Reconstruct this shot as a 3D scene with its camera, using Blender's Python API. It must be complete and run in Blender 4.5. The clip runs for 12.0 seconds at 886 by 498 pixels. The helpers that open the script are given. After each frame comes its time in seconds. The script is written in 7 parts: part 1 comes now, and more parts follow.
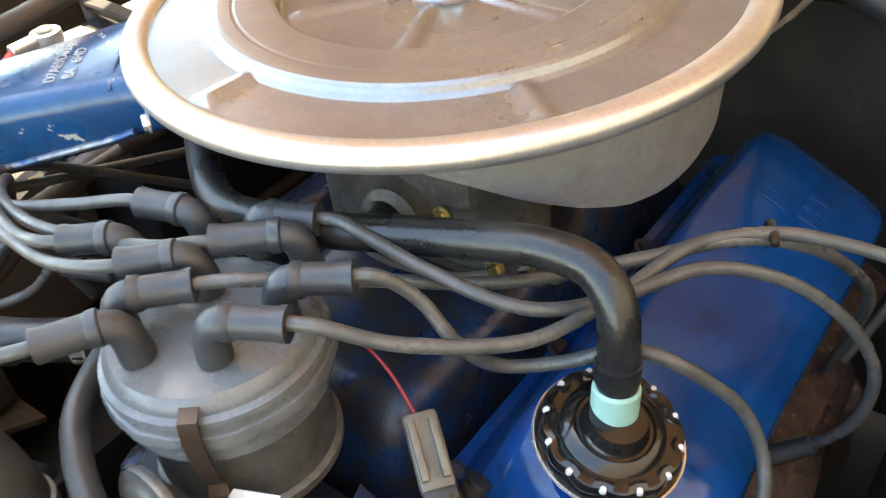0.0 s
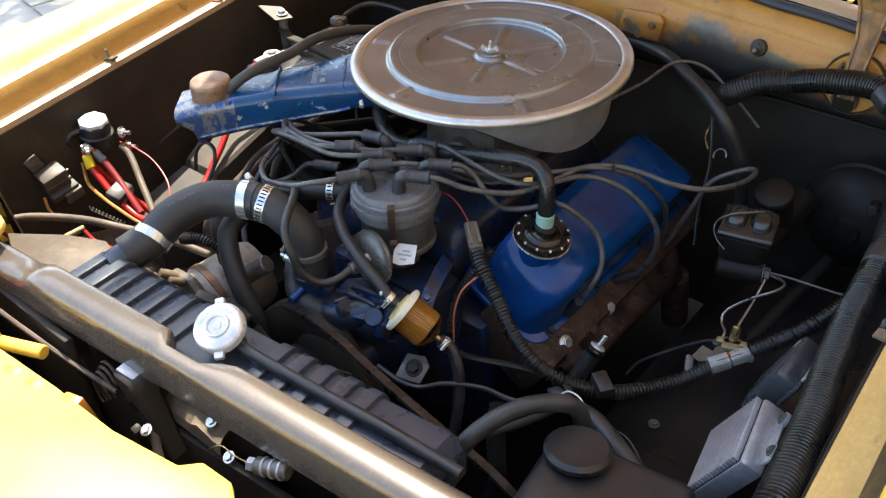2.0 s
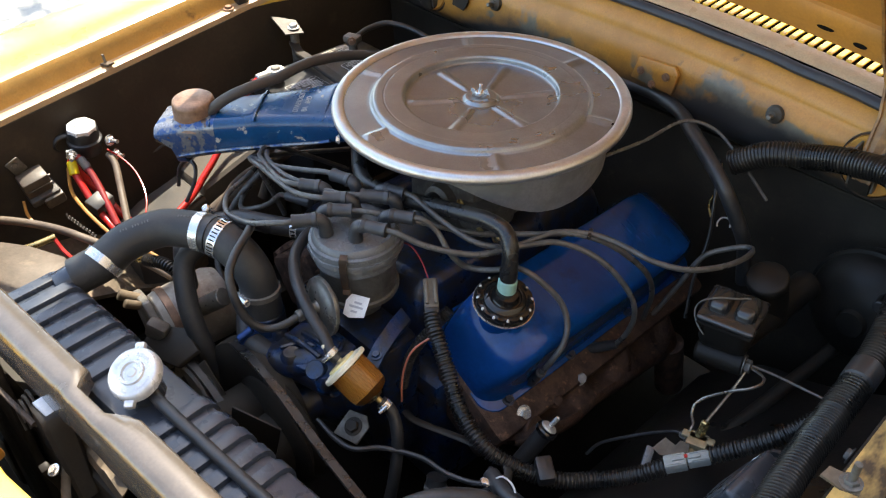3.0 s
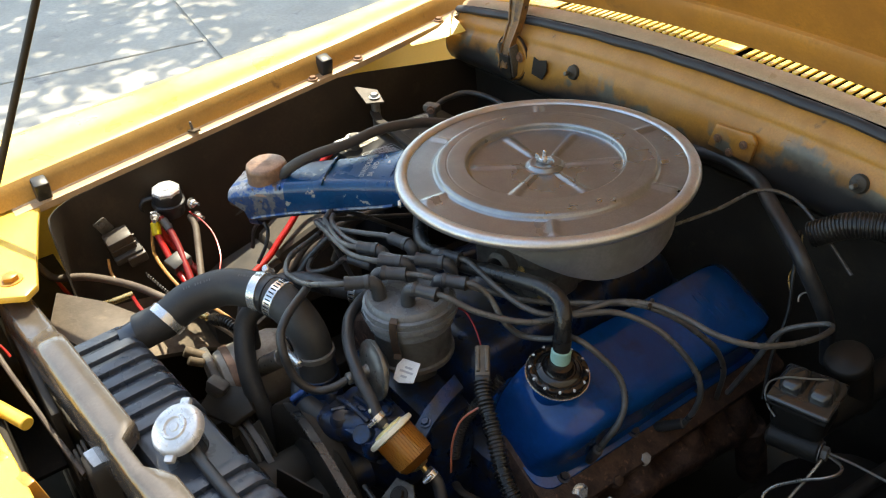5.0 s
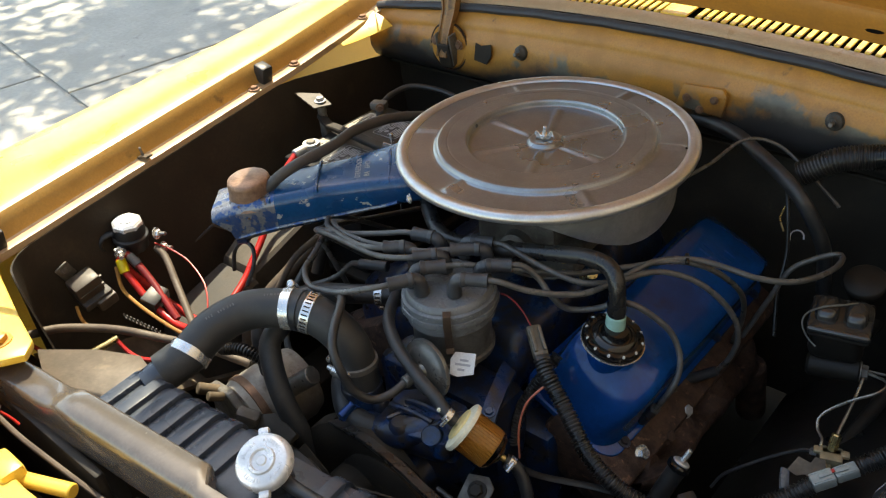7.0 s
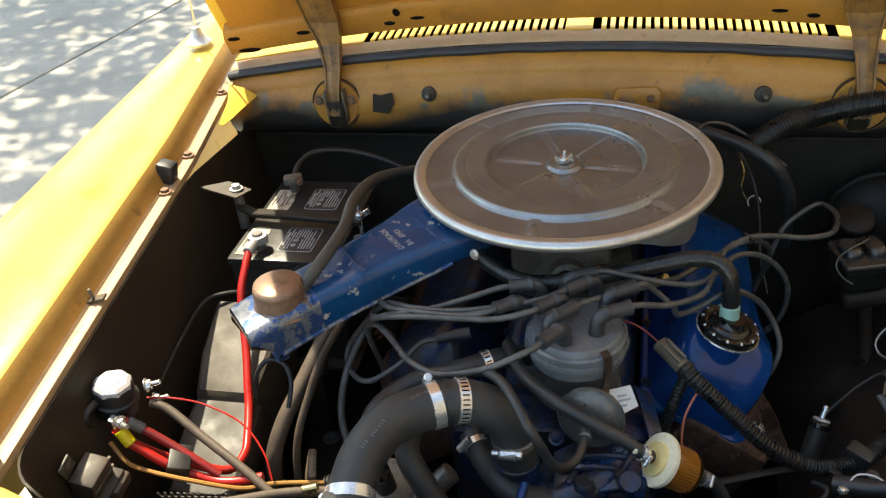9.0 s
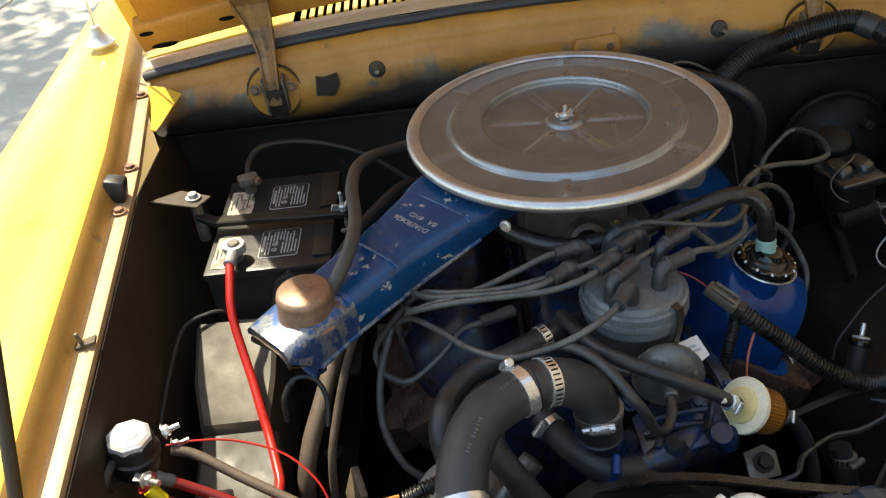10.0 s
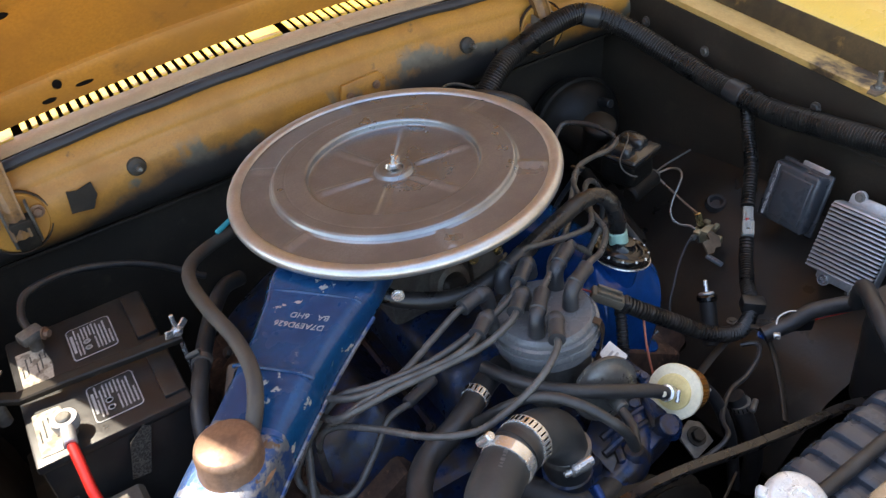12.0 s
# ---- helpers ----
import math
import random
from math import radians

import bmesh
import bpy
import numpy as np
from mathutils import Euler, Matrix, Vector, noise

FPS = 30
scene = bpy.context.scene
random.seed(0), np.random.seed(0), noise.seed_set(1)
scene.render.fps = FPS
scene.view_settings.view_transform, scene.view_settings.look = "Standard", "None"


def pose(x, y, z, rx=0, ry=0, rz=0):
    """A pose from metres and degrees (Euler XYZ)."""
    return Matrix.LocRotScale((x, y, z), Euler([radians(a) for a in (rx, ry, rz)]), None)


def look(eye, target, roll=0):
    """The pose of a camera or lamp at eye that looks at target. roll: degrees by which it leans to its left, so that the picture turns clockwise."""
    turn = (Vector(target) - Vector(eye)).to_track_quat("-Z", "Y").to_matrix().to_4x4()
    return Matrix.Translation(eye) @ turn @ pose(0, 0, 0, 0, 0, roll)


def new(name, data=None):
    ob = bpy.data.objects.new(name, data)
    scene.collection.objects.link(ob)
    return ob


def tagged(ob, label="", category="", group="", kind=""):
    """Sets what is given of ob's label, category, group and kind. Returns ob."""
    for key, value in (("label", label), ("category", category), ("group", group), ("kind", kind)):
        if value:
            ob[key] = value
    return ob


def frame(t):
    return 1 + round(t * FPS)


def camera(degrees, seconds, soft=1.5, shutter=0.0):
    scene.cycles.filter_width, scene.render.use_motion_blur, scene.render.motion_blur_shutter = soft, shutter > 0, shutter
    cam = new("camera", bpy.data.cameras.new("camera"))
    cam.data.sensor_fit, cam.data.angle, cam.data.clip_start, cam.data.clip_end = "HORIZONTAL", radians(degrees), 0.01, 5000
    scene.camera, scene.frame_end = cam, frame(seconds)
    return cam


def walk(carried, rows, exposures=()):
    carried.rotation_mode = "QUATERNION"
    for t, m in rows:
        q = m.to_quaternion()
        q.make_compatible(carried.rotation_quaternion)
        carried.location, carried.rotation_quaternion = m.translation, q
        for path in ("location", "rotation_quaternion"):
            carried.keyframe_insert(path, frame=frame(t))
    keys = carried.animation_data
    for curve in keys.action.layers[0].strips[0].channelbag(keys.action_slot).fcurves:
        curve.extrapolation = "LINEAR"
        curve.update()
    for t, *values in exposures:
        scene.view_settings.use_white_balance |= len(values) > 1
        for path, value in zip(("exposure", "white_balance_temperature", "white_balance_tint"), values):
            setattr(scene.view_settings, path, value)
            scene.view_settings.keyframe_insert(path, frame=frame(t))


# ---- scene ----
cam = camera(53.9, 12.0, soft=1.2, shutter=0.12)
PATH = [
    (0, (0.379, -0.464, 1.18), (-0.653, 0.707, -0.069), -7.4),
    (0.5, (0.529, -0.644, 1.398), (-0.475, 0.493, 0.095), -8.2),
    (1, (0.642, -0.829, 1.498), (-0.424, 0.305, 0.242), -4.5),
    (1.5, (0.717, -0.974, 1.532), (-0.422, 0.146, 0.328), -4.5),
    (2, (0.797, -1.034, 1.553), (-0.254, 0.15, 0.331), -2.8),
    (2.5, (0.846, -0.977, 1.566), (-0.251, 0.186, 0.366), -3.3),
    (2.7, (0.831, -0.916, 1.581), (-0.292, 0.189, 0.348), -2.0),
    (4.3, (0.889, -0.749, 1.56), (-0.459, 0.163, 0.397), -4.1),
    (4.5, (0.886, -0.755, 1.557), (-0.479, 0.166, 0.422), -4.3),
    (5, (0.881, -0.771, 1.557), (-0.52, 0.149, 0.466), -4.6),
    (5.5, (0.874, -0.778, 1.559), (-0.528, 0.128, 0.458), -5.3),
    (6, (0.85, -0.781, 1.545), (-0.516, 0.153, 0.422), -4.4),
    (6.5, (0.789, -0.849, 1.548), (-0.516, 0.183, 0.439), -4.4),
    (7, (0.695, -0.963, 1.544), (-0.462, 0.236, 0.437), -6.0),
    (7.5, (0.593, -0.996, 1.549), (-0.458, 0.321, 0.472), -7.0),
    (7.7, (0.56, -0.995, 1.565), (-0.468, 0.344, 0.492), -7.4),
    (9.3, (0.021, -1.179, 1.552), (-0.287, 0.467, 0.458), -6.2),
    (9.5, (-0.025, -1.17, 1.542), (-0.276, 0.478, 0.437), -6.7),
    (10, (-0.146, -1.11, 1.522), (-0.219, 0.525, 0.372), -7.8),
    (10.5, (-0.259, -1.075, 1.523), (-0.076, 0.513, 0.321), -8.5),
    (11, (-0.39, -1.038, 1.524), (-0.018, 0.479, 0.276), -9.6),
    (11.5, (-0.413, -0.991, 1.528), (0.068, 0.508, 0.294), -10.0),
    (12, (-0.39, -0.935, 1.549), (0.299, 0.514, 0.355), -8.7),
]
walk(cam, [(t, look(eye, target, roll)) for t, eye, target, roll in PATH],
     [(0, 3.52, 8150, 3), (0.5, 3.76, 8300, 3), (1.0, 3.20, 8150, 3), (1.5, 2.72, 7750, 8), (2.0, 2.26, 7350, 8), (2.5, 2.20, 7350, 8), (4.3, 2.36, 7350, 8), (4.5, 2.31, 7350, 8), (5.0, 1.95, 7750, 3), (5.5, 1.66, 7950, 3),
      (7.5, 1.80, 8050, 3), (9.5, 1.74, 8250, 3), (10.0, 1.71, 8150, 3), (10.5, 1.82, 7750, 3), (11.0, 2.19, 7400, 10), (12.0, 2.20, 7450, 11)])

# ---- world, sun ----
SUN = Vector((-0.50, 0.47, 1.25)).normalized()
world = bpy.data.worlds.new("world")
scene.world = world
world.use_nodes = True
sky = world.node_tree.nodes.new("ShaderNodeTexSky")
sky.sky_type = "NISHITA"
sky.sun_disc = False
sky.sun_elevation = math.asin(SUN.z)
sky.sun_rotation = math.atan2(SUN.x, SUN.y)
back = world.node_tree.nodes["Background"]
back.inputs["Strength"].default_value = 0.15
world.node_tree.links.new(sky.outputs[0], back.inputs["Color"])
lamp = bpy.data.lights.new("sun", "SUN")
lamp.energy, lamp.angle, lamp.color = 2.9, radians(0.55), (1.0, 0.95, 0.86)
sun = new("sun", lamp)
sun.matrix_world = look(SUN * 20, (0, 0, 0))


# ---- materials ----
def material(name, color, rough=0.5, metal=0.0, second=None, mix=(0.45, 0.62), scale=30.0, fine=250.0, bump=0.15,
             coat=0.0, third=None, third_mix=(0.6, 0.7), third_scale=8.0, rough_var=0.15, island=0.0, spec=0.5, stretch=None):
    m = bpy.data.materials.new(name)
    m.use_nodes = True
    t = m.node_tree
    nd, ln = t.nodes, t.links
    bs = nd["Principled BSDF"]
    bs.inputs["Metallic"].default_value = metal
    bs.inputs["Specular IOR Level"].default_value = spec
    co = nd.new("ShaderNodeTexCoord")
    where = co.outputs["Object"]
    if stretch:
        mp = nd.new("ShaderNodeMapping")
        mp.inputs["Scale"].default_value = stretch
        ln.new(where, mp.inputs["Vector"])
        where = mp.outputs[0]

    def noise_at(s, detail=4.0):
        n = nd.new("ShaderNodeTexNoise")
        n.inputs["Scale"].default_value, n.inputs["Detail"].default_value = s, detail
        n.inputs["Roughness"].default_value = 0.62
        ln.new(where, n.inputs["Vector"])
        return n.outputs["Fac"]

    def ramp(f, lo, hi):
        r = nd.new("ShaderNodeMapRange")
        r.inputs["From Min"].default_value, r.inputs["From Max"].default_value = lo, hi
        ln.new(f, r.inputs["Value"])
        return r.outputs[0]

    def blend(f, a, b):
        x = nd.new("ShaderNodeMix")
        x.data_type = "RGBA"
        for k, v in (("A", a), ("B", b)):
            s = [i for i in x.inputs if i.name == k and i.type == "RGBA"][0]
            if isinstance(v, tuple):
                s.default_value = (*v, 1)
            else:
                ln.new(v, s)
        ln.new(f, x.inputs["Factor"])
        return [o for o in x.outputs if o.type == "RGBA"][0]

    big, small = noise_at(scale), noise_at(fine, 3.0)
    second = second or tuple(c * 0.72 for c in color)
    c = blend(ramp(big, *mix), tuple(color), tuple(second))
    c = blend(ramp(small, 0.35, 0.9), c, tuple(0.5 * (a + b) * 0.8 for a, b in zip(color, second)))
    if third:
        c = blend(ramp(noise_at(third_scale, 6.0), *third_mix), c, tuple(third))
    ln.new(c, bs.inputs["Base Color"])
    r = nd.new("ShaderNodeMapRange")
    r.inputs["From Min"].default_value, r.inputs["From Max"].default_value = 0.3, 0.75
    r.inputs["To Min"].default_value, r.inputs["To Max"].default_value = max(0.03, rough - rough_var), min(1.0, rough + rough_var)
    ln.new(big, r.inputs["Value"])
    ln.new(r.outputs[0], bs.inputs["Roughness"])
    if coat:
        bs.inputs["Coat Weight"].default_value, bs.inputs["Coat Roughness"].default_value = coat, 0.12
    if bump:
        b = nd.new("ShaderNodeBump")
        b.inputs["Strength"].default_value, b.inputs["Distance"].default_value = bump, 0.0015
        ln.new(small, b.inputs["Height"])
        ln.new(b.outputs[0], bs.inputs["Normal"])
    return m


YELLOW = material("yellow_paint", (0.80, 0.535, 0.085), 0.36, 0, (0.77, 0.50, 0.078), scale=5, fine=400, bump=0.03, coat=0.2)
YELLOW_DULL = material("dull_yellow_paint", (0.50, 0.23, 0.038), 0.42, 0, (0.41, 0.185, 0.034), scale=14, fine=300, bump=0.08,
                       third=(0.10, 0.06, 0.03), third_mix=(0.66, 0.74), third_scale=18)
HOOD_PAINT = material("hood_underside_paint", (0.52, 0.225, 0.035), 0.5, 0, (0.41, 0.175, 0.03), scale=6, fine=200, bump=0.1,
                      third=(0.12, 0.06, 0.03), third_mix=(0.64, 0.78), third_scale=9)
BLACK = material("black_paint", (0.025, 0.0215, 0.018), 0.55, 0, (0.040, 0.033, 0.025), scale=12, fine=180, bump=0.2,
                 third=(0.065, 0.052, 0.036), third_mix=(0.60, 0.78), third_scale=25, spec=0.22)
OVERSPRAY = material("overspray", (0.035, 0.034, 0.032), 0.65, 0, (0.09, 0.075, 0.05), scale=22, fine=250, bump=0.2)
BLUE = material("engine_blue", (0.0012, 0.054, 0.235), 0.17, 0, (0.0012, 0.034, 0.155), scale=9, fine=160, bump=0.03, coat=0.12, rough_var=0.05,
                third=(0.007, 0.012, 0.025), third_mix=(0.58, 0.8), third_scale=16, spec=0.35)
BLUE_GRIMY = material("grimy_engine_blue", (0.003, 0.029, 0.105), 0.36, 0, (0.010, 0.012, 0.020), mix=(0.42, 0.56), scale=34, fine=160, bump=0.25,
                      third=(0.022, 0.018, 0.015), third_mix=(0.47, 0.62), third_scale=46)
BLUE_CHIPPED = material("chipped_blue", (0.003, 0.056, 0.165), 0.30, 0, (0.004, 0.030, 0.095), scale=10, fine=150, bump=0.15, coat=0.1,
                        third=(0.34, 0.34, 0.32), third_mix=(0.632, 0.646), third_scale=46, spec=0.4)
BARE_CHIPPED = material("bare_chipped_metal", (0.22, 0.23, 0.25), 0.36, 0.5, (0.012, 0.065, 0.22), mix=(0.49, 0.53), scale=34, fine=150, bump=0.3,
                        third=(0.13, 0.085, 0.055), third_mix=(0.60, 0.64), third_scale=48)
STEEL = material("lid_steel", (0.305, 0.325, 0.345), 0.30, 0.70, (0.238, 0.252, 0.268), scale=7, fine=420, bump=0.02, rough_var=0.05,
                 third=(0.17, 0.166, 0.163), third_mix=(0.45, 0.9), third_scale=9)
WEAVE = material("grey_woven_cloth", (0.10, 0.09, 0.075), 0.9, 0, (0.03, 0.027, 0.023), mix=(0.45, 0.55), scale=420, fine=700, bump=0.6, spec=0.1)
DRY_LEAF = material("dry_leaves", (0.10, 0.06, 0.035), 0.8, 0, (0.04, 0.027, 0.02), scale=12, fine=60, bump=0.2)
LINE_STEEL = material("tarnished_line_steel", (0.32, 0.30, 0.26), 0.35, 0.8, (0.22, 0.20, 0.17), scale=60, fine=300, bump=0.05)
RELAY = material("dusty_brown_relay", (0.085, 0.068, 0.052), 0.5, 0, (0.06, 0.048, 0.038), scale=30, fine=240, bump=0.12)
CONNECTOR = material("pale_connector_plastic", (0.36, 0.38, 0.35), 0.5, 0, (0.27, 0.28, 0.26), scale=40, fine=240, bump=0.1)
STICKER = material("dusty_sticker", (0.50, 0.46, 0.38), 0.6, 0, (0.20, 0.17, 0.13), mix=(0.48, 0.56), scale=55, fine=260, bump=0.05)
APRON_BLACK = material("oily_black_apron", (0.014, 0.0125, 0.011), 0.40, 0, (0.026, 0.022, 0.018), scale=10, fine=160, bump=0.2, third=(0.05, 0.042, 0.032), third_mix=(0.62, 0.8), third_scale=24, spec=0.4)
MODULE_PLASTIC = material("grey_black_module_plastic", (0.055, 0.060, 0.068), 0.30, 0, (0.042, 0.046, 0.052), scale=24, fine=240, bump=0.05, spec=0.6)
SHEEN_BLACK = material("sheen_black_paint", (0.024, 0.024, 0.024), 0.27, 0, (0.036, 0.034, 0.031), scale=10, fine=160, bump=0.1, third=(0.06, 0.05, 0.038), third_mix=(0.66, 0.84), third_scale=24, spec=0.7)
SHELF_BROWN = material("dusty_brown_shelf", (0.125, 0.098, 0.074), 0.55, 0.1, (0.07, 0.056, 0.044), mix=(0.4, 0.62), scale=16, fine=180, bump=0.3, third=(0.17, 0.13, 0.09), third_mix=(0.6, 0.74), third_scale=24, spec=0.35)
RIM_STEEL = material("satin_rim_steel", (0.60, 0.61, 0.62), 0.40, 0.85, (0.50, 0.51, 0.52), scale=16, fine=420, bump=0.03, rough_var=0.06,
                     third=(0.36, 0.345, 0.33), third_mix=(0.6, 0.85), third_scale=22)
PUMP_CASE = material("dusty_beige_casting", (0.40, 0.375, 0.335), 0.5, 0.2, (0.29, 0.265, 0.23), scale=22, fine=220, bump=0.15,
                     third=(0.14, 0.11, 0.085), third_mix=(0.6, 0.75), third_scale=26)
HOSE = material("grey_rubber_hose", (0.030, 0.032, 0.034), 0.5, 0, (0.050, 0.049, 0.047), scale=22, fine=300, bump=0.12, spec=0.4)
POTTING = material("yellowed_potting", (0.80, 0.66, 0.30), 0.45, 0, (0.72, 0.57, 0.24), scale=40, fine=300, bump=0.03)
PRIMER = (0.175, 0.160, 0.115)
ZINC = material("pan_zinc", (0.46, 0.47, 0.46), 0.46, 0.6, (0.34, 0.35, 0.34), scale=18, fine=200, bump=0.1, third=(0.16, 0.15, 0.14),
                third_mix=(0.66, 0.78), third_scale=22)
CHROME = material("bright_metal", (0.80, 0.80, 0.79), 0.24, 0.75, (0.68, 0.68, 0.67), scale=60, fine=400, bump=0.03, rough_var=0.06)
CAP_METAL = material("pressed_cap_metal", (0.78, 0.80, 0.82), 0.30, 0.35, (0.58, 0.60, 0.62), scale=40, fine=300, bump=0.06, rough_var=0.08)
ALU = material("cast_aluminium", (0.58, 0.59, 0.60), 0.45, 0.6, (0.46, 0.47, 0.48), scale=30, fine=260, bump=0.2)
GREY_IRON = material("dirty_cast_metal", (0.20, 0.19, 0.17), 0.55, 0.5, (0.11, 0.1, 0.09), scale=25, fine=200, bump=0.3)
RUST = material("rusty_iron", (0.085, 0.050, 0.036), 0.75, 0.1, (0.035, 0.023, 0.019), scale=40, fine=220, bump=0.9,
                third=(0.19, 0.105, 0.07), third_mix=(0.60, 0.70), third_scale=70, spec=0.3)
COPPERY = material("tarnished_brown_metal", (0.30, 0.185, 0.125), 0.45, 0.45, (0.19, 0.115, 0.078), scale=40, fine=240, bump=0.15,
                   third=(0.10, 0.062, 0.045), third_mix=(0.58, 0.72), third_scale=30)
RUBBER = material("black_rubber", (0.021, 0.022, 0.024), 0.44, 0, (0.042, 0.041, 0.041), scale=35, fine=300, bump=0.15, spec=0.5)
OLD_RUBBER = material("dusty_rubber", (0.045, 0.042, 0.04), 0.6, 0, (0.07, 0.06, 0.05), scale=25, fine=260, bump=0.2)
TAN_RUBBER = material("dusty_brown_hose", (0.12, 0.09, 0.065), 0.65, 0, (0.07, 0.05, 0.04), scale=20, fine=220, bump=0.2)
LOOM = material("loom_plastic", (0.012, 0.0115, 0.011), 0.34, 0, (0.026, 0.023, 0.020), scale=20, fine=200, bump=0.05)
CAP_HOSE = material("oily_black_hose", (0.012, 0.012, 0.013), 0.33, 0, (0.024, 0.023, 0.022), scale=35, fine=300, bump=0.15, spec=0.5)
CAP_BLACK = material("glossy_black_cap", (0.006, 0.006, 0.0065), 0.16, 0, (0.012, 0.011, 0.011), scale=30, fine=240, bump=0.05, spec=0.55)
DIST_CAST = material("dull_grey_casting", (0.165, 0.17, 0.168), 0.42, 0.35, (0.10, 0.102, 0.10), scale=28, fine=240, bump=0.2, third=(0.05, 0.045, 0.04), third_mix=(0.6, 0.75), third_scale=30)
DULL_BRASS = material("dull_tan_brass", (0.40, 0.33, 0.20), 0.45, 0.4, (0.29, 0.235, 0.14), scale=50, fine=300, bump=0.1)
PLASTIC = material("black_plastic", (0.016, 0.016, 0.017), 0.42, 0, (0.026, 0.025, 0.024), scale=18, fine=240, bump=0.12)
DUSTY_PLASTIC = material("dusty_plastic", (0.090, 0.075, 0.058), 0.6, 0, (0.062, 0.052, 0.041), scale=14, fine=240, bump=0.12, third=(0.12, 0.10, 0.076), third_mix=(0.55, 0.8), third_scale=22)
SCUFFED = material("scuffed_yellow_paint", (0.62, 0.40, 0.135), 0.45, 0, (0.52, 0.32, 0.10), scale=20, fine=300, bump=0.08,
                   third=(0.06, 0.04, 0.025), third_mix=(0.60, 0.68), third_scale=9, stretch=(1.0, 0.45, 1.0))
RAD_BLACK = material("radiator_black", (0.036, 0.047, 0.068), 0.32, 0, (0.048, 0.060, 0.082), scale=14, fine=200, bump=0.12, coat=0.15,
                     third=(0.08, 0.068, 0.052), third_mix=(0.62, 0.8), third_scale=20)
WIRE_GREY = material("plug_wire_grey", (0.090, 0.089, 0.086), 0.36, 0, (0.055, 0.054, 0.052), scale=40, fine=300, bump=0.05)
BOOT = material("boot_rubber", (0.031, 0.034, 0.040), 0.42, 0, (0.045, 0.047, 0.052), scale=40, fine=300, bump=0.08)
CAP_GREY = material("distributor_cap_grey", (0.145, 0.155, 0.167), 0.28, 0, (0.105, 0.113, 0.122), scale=30, fine=300, bump=0.08)
BRONZE = material("clip_bronze", (0.075, 0.05, 0.035), 0.45, 0.5, (0.05, 0.035, 0.03), scale=60, fine=300, bump=0.2)
MINT = material("mint_band", (0.30, 0.52, 0.45), 0.5, 0, (0.24, 0.42, 0.37), scale=50, fine=300, bump=0.05)
RED = material("red_cable", (0.52, 0.022, 0.018), 0.36, 0, (0.40, 0.016, 0.013), scale=20, fine=300, bump=0.03)
RED_DARK = material("dark_red_wire", (0.28, 0.02, 0.02), 0.4, 0, (0.2, 0.015, 0.015), scale=30, fine=300, bump=0.03)
ORANGE = material("orange_wire", (0.44, 0.21, 0.05), 0.45, 0, (0.32, 0.15, 0.035), scale=30, fine=300, bump=0.05)
SALMON = material("salmon_wire", (0.50, 0.16, 0.10), 0.45, 0, (0.4, 0.12, 0.08), scale=30, fine=300, bump=0.05)
GREEN = material("green_wire", (0.03, 0.16, 0.06), 0.45, 0, (0.02, 0.12, 0.05), scale=30, fine=300, bump=0.05)
BRIGHT_YELLOW = material("yellow_terminal", (0.80, 0.66, 0.02), 0.4, 0, (0.7, 0.55, 0.02), scale=30, fine=300, bump=0.05)
TEAL = material("teal_plastic", (0.02, 0.42, 0.50), 0.4, 0, (0.02, 0.35, 0.42), scale=30, fine=300, bump=0.03)
BLUE_BAND = material("blue_clamp", (0.010, 0.065, 0.26), 0.3, 0.4, (0.01, 0.05, 0.2), scale=30, fine=300, bump=0.05)
WHITE = material("white_label", (0.75, 0.75, 0.73), 0.55, 0, (0.66, 0.66, 0.64), scale=30, fine=300, bump=0.03)
INK = material("dark_print", (0.02, 0.02, 0.02), 0.5, 0, (0.03, 0.03, 0.03), scale=30, fine=300, bump=0)
PRINT_GREY = material("pale_print", (0.42, 0.43, 0.44), 0.6, 0, (0.34, 0.35, 0.36), scale=60, fine=300, bump=0)
FAINT_PRINT = material("rubbed_print", (0.12, 0.12, 0.115), 0.6, 0, (0.07, 0.07, 0.068), scale=90, fine=300, bump=0)
CREAM = material("cream_plastic", (0.82, 0.76, 0.56), 0.4, 0, (0.78, 0.71, 0.50), scale=40, fine=300, bump=0.03)
BRASS = material("plated_brass", (0.62, 0.48, 0.22), 0.3, 0.9, (0.5, 0.38, 0.18), scale=50, fine=300, bump=0.06)
PAPER = material("filter_paper", (0.62, 0.34, 0.10), 0.6, 0, (0.57, 0.30, 0.08), scale=40, fine=300, bump=0.1)
BROWN_BAR = material("brown_painted_steel", (0.125, 0.106, 0.090), 0.24, 0.30, (0.092, 0.078, 0.066), scale=16, fine=240, bump=0.03, coat=0.5, rough_var=0.06,
                     third=(0.07, 0.056, 0.046), third_mix=(0.66, 0.82), third_scale=30)
TAN_METAL = material("dusty_tan_metal", (0.185, 0.140, 0.095), 0.6, 0.1, (0.085, 0.066, 0.047), mix=(0.42, 0.62), scale=18, fine=180, bump=0.35, third=(0.05, 0.04, 0.03), third_mix=(0.6, 0.72), third_scale=32, spec=0.3)
SEAL = material("seal_rubber", (0.03, 0.034, 0.042), 0.6, 0, (0.05, 0.052, 0.058), scale=30, fine=240, bump=0.25)
COWL_TRIM = material("cowl_paint", (0.56, 0.40, 0.24), 0.4, 0, (0.47, 0.33, 0.2), scale=20, fine=300, bump=0.05)
# near-black stands in for shade inside holes, slots and below the engine
DEEP_SHADE = material("deep_shade_black", (0.008, 0.007, 0.006), 0.95, 0, (0.012, 0.010, 0.009), scale=20, fine=200, bump=0.1, spec=0.08, rough_var=0.04)
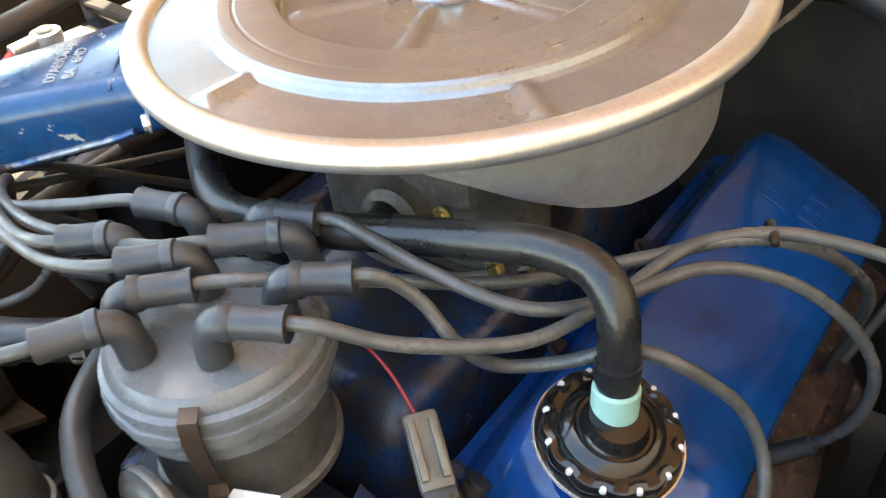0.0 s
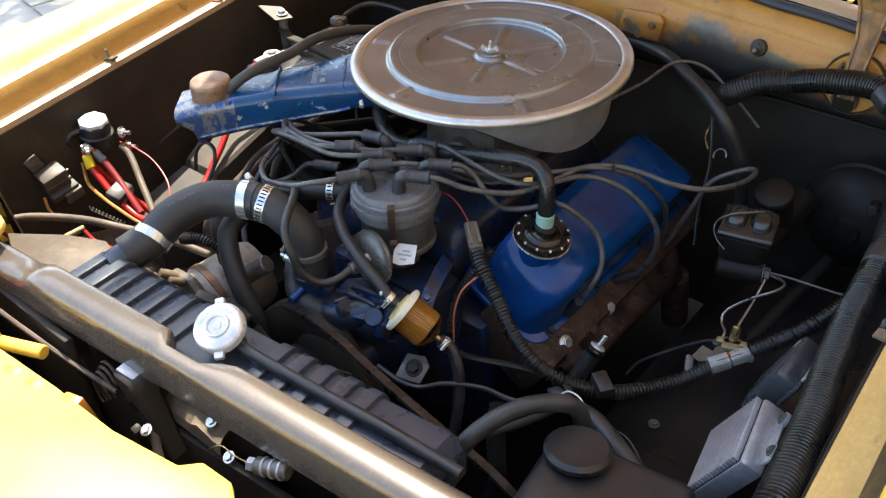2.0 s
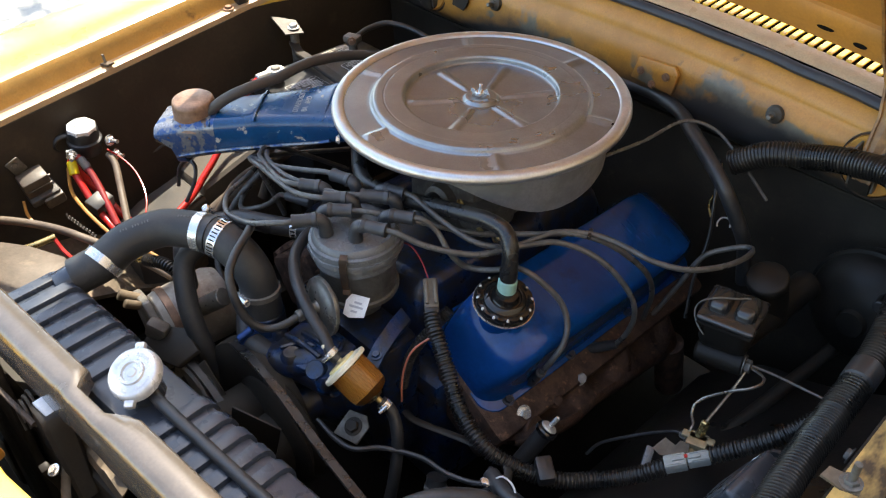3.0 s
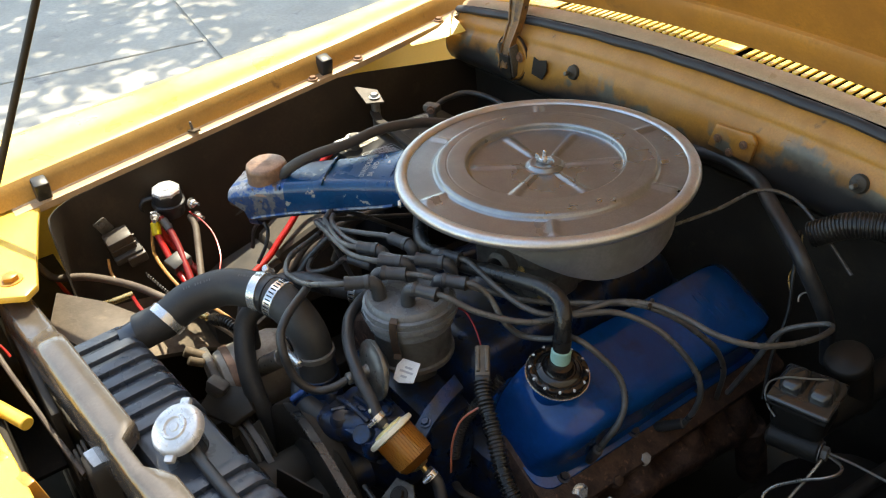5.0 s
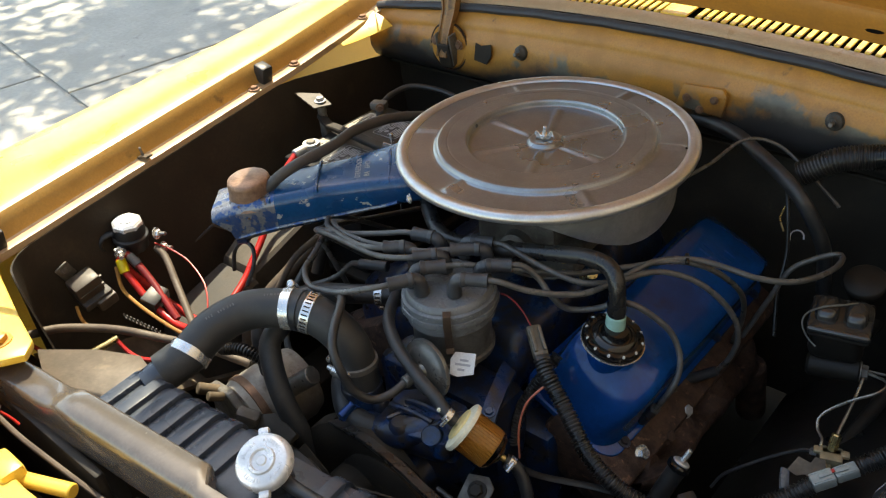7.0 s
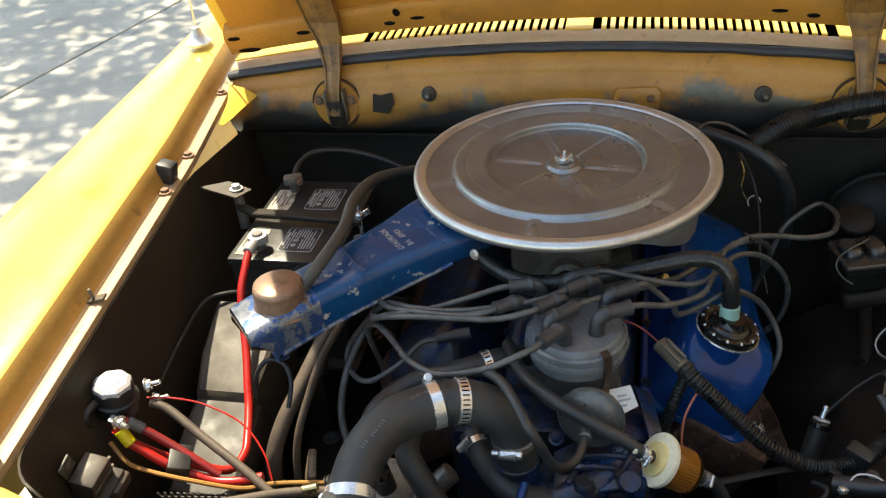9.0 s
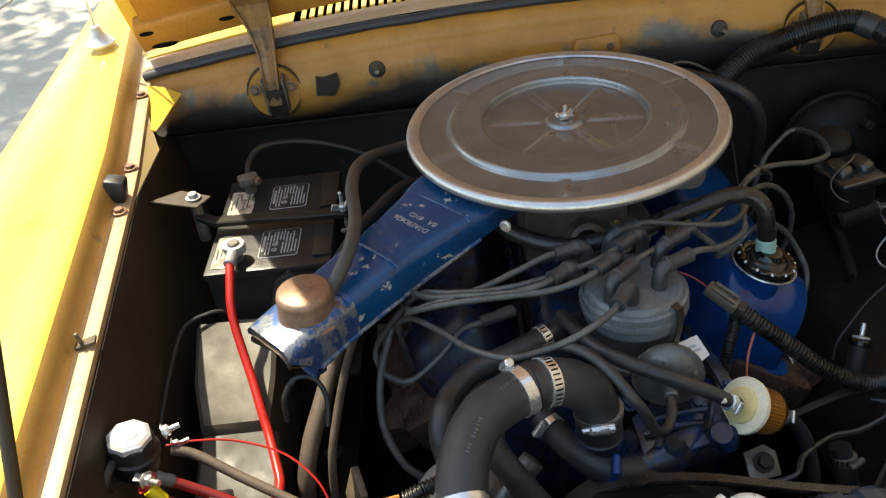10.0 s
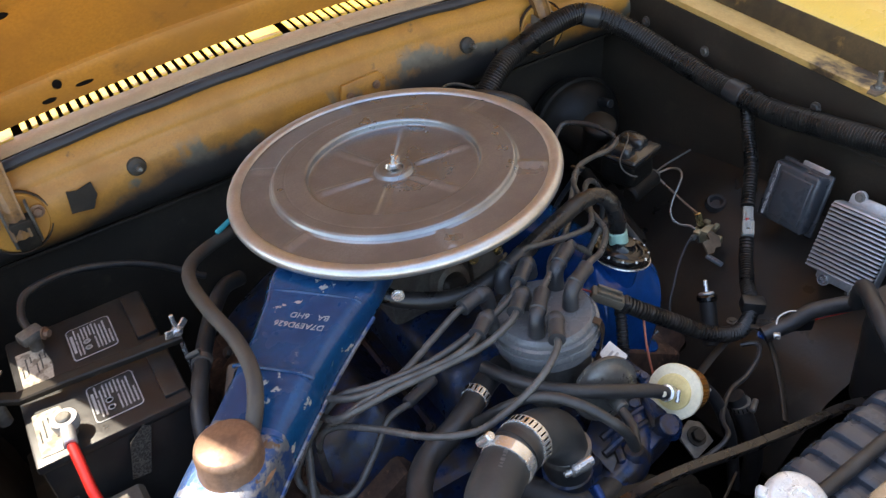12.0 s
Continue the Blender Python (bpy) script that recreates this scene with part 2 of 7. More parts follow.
CONCRETE = material("concrete", (0.44, 0.415, 0.36), 0.85, 0, (0.37, 0.35, 0.305), scale=1.6, fine=40, bump=0.3, third=(0.25, 0.24, 0.23),
                    third_mix=(0.62, 0.72), third_scale=5)
LEAF = material("leaf_green", (0.05, 0.10, 0.025), 0.5, 0, (0.035, 0.075, 0.02), scale=3, fine=30, bump=0.05)
BARK = material("bark", (0.16, 0.12, 0.09), 0.85, 0, (0.1, 0.075, 0.055), scale=9, fine=60, bump=0.5)
INNER_BLACK = material("dusty_black_panel", (0.030, 0.024, 0.018), 0.6, 0, (0.046, 0.036, 0.026), scale=9, fine=160, bump=0.25,
                       third=(0.07, 0.053, 0.036), third_mix=(0.6, 0.85), third_scale=17, spec=0.25)
PLUG_GREY = material("grimy_grey_plug", (0.15, 0.128, 0.095), 0.45, 0, (0.095, 0.078, 0.058), scale=60, fine=260, bump=0.2)
# plain tan for the added wall that blocks sky light
BLOCKER_TAN = material("blocker_tan", (0.34, 0.27, 0.20), 0.9, 0, (0.28, 0.22, 0.16), scale=2.5, fine=60, bump=0.5)
# fender paint darkened in colour for the shade on the driver's side
INNER_SHADE = material("shade_darkened_inner_face", (0.095, 0.062, 0.028), 0.55, 0, (0.045, 0.032, 0.018), mix=(0.42, 0.6), scale=14, fine=260, bump=0.12, third=(0.30, 0.19, 0.06), third_mix=(0.62, 0.78), third_scale=22, spec=0.3)
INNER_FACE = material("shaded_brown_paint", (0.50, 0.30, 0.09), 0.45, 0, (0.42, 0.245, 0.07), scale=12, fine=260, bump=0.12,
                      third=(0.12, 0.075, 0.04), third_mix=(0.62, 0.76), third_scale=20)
BOOSTER = material("dull_black_shell", (0.010, 0.009, 0.008), 0.5, 0, (0.018, 0.016, 0.013), scale=20, fine=200, bump=0.15, spec=0.2)
DARK_CAN = material("dark_plated_can", (0.20, 0.195, 0.18), 0.36, 0.55, (0.13, 0.125, 0.115), scale=30, fine=220, bump=0.15)
HINGE_RUST = material("rusty_hinge_paint", (0.30, 0.15, 0.04), 0.5, 0, (0.14, 0.075, 0.035), scale=26, fine=220, bump=0.2,
                      third=(0.06, 0.04, 0.025), third_mix=(0.55, 0.7), third_scale=40)


def oversprayed(base_mat, name, stops, lo, hi, soft):
    """Copies a paint and lays black overspray under a wavy line; stops give its height along x."""
    m = base_mat.copy()
    m.name = name
    nd, ln = m.node_tree.nodes, m.node_tree.links
    bs = nd["Principled BSDF"]
    base = bs.inputs["Base Color"].links[0].from_socket
    co = nd.new("ShaderNodeTexCoord")
    sep = nd.new("ShaderNodeSeparateXYZ")
    ln.new(co.outputs["Object"], sep.inputs[0])
    fx = nd.new("ShaderNodeMapRange")
    fx.inputs["From Min"].default_value, fx.inputs["From Max"].default_value = stops[0][0], stops[-1][0]
    ln.new(sep.outputs[0], fx.inputs["Value"])
    cr = nd.new("ShaderNodeValToRGB")
    el = cr.color_ramp.elements
    while len(el) < len(stops):
        el.new(0.5)
    span = stops[-1][0] - stops[0][0]
    for e, (x, z) in zip(el, stops):
        e.position = (x - stops[0][0]) / span
        v = (z - lo) / (hi - lo)
        e.color = (v, v, v, 1)
    ln.new(fx.outputs[0], cr.inputs["Fac"])
    top = nd.new("ShaderNodeMapRange")
    top.inputs["To Min"].default_value, top.inputs["To Max"].default_value = lo, hi
    ln.new(cr.outputs["Color"], top.inputs["Value"])
    total = sep.outputs[2]
    for scale, amount in ((14, 0.034), (60, 0.022), (260, 0.008)):
        n = nd.new("ShaderNodeTexNoise")
        n.inputs["Scale"].default_value, n.inputs["Detail"].default_value = scale, 4
        ln.new(co.outputs["Object"], n.inputs["Vector"])
        ma = nd.new("ShaderNodeMath")
        ma.operation = "MULTIPLY_ADD"
        ma.inputs[1].default_value = amount
        ln.new(n.outputs["Fac"], ma.inputs[0])
        ln.new(total, ma.inputs[2])
        total = ma.outputs[0]
    d = nd.new("ShaderNodeMath")
    d.operation = "SUBTRACT"
    ln.new(total, d.inputs[0])
    ln.new(top.outputs[0], d.inputs[1])
    mask = nd.new("ShaderNodeMapRange")
    mask.inputs["From Min"].default_value, mask.inputs["From Max"].default_value = 0.034 + soft, 0.034 - soft
    ln.new(d.outputs[0], mask.inputs["Value"])
    x = nd.new("ShaderNodeMix")
    x.data_type = "RGBA"
    a, b = [i for i in x.inputs if i.type == "RGBA"]
    ln.new(base, a)
    b.default_value = (0.030, 0.028, 0.027, 1)
    ln.new(mask.outputs[0], x.inputs["Factor"])
    dark = [o for o in x.outputs if o.type == "RGBA"][0]
    # rubbed spots of grey primer along the edge of the overspray
    spot = nd.new("ShaderNodeTexNoise")
    spot.inputs["Scale"].default_value, spot.inputs["Detail"].default_value = 17.0, 5.0
    ln.new(co.outputs["Object"], spot.inputs["Vector"])
    where = nd.new("ShaderNodeMapRange")
    where.inputs["From Min"].default_value, where.inputs["From Max"].default_value = 0.54, 0.60
    ln.new(spot.outputs["Fac"], where.inputs["Value"])
    near = nd.new("ShaderNodeMapRange")
    near.inputs["From Min"].default_value, near.inputs["From Max"].default_value = 0.070, 0.044
    ln.new(d.outputs[0], near.inputs["Value"])
    both = nd.new("ShaderNodeMath")
    both.operation = "MULTIPLY"
    ln.new(where.outputs[0], both.inputs[0])
    ln.new(near.outputs[0], both.inputs[1])
    y = nd.new("ShaderNodeMix")
    y.data_type = "RGBA"
    a, b = [i for i in y.inputs if i.type == "RGBA"]
    ln.new(base, a)
    b.default_value = (*PRIMER, 1)
    ln.new(both.outputs[0], y.inputs["Factor"])
    ln.new([o for o in y.outputs if o.type == "RGBA"][0], [i for i in x.inputs if i.type == "RGBA"][0])
    ln.new(dark, bs.inputs["Base Color"])
    return m


def brushed(m, amount):
    """Turns a metal's highlight along rings round the z axis."""
    nd, ln = m.node_tree.nodes, m.node_tree.links
    bs = nd["Principled BSDF"]
    tan = nd.new("ShaderNodeTangent")
    tan.direction_type, tan.axis = "RADIAL", "Z"
    bs.inputs["Anisotropic"].default_value = amount
    ln.new(tan.outputs[0], bs.inputs["Tangent"])


brushed(STEEL, 0.35)
brushed(RIM_STEEL, 0.4)

GLASSY = bpy.data.materials.new("amber_glass")
GLASSY.use_nodes = True
_g = GLASSY.node_tree.nodes["Principled BSDF"]
_g.inputs["Base Color"].default_value = (0.95, 0.72, 0.38, 1)
_g.inputs["Transmission Weight"].default_value, _g.inputs["Roughness"].default_value = 1.0, 0.06


# ---- mesh helpers ----
def thing(name, label, category, group="", at=(0, 0, 0), kind=""):
    e = new(name)
    e.location = at
    return tagged(e, label, category, group, kind)


def mesh_of(bm, name, mat, smooth=True, angle=40):
    me = bpy.data.meshes.new(name)
    bmesh.ops.recalc_face_normals(bm, faces=bm.faces)
    bm.to_mesh(me)
    bm.free()
    me.materials.append(mat)
    if smooth:
        me.shade_smooth()
        me.set_sharp_from_angle(angle=radians(angle))
    return me


def part(name, bm, mat, parent=None, label="", smooth=True, angle=40):
    ob = new(name, mesh_of(bm, name, mat, smooth, angle))
    if parent:
        ob.parent = parent
        p, off = parent, Vector()
        while p:
            off += p.location
            p = p.parent
        ob.location = -off
    if label:
        tagged(ob, label)
    return ob


def single(name, bm, mat, label, category, group="", kind="", smooth=True, angle=40):
    return tagged(part(name, bm, mat, None, label, smooth, angle), label, category, group, kind)


def box(c, s, bevel=0.002, rot=(0, 0, 0), seg=2, bm=None, taper=1.0):
    b = bmesh.new()
    bmesh.ops.create_cube(b, size=1)
    for v in b.verts:
        v.co = Vector((v.co.x * s[0], v.co.y * s[1], v.co.z * s[2]))
        if taper != 1.0 and v.co.z > 0:
            v.co.x *= taper
            v.co.y *= taper
    if bevel:
        bmesh.ops.bevel(b, geom=b.edges[:], offset=bevel, segments=seg, affect="EDGES", profile=0.5)
    bmesh.ops.transform(b, matrix=pose(*c, *rot), verts=b.verts)
    return joined(bm, b)


def joined(bm, b):
    if bm is None:
        return b
    me = bpy.data.meshes.new("tmp")
    b.to_mesh(me)
    b.free()
    bm.from_mesh(me)
    bpy.data.meshes.remove(me)
    return bm


def axis_matrix(p, d):
    d = Vector(d).normalized()
    return Matrix.Translation(p) @ d.to_track_quat("Z", "Y").to_matrix().to_4x4()


def lathe(profile, m=Matrix(), seg=32, bm=None, wobble=None, caps=True):
    """Turns (radius, height) pairs round the local z axis."""
    verts, faces = [], []
    n = len(profile)
    for k in range(seg):
        a = 2 * math.pi * k / seg
        for j, (r, z) in enumerate(profile):
            rr, zz = (r, z) if wobble is None else wobble(r, z, a, j)
            verts.append(m @ Vector((rr * math.cos(a), rr * math.sin(a), zz)))
    for k in range(seg):
        for j in range(n - 1):
            a, b = k * n + j, ((k + 1) % seg) * n + j
            faces.append((a, b, b + 1, a + 1))
    if caps and profile[0][0] > 1e-6:
        faces.append([k * n for k in range(seg)])
    if caps and profile[-1][0] > 1e-6:
        faces.append([k * n + n - 1 for k in range(seg)])
    me = bpy.data.meshes.new("tmp")
    me.from_pydata(verts, [], faces)
    b = bm or bmesh.new()
    b.from_mesh(me)
    bpy.data.meshes.remove(me)
    bmesh.ops.remove_doubles(b, verts=b.verts, dist=1e-6)
    return b


def cyl(p0, p1, r, seg=20, bevel=0.0015, r1=None, bm=None):
    p0, p1 = Vector(p0), Vector(p1)
    h = (p1 - p0).length
    r1 = r if r1 is None else r1
    e = min(bevel, h / 3, r / 3)
    return lathe([(0, 0), (r - e, 0), (r, e), (r1, h - e), (r1 - e, h), (0, h)], axis_matrix(p0, p1 - p0), seg, bm)


def smooth_path(points, step=0.008):
    """A Catmull-Rom curve through points, sampled evenly."""
    p = [Vector(v) for v in points]
    if len(p) == 2:
        n = max(2, int((p[1] - p[0]).length / step))
        return [p[0].lerp(p[1], k / n) for k in range(n + 1)]
    q = [2 * p[0] - p[1], *p, 2 * p[-1] - p[-2]]
    out = []
    for i in range(1, len(q) - 2):
        a, b, c, d = q[i - 1:i + 3]
        n = max(2, int((c - b).length / step))
        for k in range(n):
            t = k / n
            out.append(0.5 * (2 * b + (c - a) * t + (2 * a - 5 * b + 4 * c - d) * t * t + (3 * b - 3 * c + d - a) * t ** 3))
    return [*out, p[-1]]


def tube(points, r, seg=10, step=0.008, ridge=0.0, pitch=0.005, bm=None, flat=1.0, grow=None):
    """A hose along points; ridge and pitch give the rings of a corrugated one."""
    pts = smooth_path(points, pitch / 4 if ridge else step)
    length = 0.0
    ring, faces = [], []
    d0 = (pts[1] - pts[0]).normalized()
    up = d0.orthogonal().normalized() if abs(d0.z) > 0.9 else d0.cross(Vector((0, 0, 1))).normalized()
    total = sum((b - a).length for a, b in zip(pts, pts[1:]))
    for i, p in enumerate(pts):
        d = (pts[min(i + 1, len(pts) - 1)] - pts[max(i - 1, 0)]).normalized()
        up = (up - d * up.dot(d)).normalized()
        side = d.cross(up)
        if i:
            length += (p - pts[i - 1]).length
        rr = r if grow is None else r * grow(length / total)
        if ridge:
            rr += ridge * (0.5 if (length / pitch) % 1 < 0.5 else -0.5)
        for k in range(seg):
            a = 2 * math.pi * k / seg
            ring.append(p + rr * (math.cos(a) * up + flat * math.sin(a) * side))
    n = len(pts)
    for i in range(n - 1):
        for k in range(seg):
            a, b = i * seg + k, i * seg + (k + 1) % seg
            faces.append((a, b, b + seg, a + seg))
    faces += [list(range(seg))[::-1], [(n - 1) * seg + k for k in range(seg)]]
    me = bpy.data.meshes.new("tmp")
    me.from_pydata(ring, [], faces)
    b = bm or bmesh.new()
    b.from_mesh(me)
    bpy.data.meshes.remove(me)
    return b


def loft(sections, close=True, caps=True, bm=None):
    """A skin over sections of equal length."""
    n = len(sections[0])
    verts = [v for s in sections for v in s]
    faces = []
    for i in range(len(sections) - 1):
        for k in range(n if close else n - 1):
            a, b = i * n + k, i * n + (k + 1) % n
            faces.append((a, b, b + n, a + n))
    if caps:
        faces += [list(range(n))[::-1], [(len(sections) - 1) * n + k for k in range(n)]]
    me = bpy.data.meshes.new("tmp")
    me.from_pydata(verts, [], faces)
    b = bm or bmesh.new()
    b.from_mesh(me)
    bpy.data.meshes.remove(me)
    return b


def solid(bm, t):
    """Gives an open sheet thickness, against its normals."""
    bmesh.ops.recalc_face_normals(bm, faces=bm.faces)
    bmesh.ops.solidify(bm, geom=bm.faces[:], thickness=t)
    return bm


def prism(outline, z0, z1, m=Matrix(), bevel=0.0, bm=None):
    """A plate with the given flat outline between two heights."""
    b = loft([[m @ Vector((x, y, z)) for x, y in outline] for z in (z0, z1)])
    if bevel:
        bmesh.ops.recalc_face_normals(b, faces=b.faces)
        bmesh.ops.bevel(b, geom=[e for e in b.edges if e.calc_face_angle(0) > 0.5], offset=bevel, segments=2, affect="EDGES", profile=0.5)
    return joined(bm, b)


def hex_bolt(p, d, r=0.008, h=0.006, bm=None, stud=0.0):
    m = axis_matrix(p, d)
    b = lathe([(0, 0), (r * 1.45, 0), (r * 1.45, 0.0015), (r * 1.1, 0.0018), (0, 0.0018)], m, 16, bm)
    b = lathe([(0, 0.0015), (r, 0.0015), (r, h - 0.001), (r * 0.88, h), (0, h)], m, 6, b)
    if stud:
        b = lathe([(0, h), (r * 0.5, h), (r * 0.5, h + stud), (0, h + stud)], m, 10, b)
    return b


def rounded(w, h, r, seg=4):
    """A rounded rectangle round the origin."""
    out = []
    for cx, cy, a0 in ((w / 2 - r, h / 2 - r, 0), (-w / 2 + r, h / 2 - r, 90), (-w / 2 + r, -h / 2 + r, 180), (w / 2 - r, -h / 2 + r, 270)):
        for k in range(seg + 1):
            a = radians(a0 + 90 * k / seg)
            out.append((cx + r * math.cos(a), cy + r * math.sin(a)))
    return out


def hose_clamp(p, d, r, w=0.012, parent=None, mat=None, screw=None, slots=True):
    """A worm clamp: a band with slots and a screw housing."""
    m = axis_matrix(Vector(p) - Vector(d).normalized() * w / 2, d)
    band = part("hose_clamp", lathe([(r, 0), (r + 0.0016, 0.0005), (r + 0.0016, w - 0.0005), (r, w)], m, 36), mat or CHROME, parent, "bright steel worm-drive hose clamp")
    s = Vector(screw if screw else (0, 0, 1))
    dd = Vector(d).normalized()
    s = (s - dd * s.dot(dd)).normalized()
    t = dd.cross(s)
    c = Vector(p) + s * (r + 0.005)
    part("clamp_screw", cyl(c - t * min(0.011, 0.8 * r), c + t * min(0.013, r), min(0.0055, 0.32 * r), 12), mat or CHROME, band)
    if slots:
        n = int(2 * math.pi * r / 0.0052)
        for k in range(n):
            a = 2 * math.pi * k / n
            if a < 0.6 or a > 2 * math.pi - 0.6:
                continue
            nrm = s * math.cos(a) + t * math.sin(a)
            q = Vector(p) + nrm * (r + 0.0017)
            b = box((0, 0, 0), (0.0016, w * 0.6, 0.0006), 0)
            bmesh.ops.transform(b, matrix=Matrix.Translation(q) @ Matrix((dd.cross(nrm), dd, nrm)).transposed().to_4x4(), verts=b.verts)
            part("slot", b, DEEP_SHADE, band, smooth=False)
    return band


def at_m(b, m):
    bmesh.ops.transform(b, matrix=m, verts=b.verts)
    return b


def flat_belt(points, width, thick):
    """A flat band along points, its width across the car's length."""
    pts = smooth_path(points, 0.008)
    rows = []
    for i, p in enumerate(pts):
        d = (pts[min(i + 1, len(pts) - 1)] - pts[max(i - 1, 0)]).normalized()
        n = Vector((-d.z, 0, d.x)).normalized() * (thick / 2)
        w = Vector((0, width / 2, 0))
        rows.append([p + n + w * 0.8, p + n - w * 0.8, p - w + n * 0.4, p - n - w * 0.7, p - n + w * 0.7, p + w + n * 0.4])
    return loft(rows)


# ---- ground ----
def ground_sheet():
    b = bmesh.new()
    bmesh.ops.create_grid(b, x_segments=2, y_segments=2, size=400)
    for v in b.verts:
        v.co.z = -0.012
    single("ground", b, CONCRETE, "pale grey concrete ground", "ground", kind="structure")


ground_sheet()
pavement = thing("pavement", "sunlit pale concrete driveway slabs with joints", "pavement", kind="structure")
slab_mesh = mesh_of(box((0, 0, -0.006), (3.48, 3.48, 0.012), 0.004), "slab", CONCRETE, False)
for i in range(-3, 3):
    for j in range(-2, 4):
        s = new("slab", slab_mesh)
        s.parent = pavement
        s.matrix_basis = pose(0, 0, 0, 0, 0, -9.5) @ pose(-1.66 + 3.5 * i + (0.0 if j % 2 else -0.35), -1.58 + 3.5 * j, 0)

# unseen wall, added to hold back sky light on the driver's side
sky_blocker = thing("sky_block_wall", "unseen plain tan wall added to block sky light", "wall", kind="structure")
part("blocker_panel", box((3.1, 1.0, 2.9), (0.2, 16.0, 5.8), 0.01), BLOCKER_TAN, sky_blocker)
part("blocker_base", box((2.985, 1.0, 0.06), (0.03, 16.0, 0.12), 0.005), BLOCKER_TAN, sky_blocker)

CROWN = 0.05


def crown(x):
    return -CROWN * (x / 0.68) ** 2


# ---- firewall, cowl, hood ----
def swept_x(profile, xs, bend=crown):
    """Sweeps a (y, z) profile across the car; the height follows the cowl's crown."""
    return loft([[Vector((x, y, z + bend(x) * k)) for y, z, k in profile] for x in xs], close=False, caps=False)


XS = [-0.70 + 1.45 * i / 48 for i in range(49)]
fw = swept_x([(0.372, 0.987, 1), (0.356, 0.978, 1), (0.344, 0.966, 1), (0.339, 0.957, 0.95), (0.339, 0.950, 0.9), (0.337, 0.943, 0.85), (0.332, 0.936, 0.8), (0.327, 0.928, 0.7), (0.324, 0.915, 0.6),
              (0.321, 0.90, 0.5), (0.320, 0.885, 0.4), (0.321, 0.868, 0.25), (0.324, 0.852, 0.1), (0.333, 0.837, 0.1), (0.350, 0.823, 0.1), (0.375, 0.81, 0)], XS)
OVERSPRAYED = oversprayed(YELLOW_DULL, "oversprayed_yellow_paint", ((-0.71, 0.845), (-0.64, 0.886), (-0.578, 0.897), (-0.508, 0.868), (-0.468, 0.846), (-0.40, 0.852), (-0.332, 0.872), (-0.243, 0.896), (-0.15, 0.895), (0.0, 0.880), (0.12, 0.888), (0.22, 0.910), (0.32, 0.905), (0.42, 0.872), (0.55, 0.86), (0.75, 0.86)), 0.83, 0.93, 0.021)
firewall = thing("firewall", "yellow painted stamped firewall with black overspray below", "firewall", kind="structure")
part("upper_panel", solid(fw, 0.003), OVERSPRAYED, firewall, "yellow panel with soft black overspray", angle=60)


part("lower_panel", box((0.02, 0.40, 0.55), (1.5, 0.02, 0.54), 0.003), BLACK, firewall, "black lower firewall")
part("shelf", box((0.02, 0.386, 0.808), (1.46, 0.05, 0.006), 0.002), BLACK, firewall)
# stamped plates, studs and plugs
plate = prism([(-0.045, -0.02), (-0.035, 0.02), (0.035, 0.024), (0.045, 0.012), (0.04, -0.024)], 0, 0.008, axis_matrix((0.10, 0.318, 0.905), (0, -1, 0.15)), 0.003)
part("cover_plate", plate, OVERSPRAYED, firewall, "small yellow access plate with screws")
for p in ((0.075, 0.308, 0.905), (0.125, 0.308, 0.91), (0.10, 0.308, 0.888)):
    part("screw", hex_bolt(p, (0, -1, 0.1), 0.005, 0.004), COPPERY, firewall)
for x in (-0.282, 0.315):
    part("grommet", lathe([(0, 0.012), (0.006, 0.012), (0.009, 0.008), (0.013, 0.006), (0.015, 0), (0, 0)], axis_matrix((x, 0.324, 0.912), (0, -1, 0.25)), 16), OVERSPRAY, firewall)
    part("stud", cyl((x, 0.318, 0.912), (x + 0.002, 0.298, 0.917), 0.004, 10), GREY_IRON, firewall)
part("black_patch", prism([(-0.022, -0.02), (-0.018, 0.016), (-0.004, 0.012), (0.02, 0.018), (0.022, -0.004), (0.01, -0.024)], 0, 0.0015,
                          axis_matrix((-0.372, 0.3165, 0.9), (0, -1, 0.1))), BLACK, firewall, "torn black patch")

seal = tube([(-0.70 + 1.45 * i / 30, 0.362 + 0.001 * math.sin(i * 1.7), 0.987 + crown(-0.70 + 1.45 * i / 30) + 0.0008 * math.sin(i * 2.3)) for i in range(31)], 0.0105, 10, 0.02, flat=0.8)
single("cowl_seal", seal, SEAL, "dark grey worn rubber hood seal along the cowl", "weatherstrip", kind="structure")

cowl = thing("cowl_panel", "yellow cowl panel with a row of air slots", "cowl", kind="structure")
part("front_strip", solid(swept_x([(0.372, 0.994, 1), (0.378, 1.000, 1), (0.406, 1.004, 1), (0.410, 0.96, 1)], XS), 0.002), COWL_TRIM, cowl, "pale painted strip before the slots")
part("rear_strip", solid(swept_x([(0.50, 1.016, 1), (0.64, 1.05, 1), (0.9, 1.12, 1)], XS), 0.003), YELLOW, cowl)
# plenum is coloured near black for the shade behind the slats
part("plenum", solid(swept_x([(0.405, 0.99, 1), (0.41, 0.90, 1), (0.52, 0.90, 1), (0.525, 1.0, 1)], XS), 0.003), DEEP_SHADE, cowl, "air plenum coloured near black for its shade")
slat = mesh_of(box((0, 0.453, -0.0215), (0.0090, 0.098, 0.004), 0.0010), "slat", YELLOW, False)
x = -0.69
while x < 0.74:
    if abs(x + 0.008) > 0.03 and -0.415 < x < 0.43:
        wide = slat
        s = new("slat", wide)
        s.parent = cowl
        s.matrix_basis = pose(x, 0, 1.006 + crown(x), 3, math.degrees(2 * CROWN * x / 0.46), 0)
    x += 0.0158
part("blank", box((-0.008, 0.453, 1.0085), (0.05, 0.1, 0.004), 0.001, (3, 0, 0)), YELLOW, cowl)
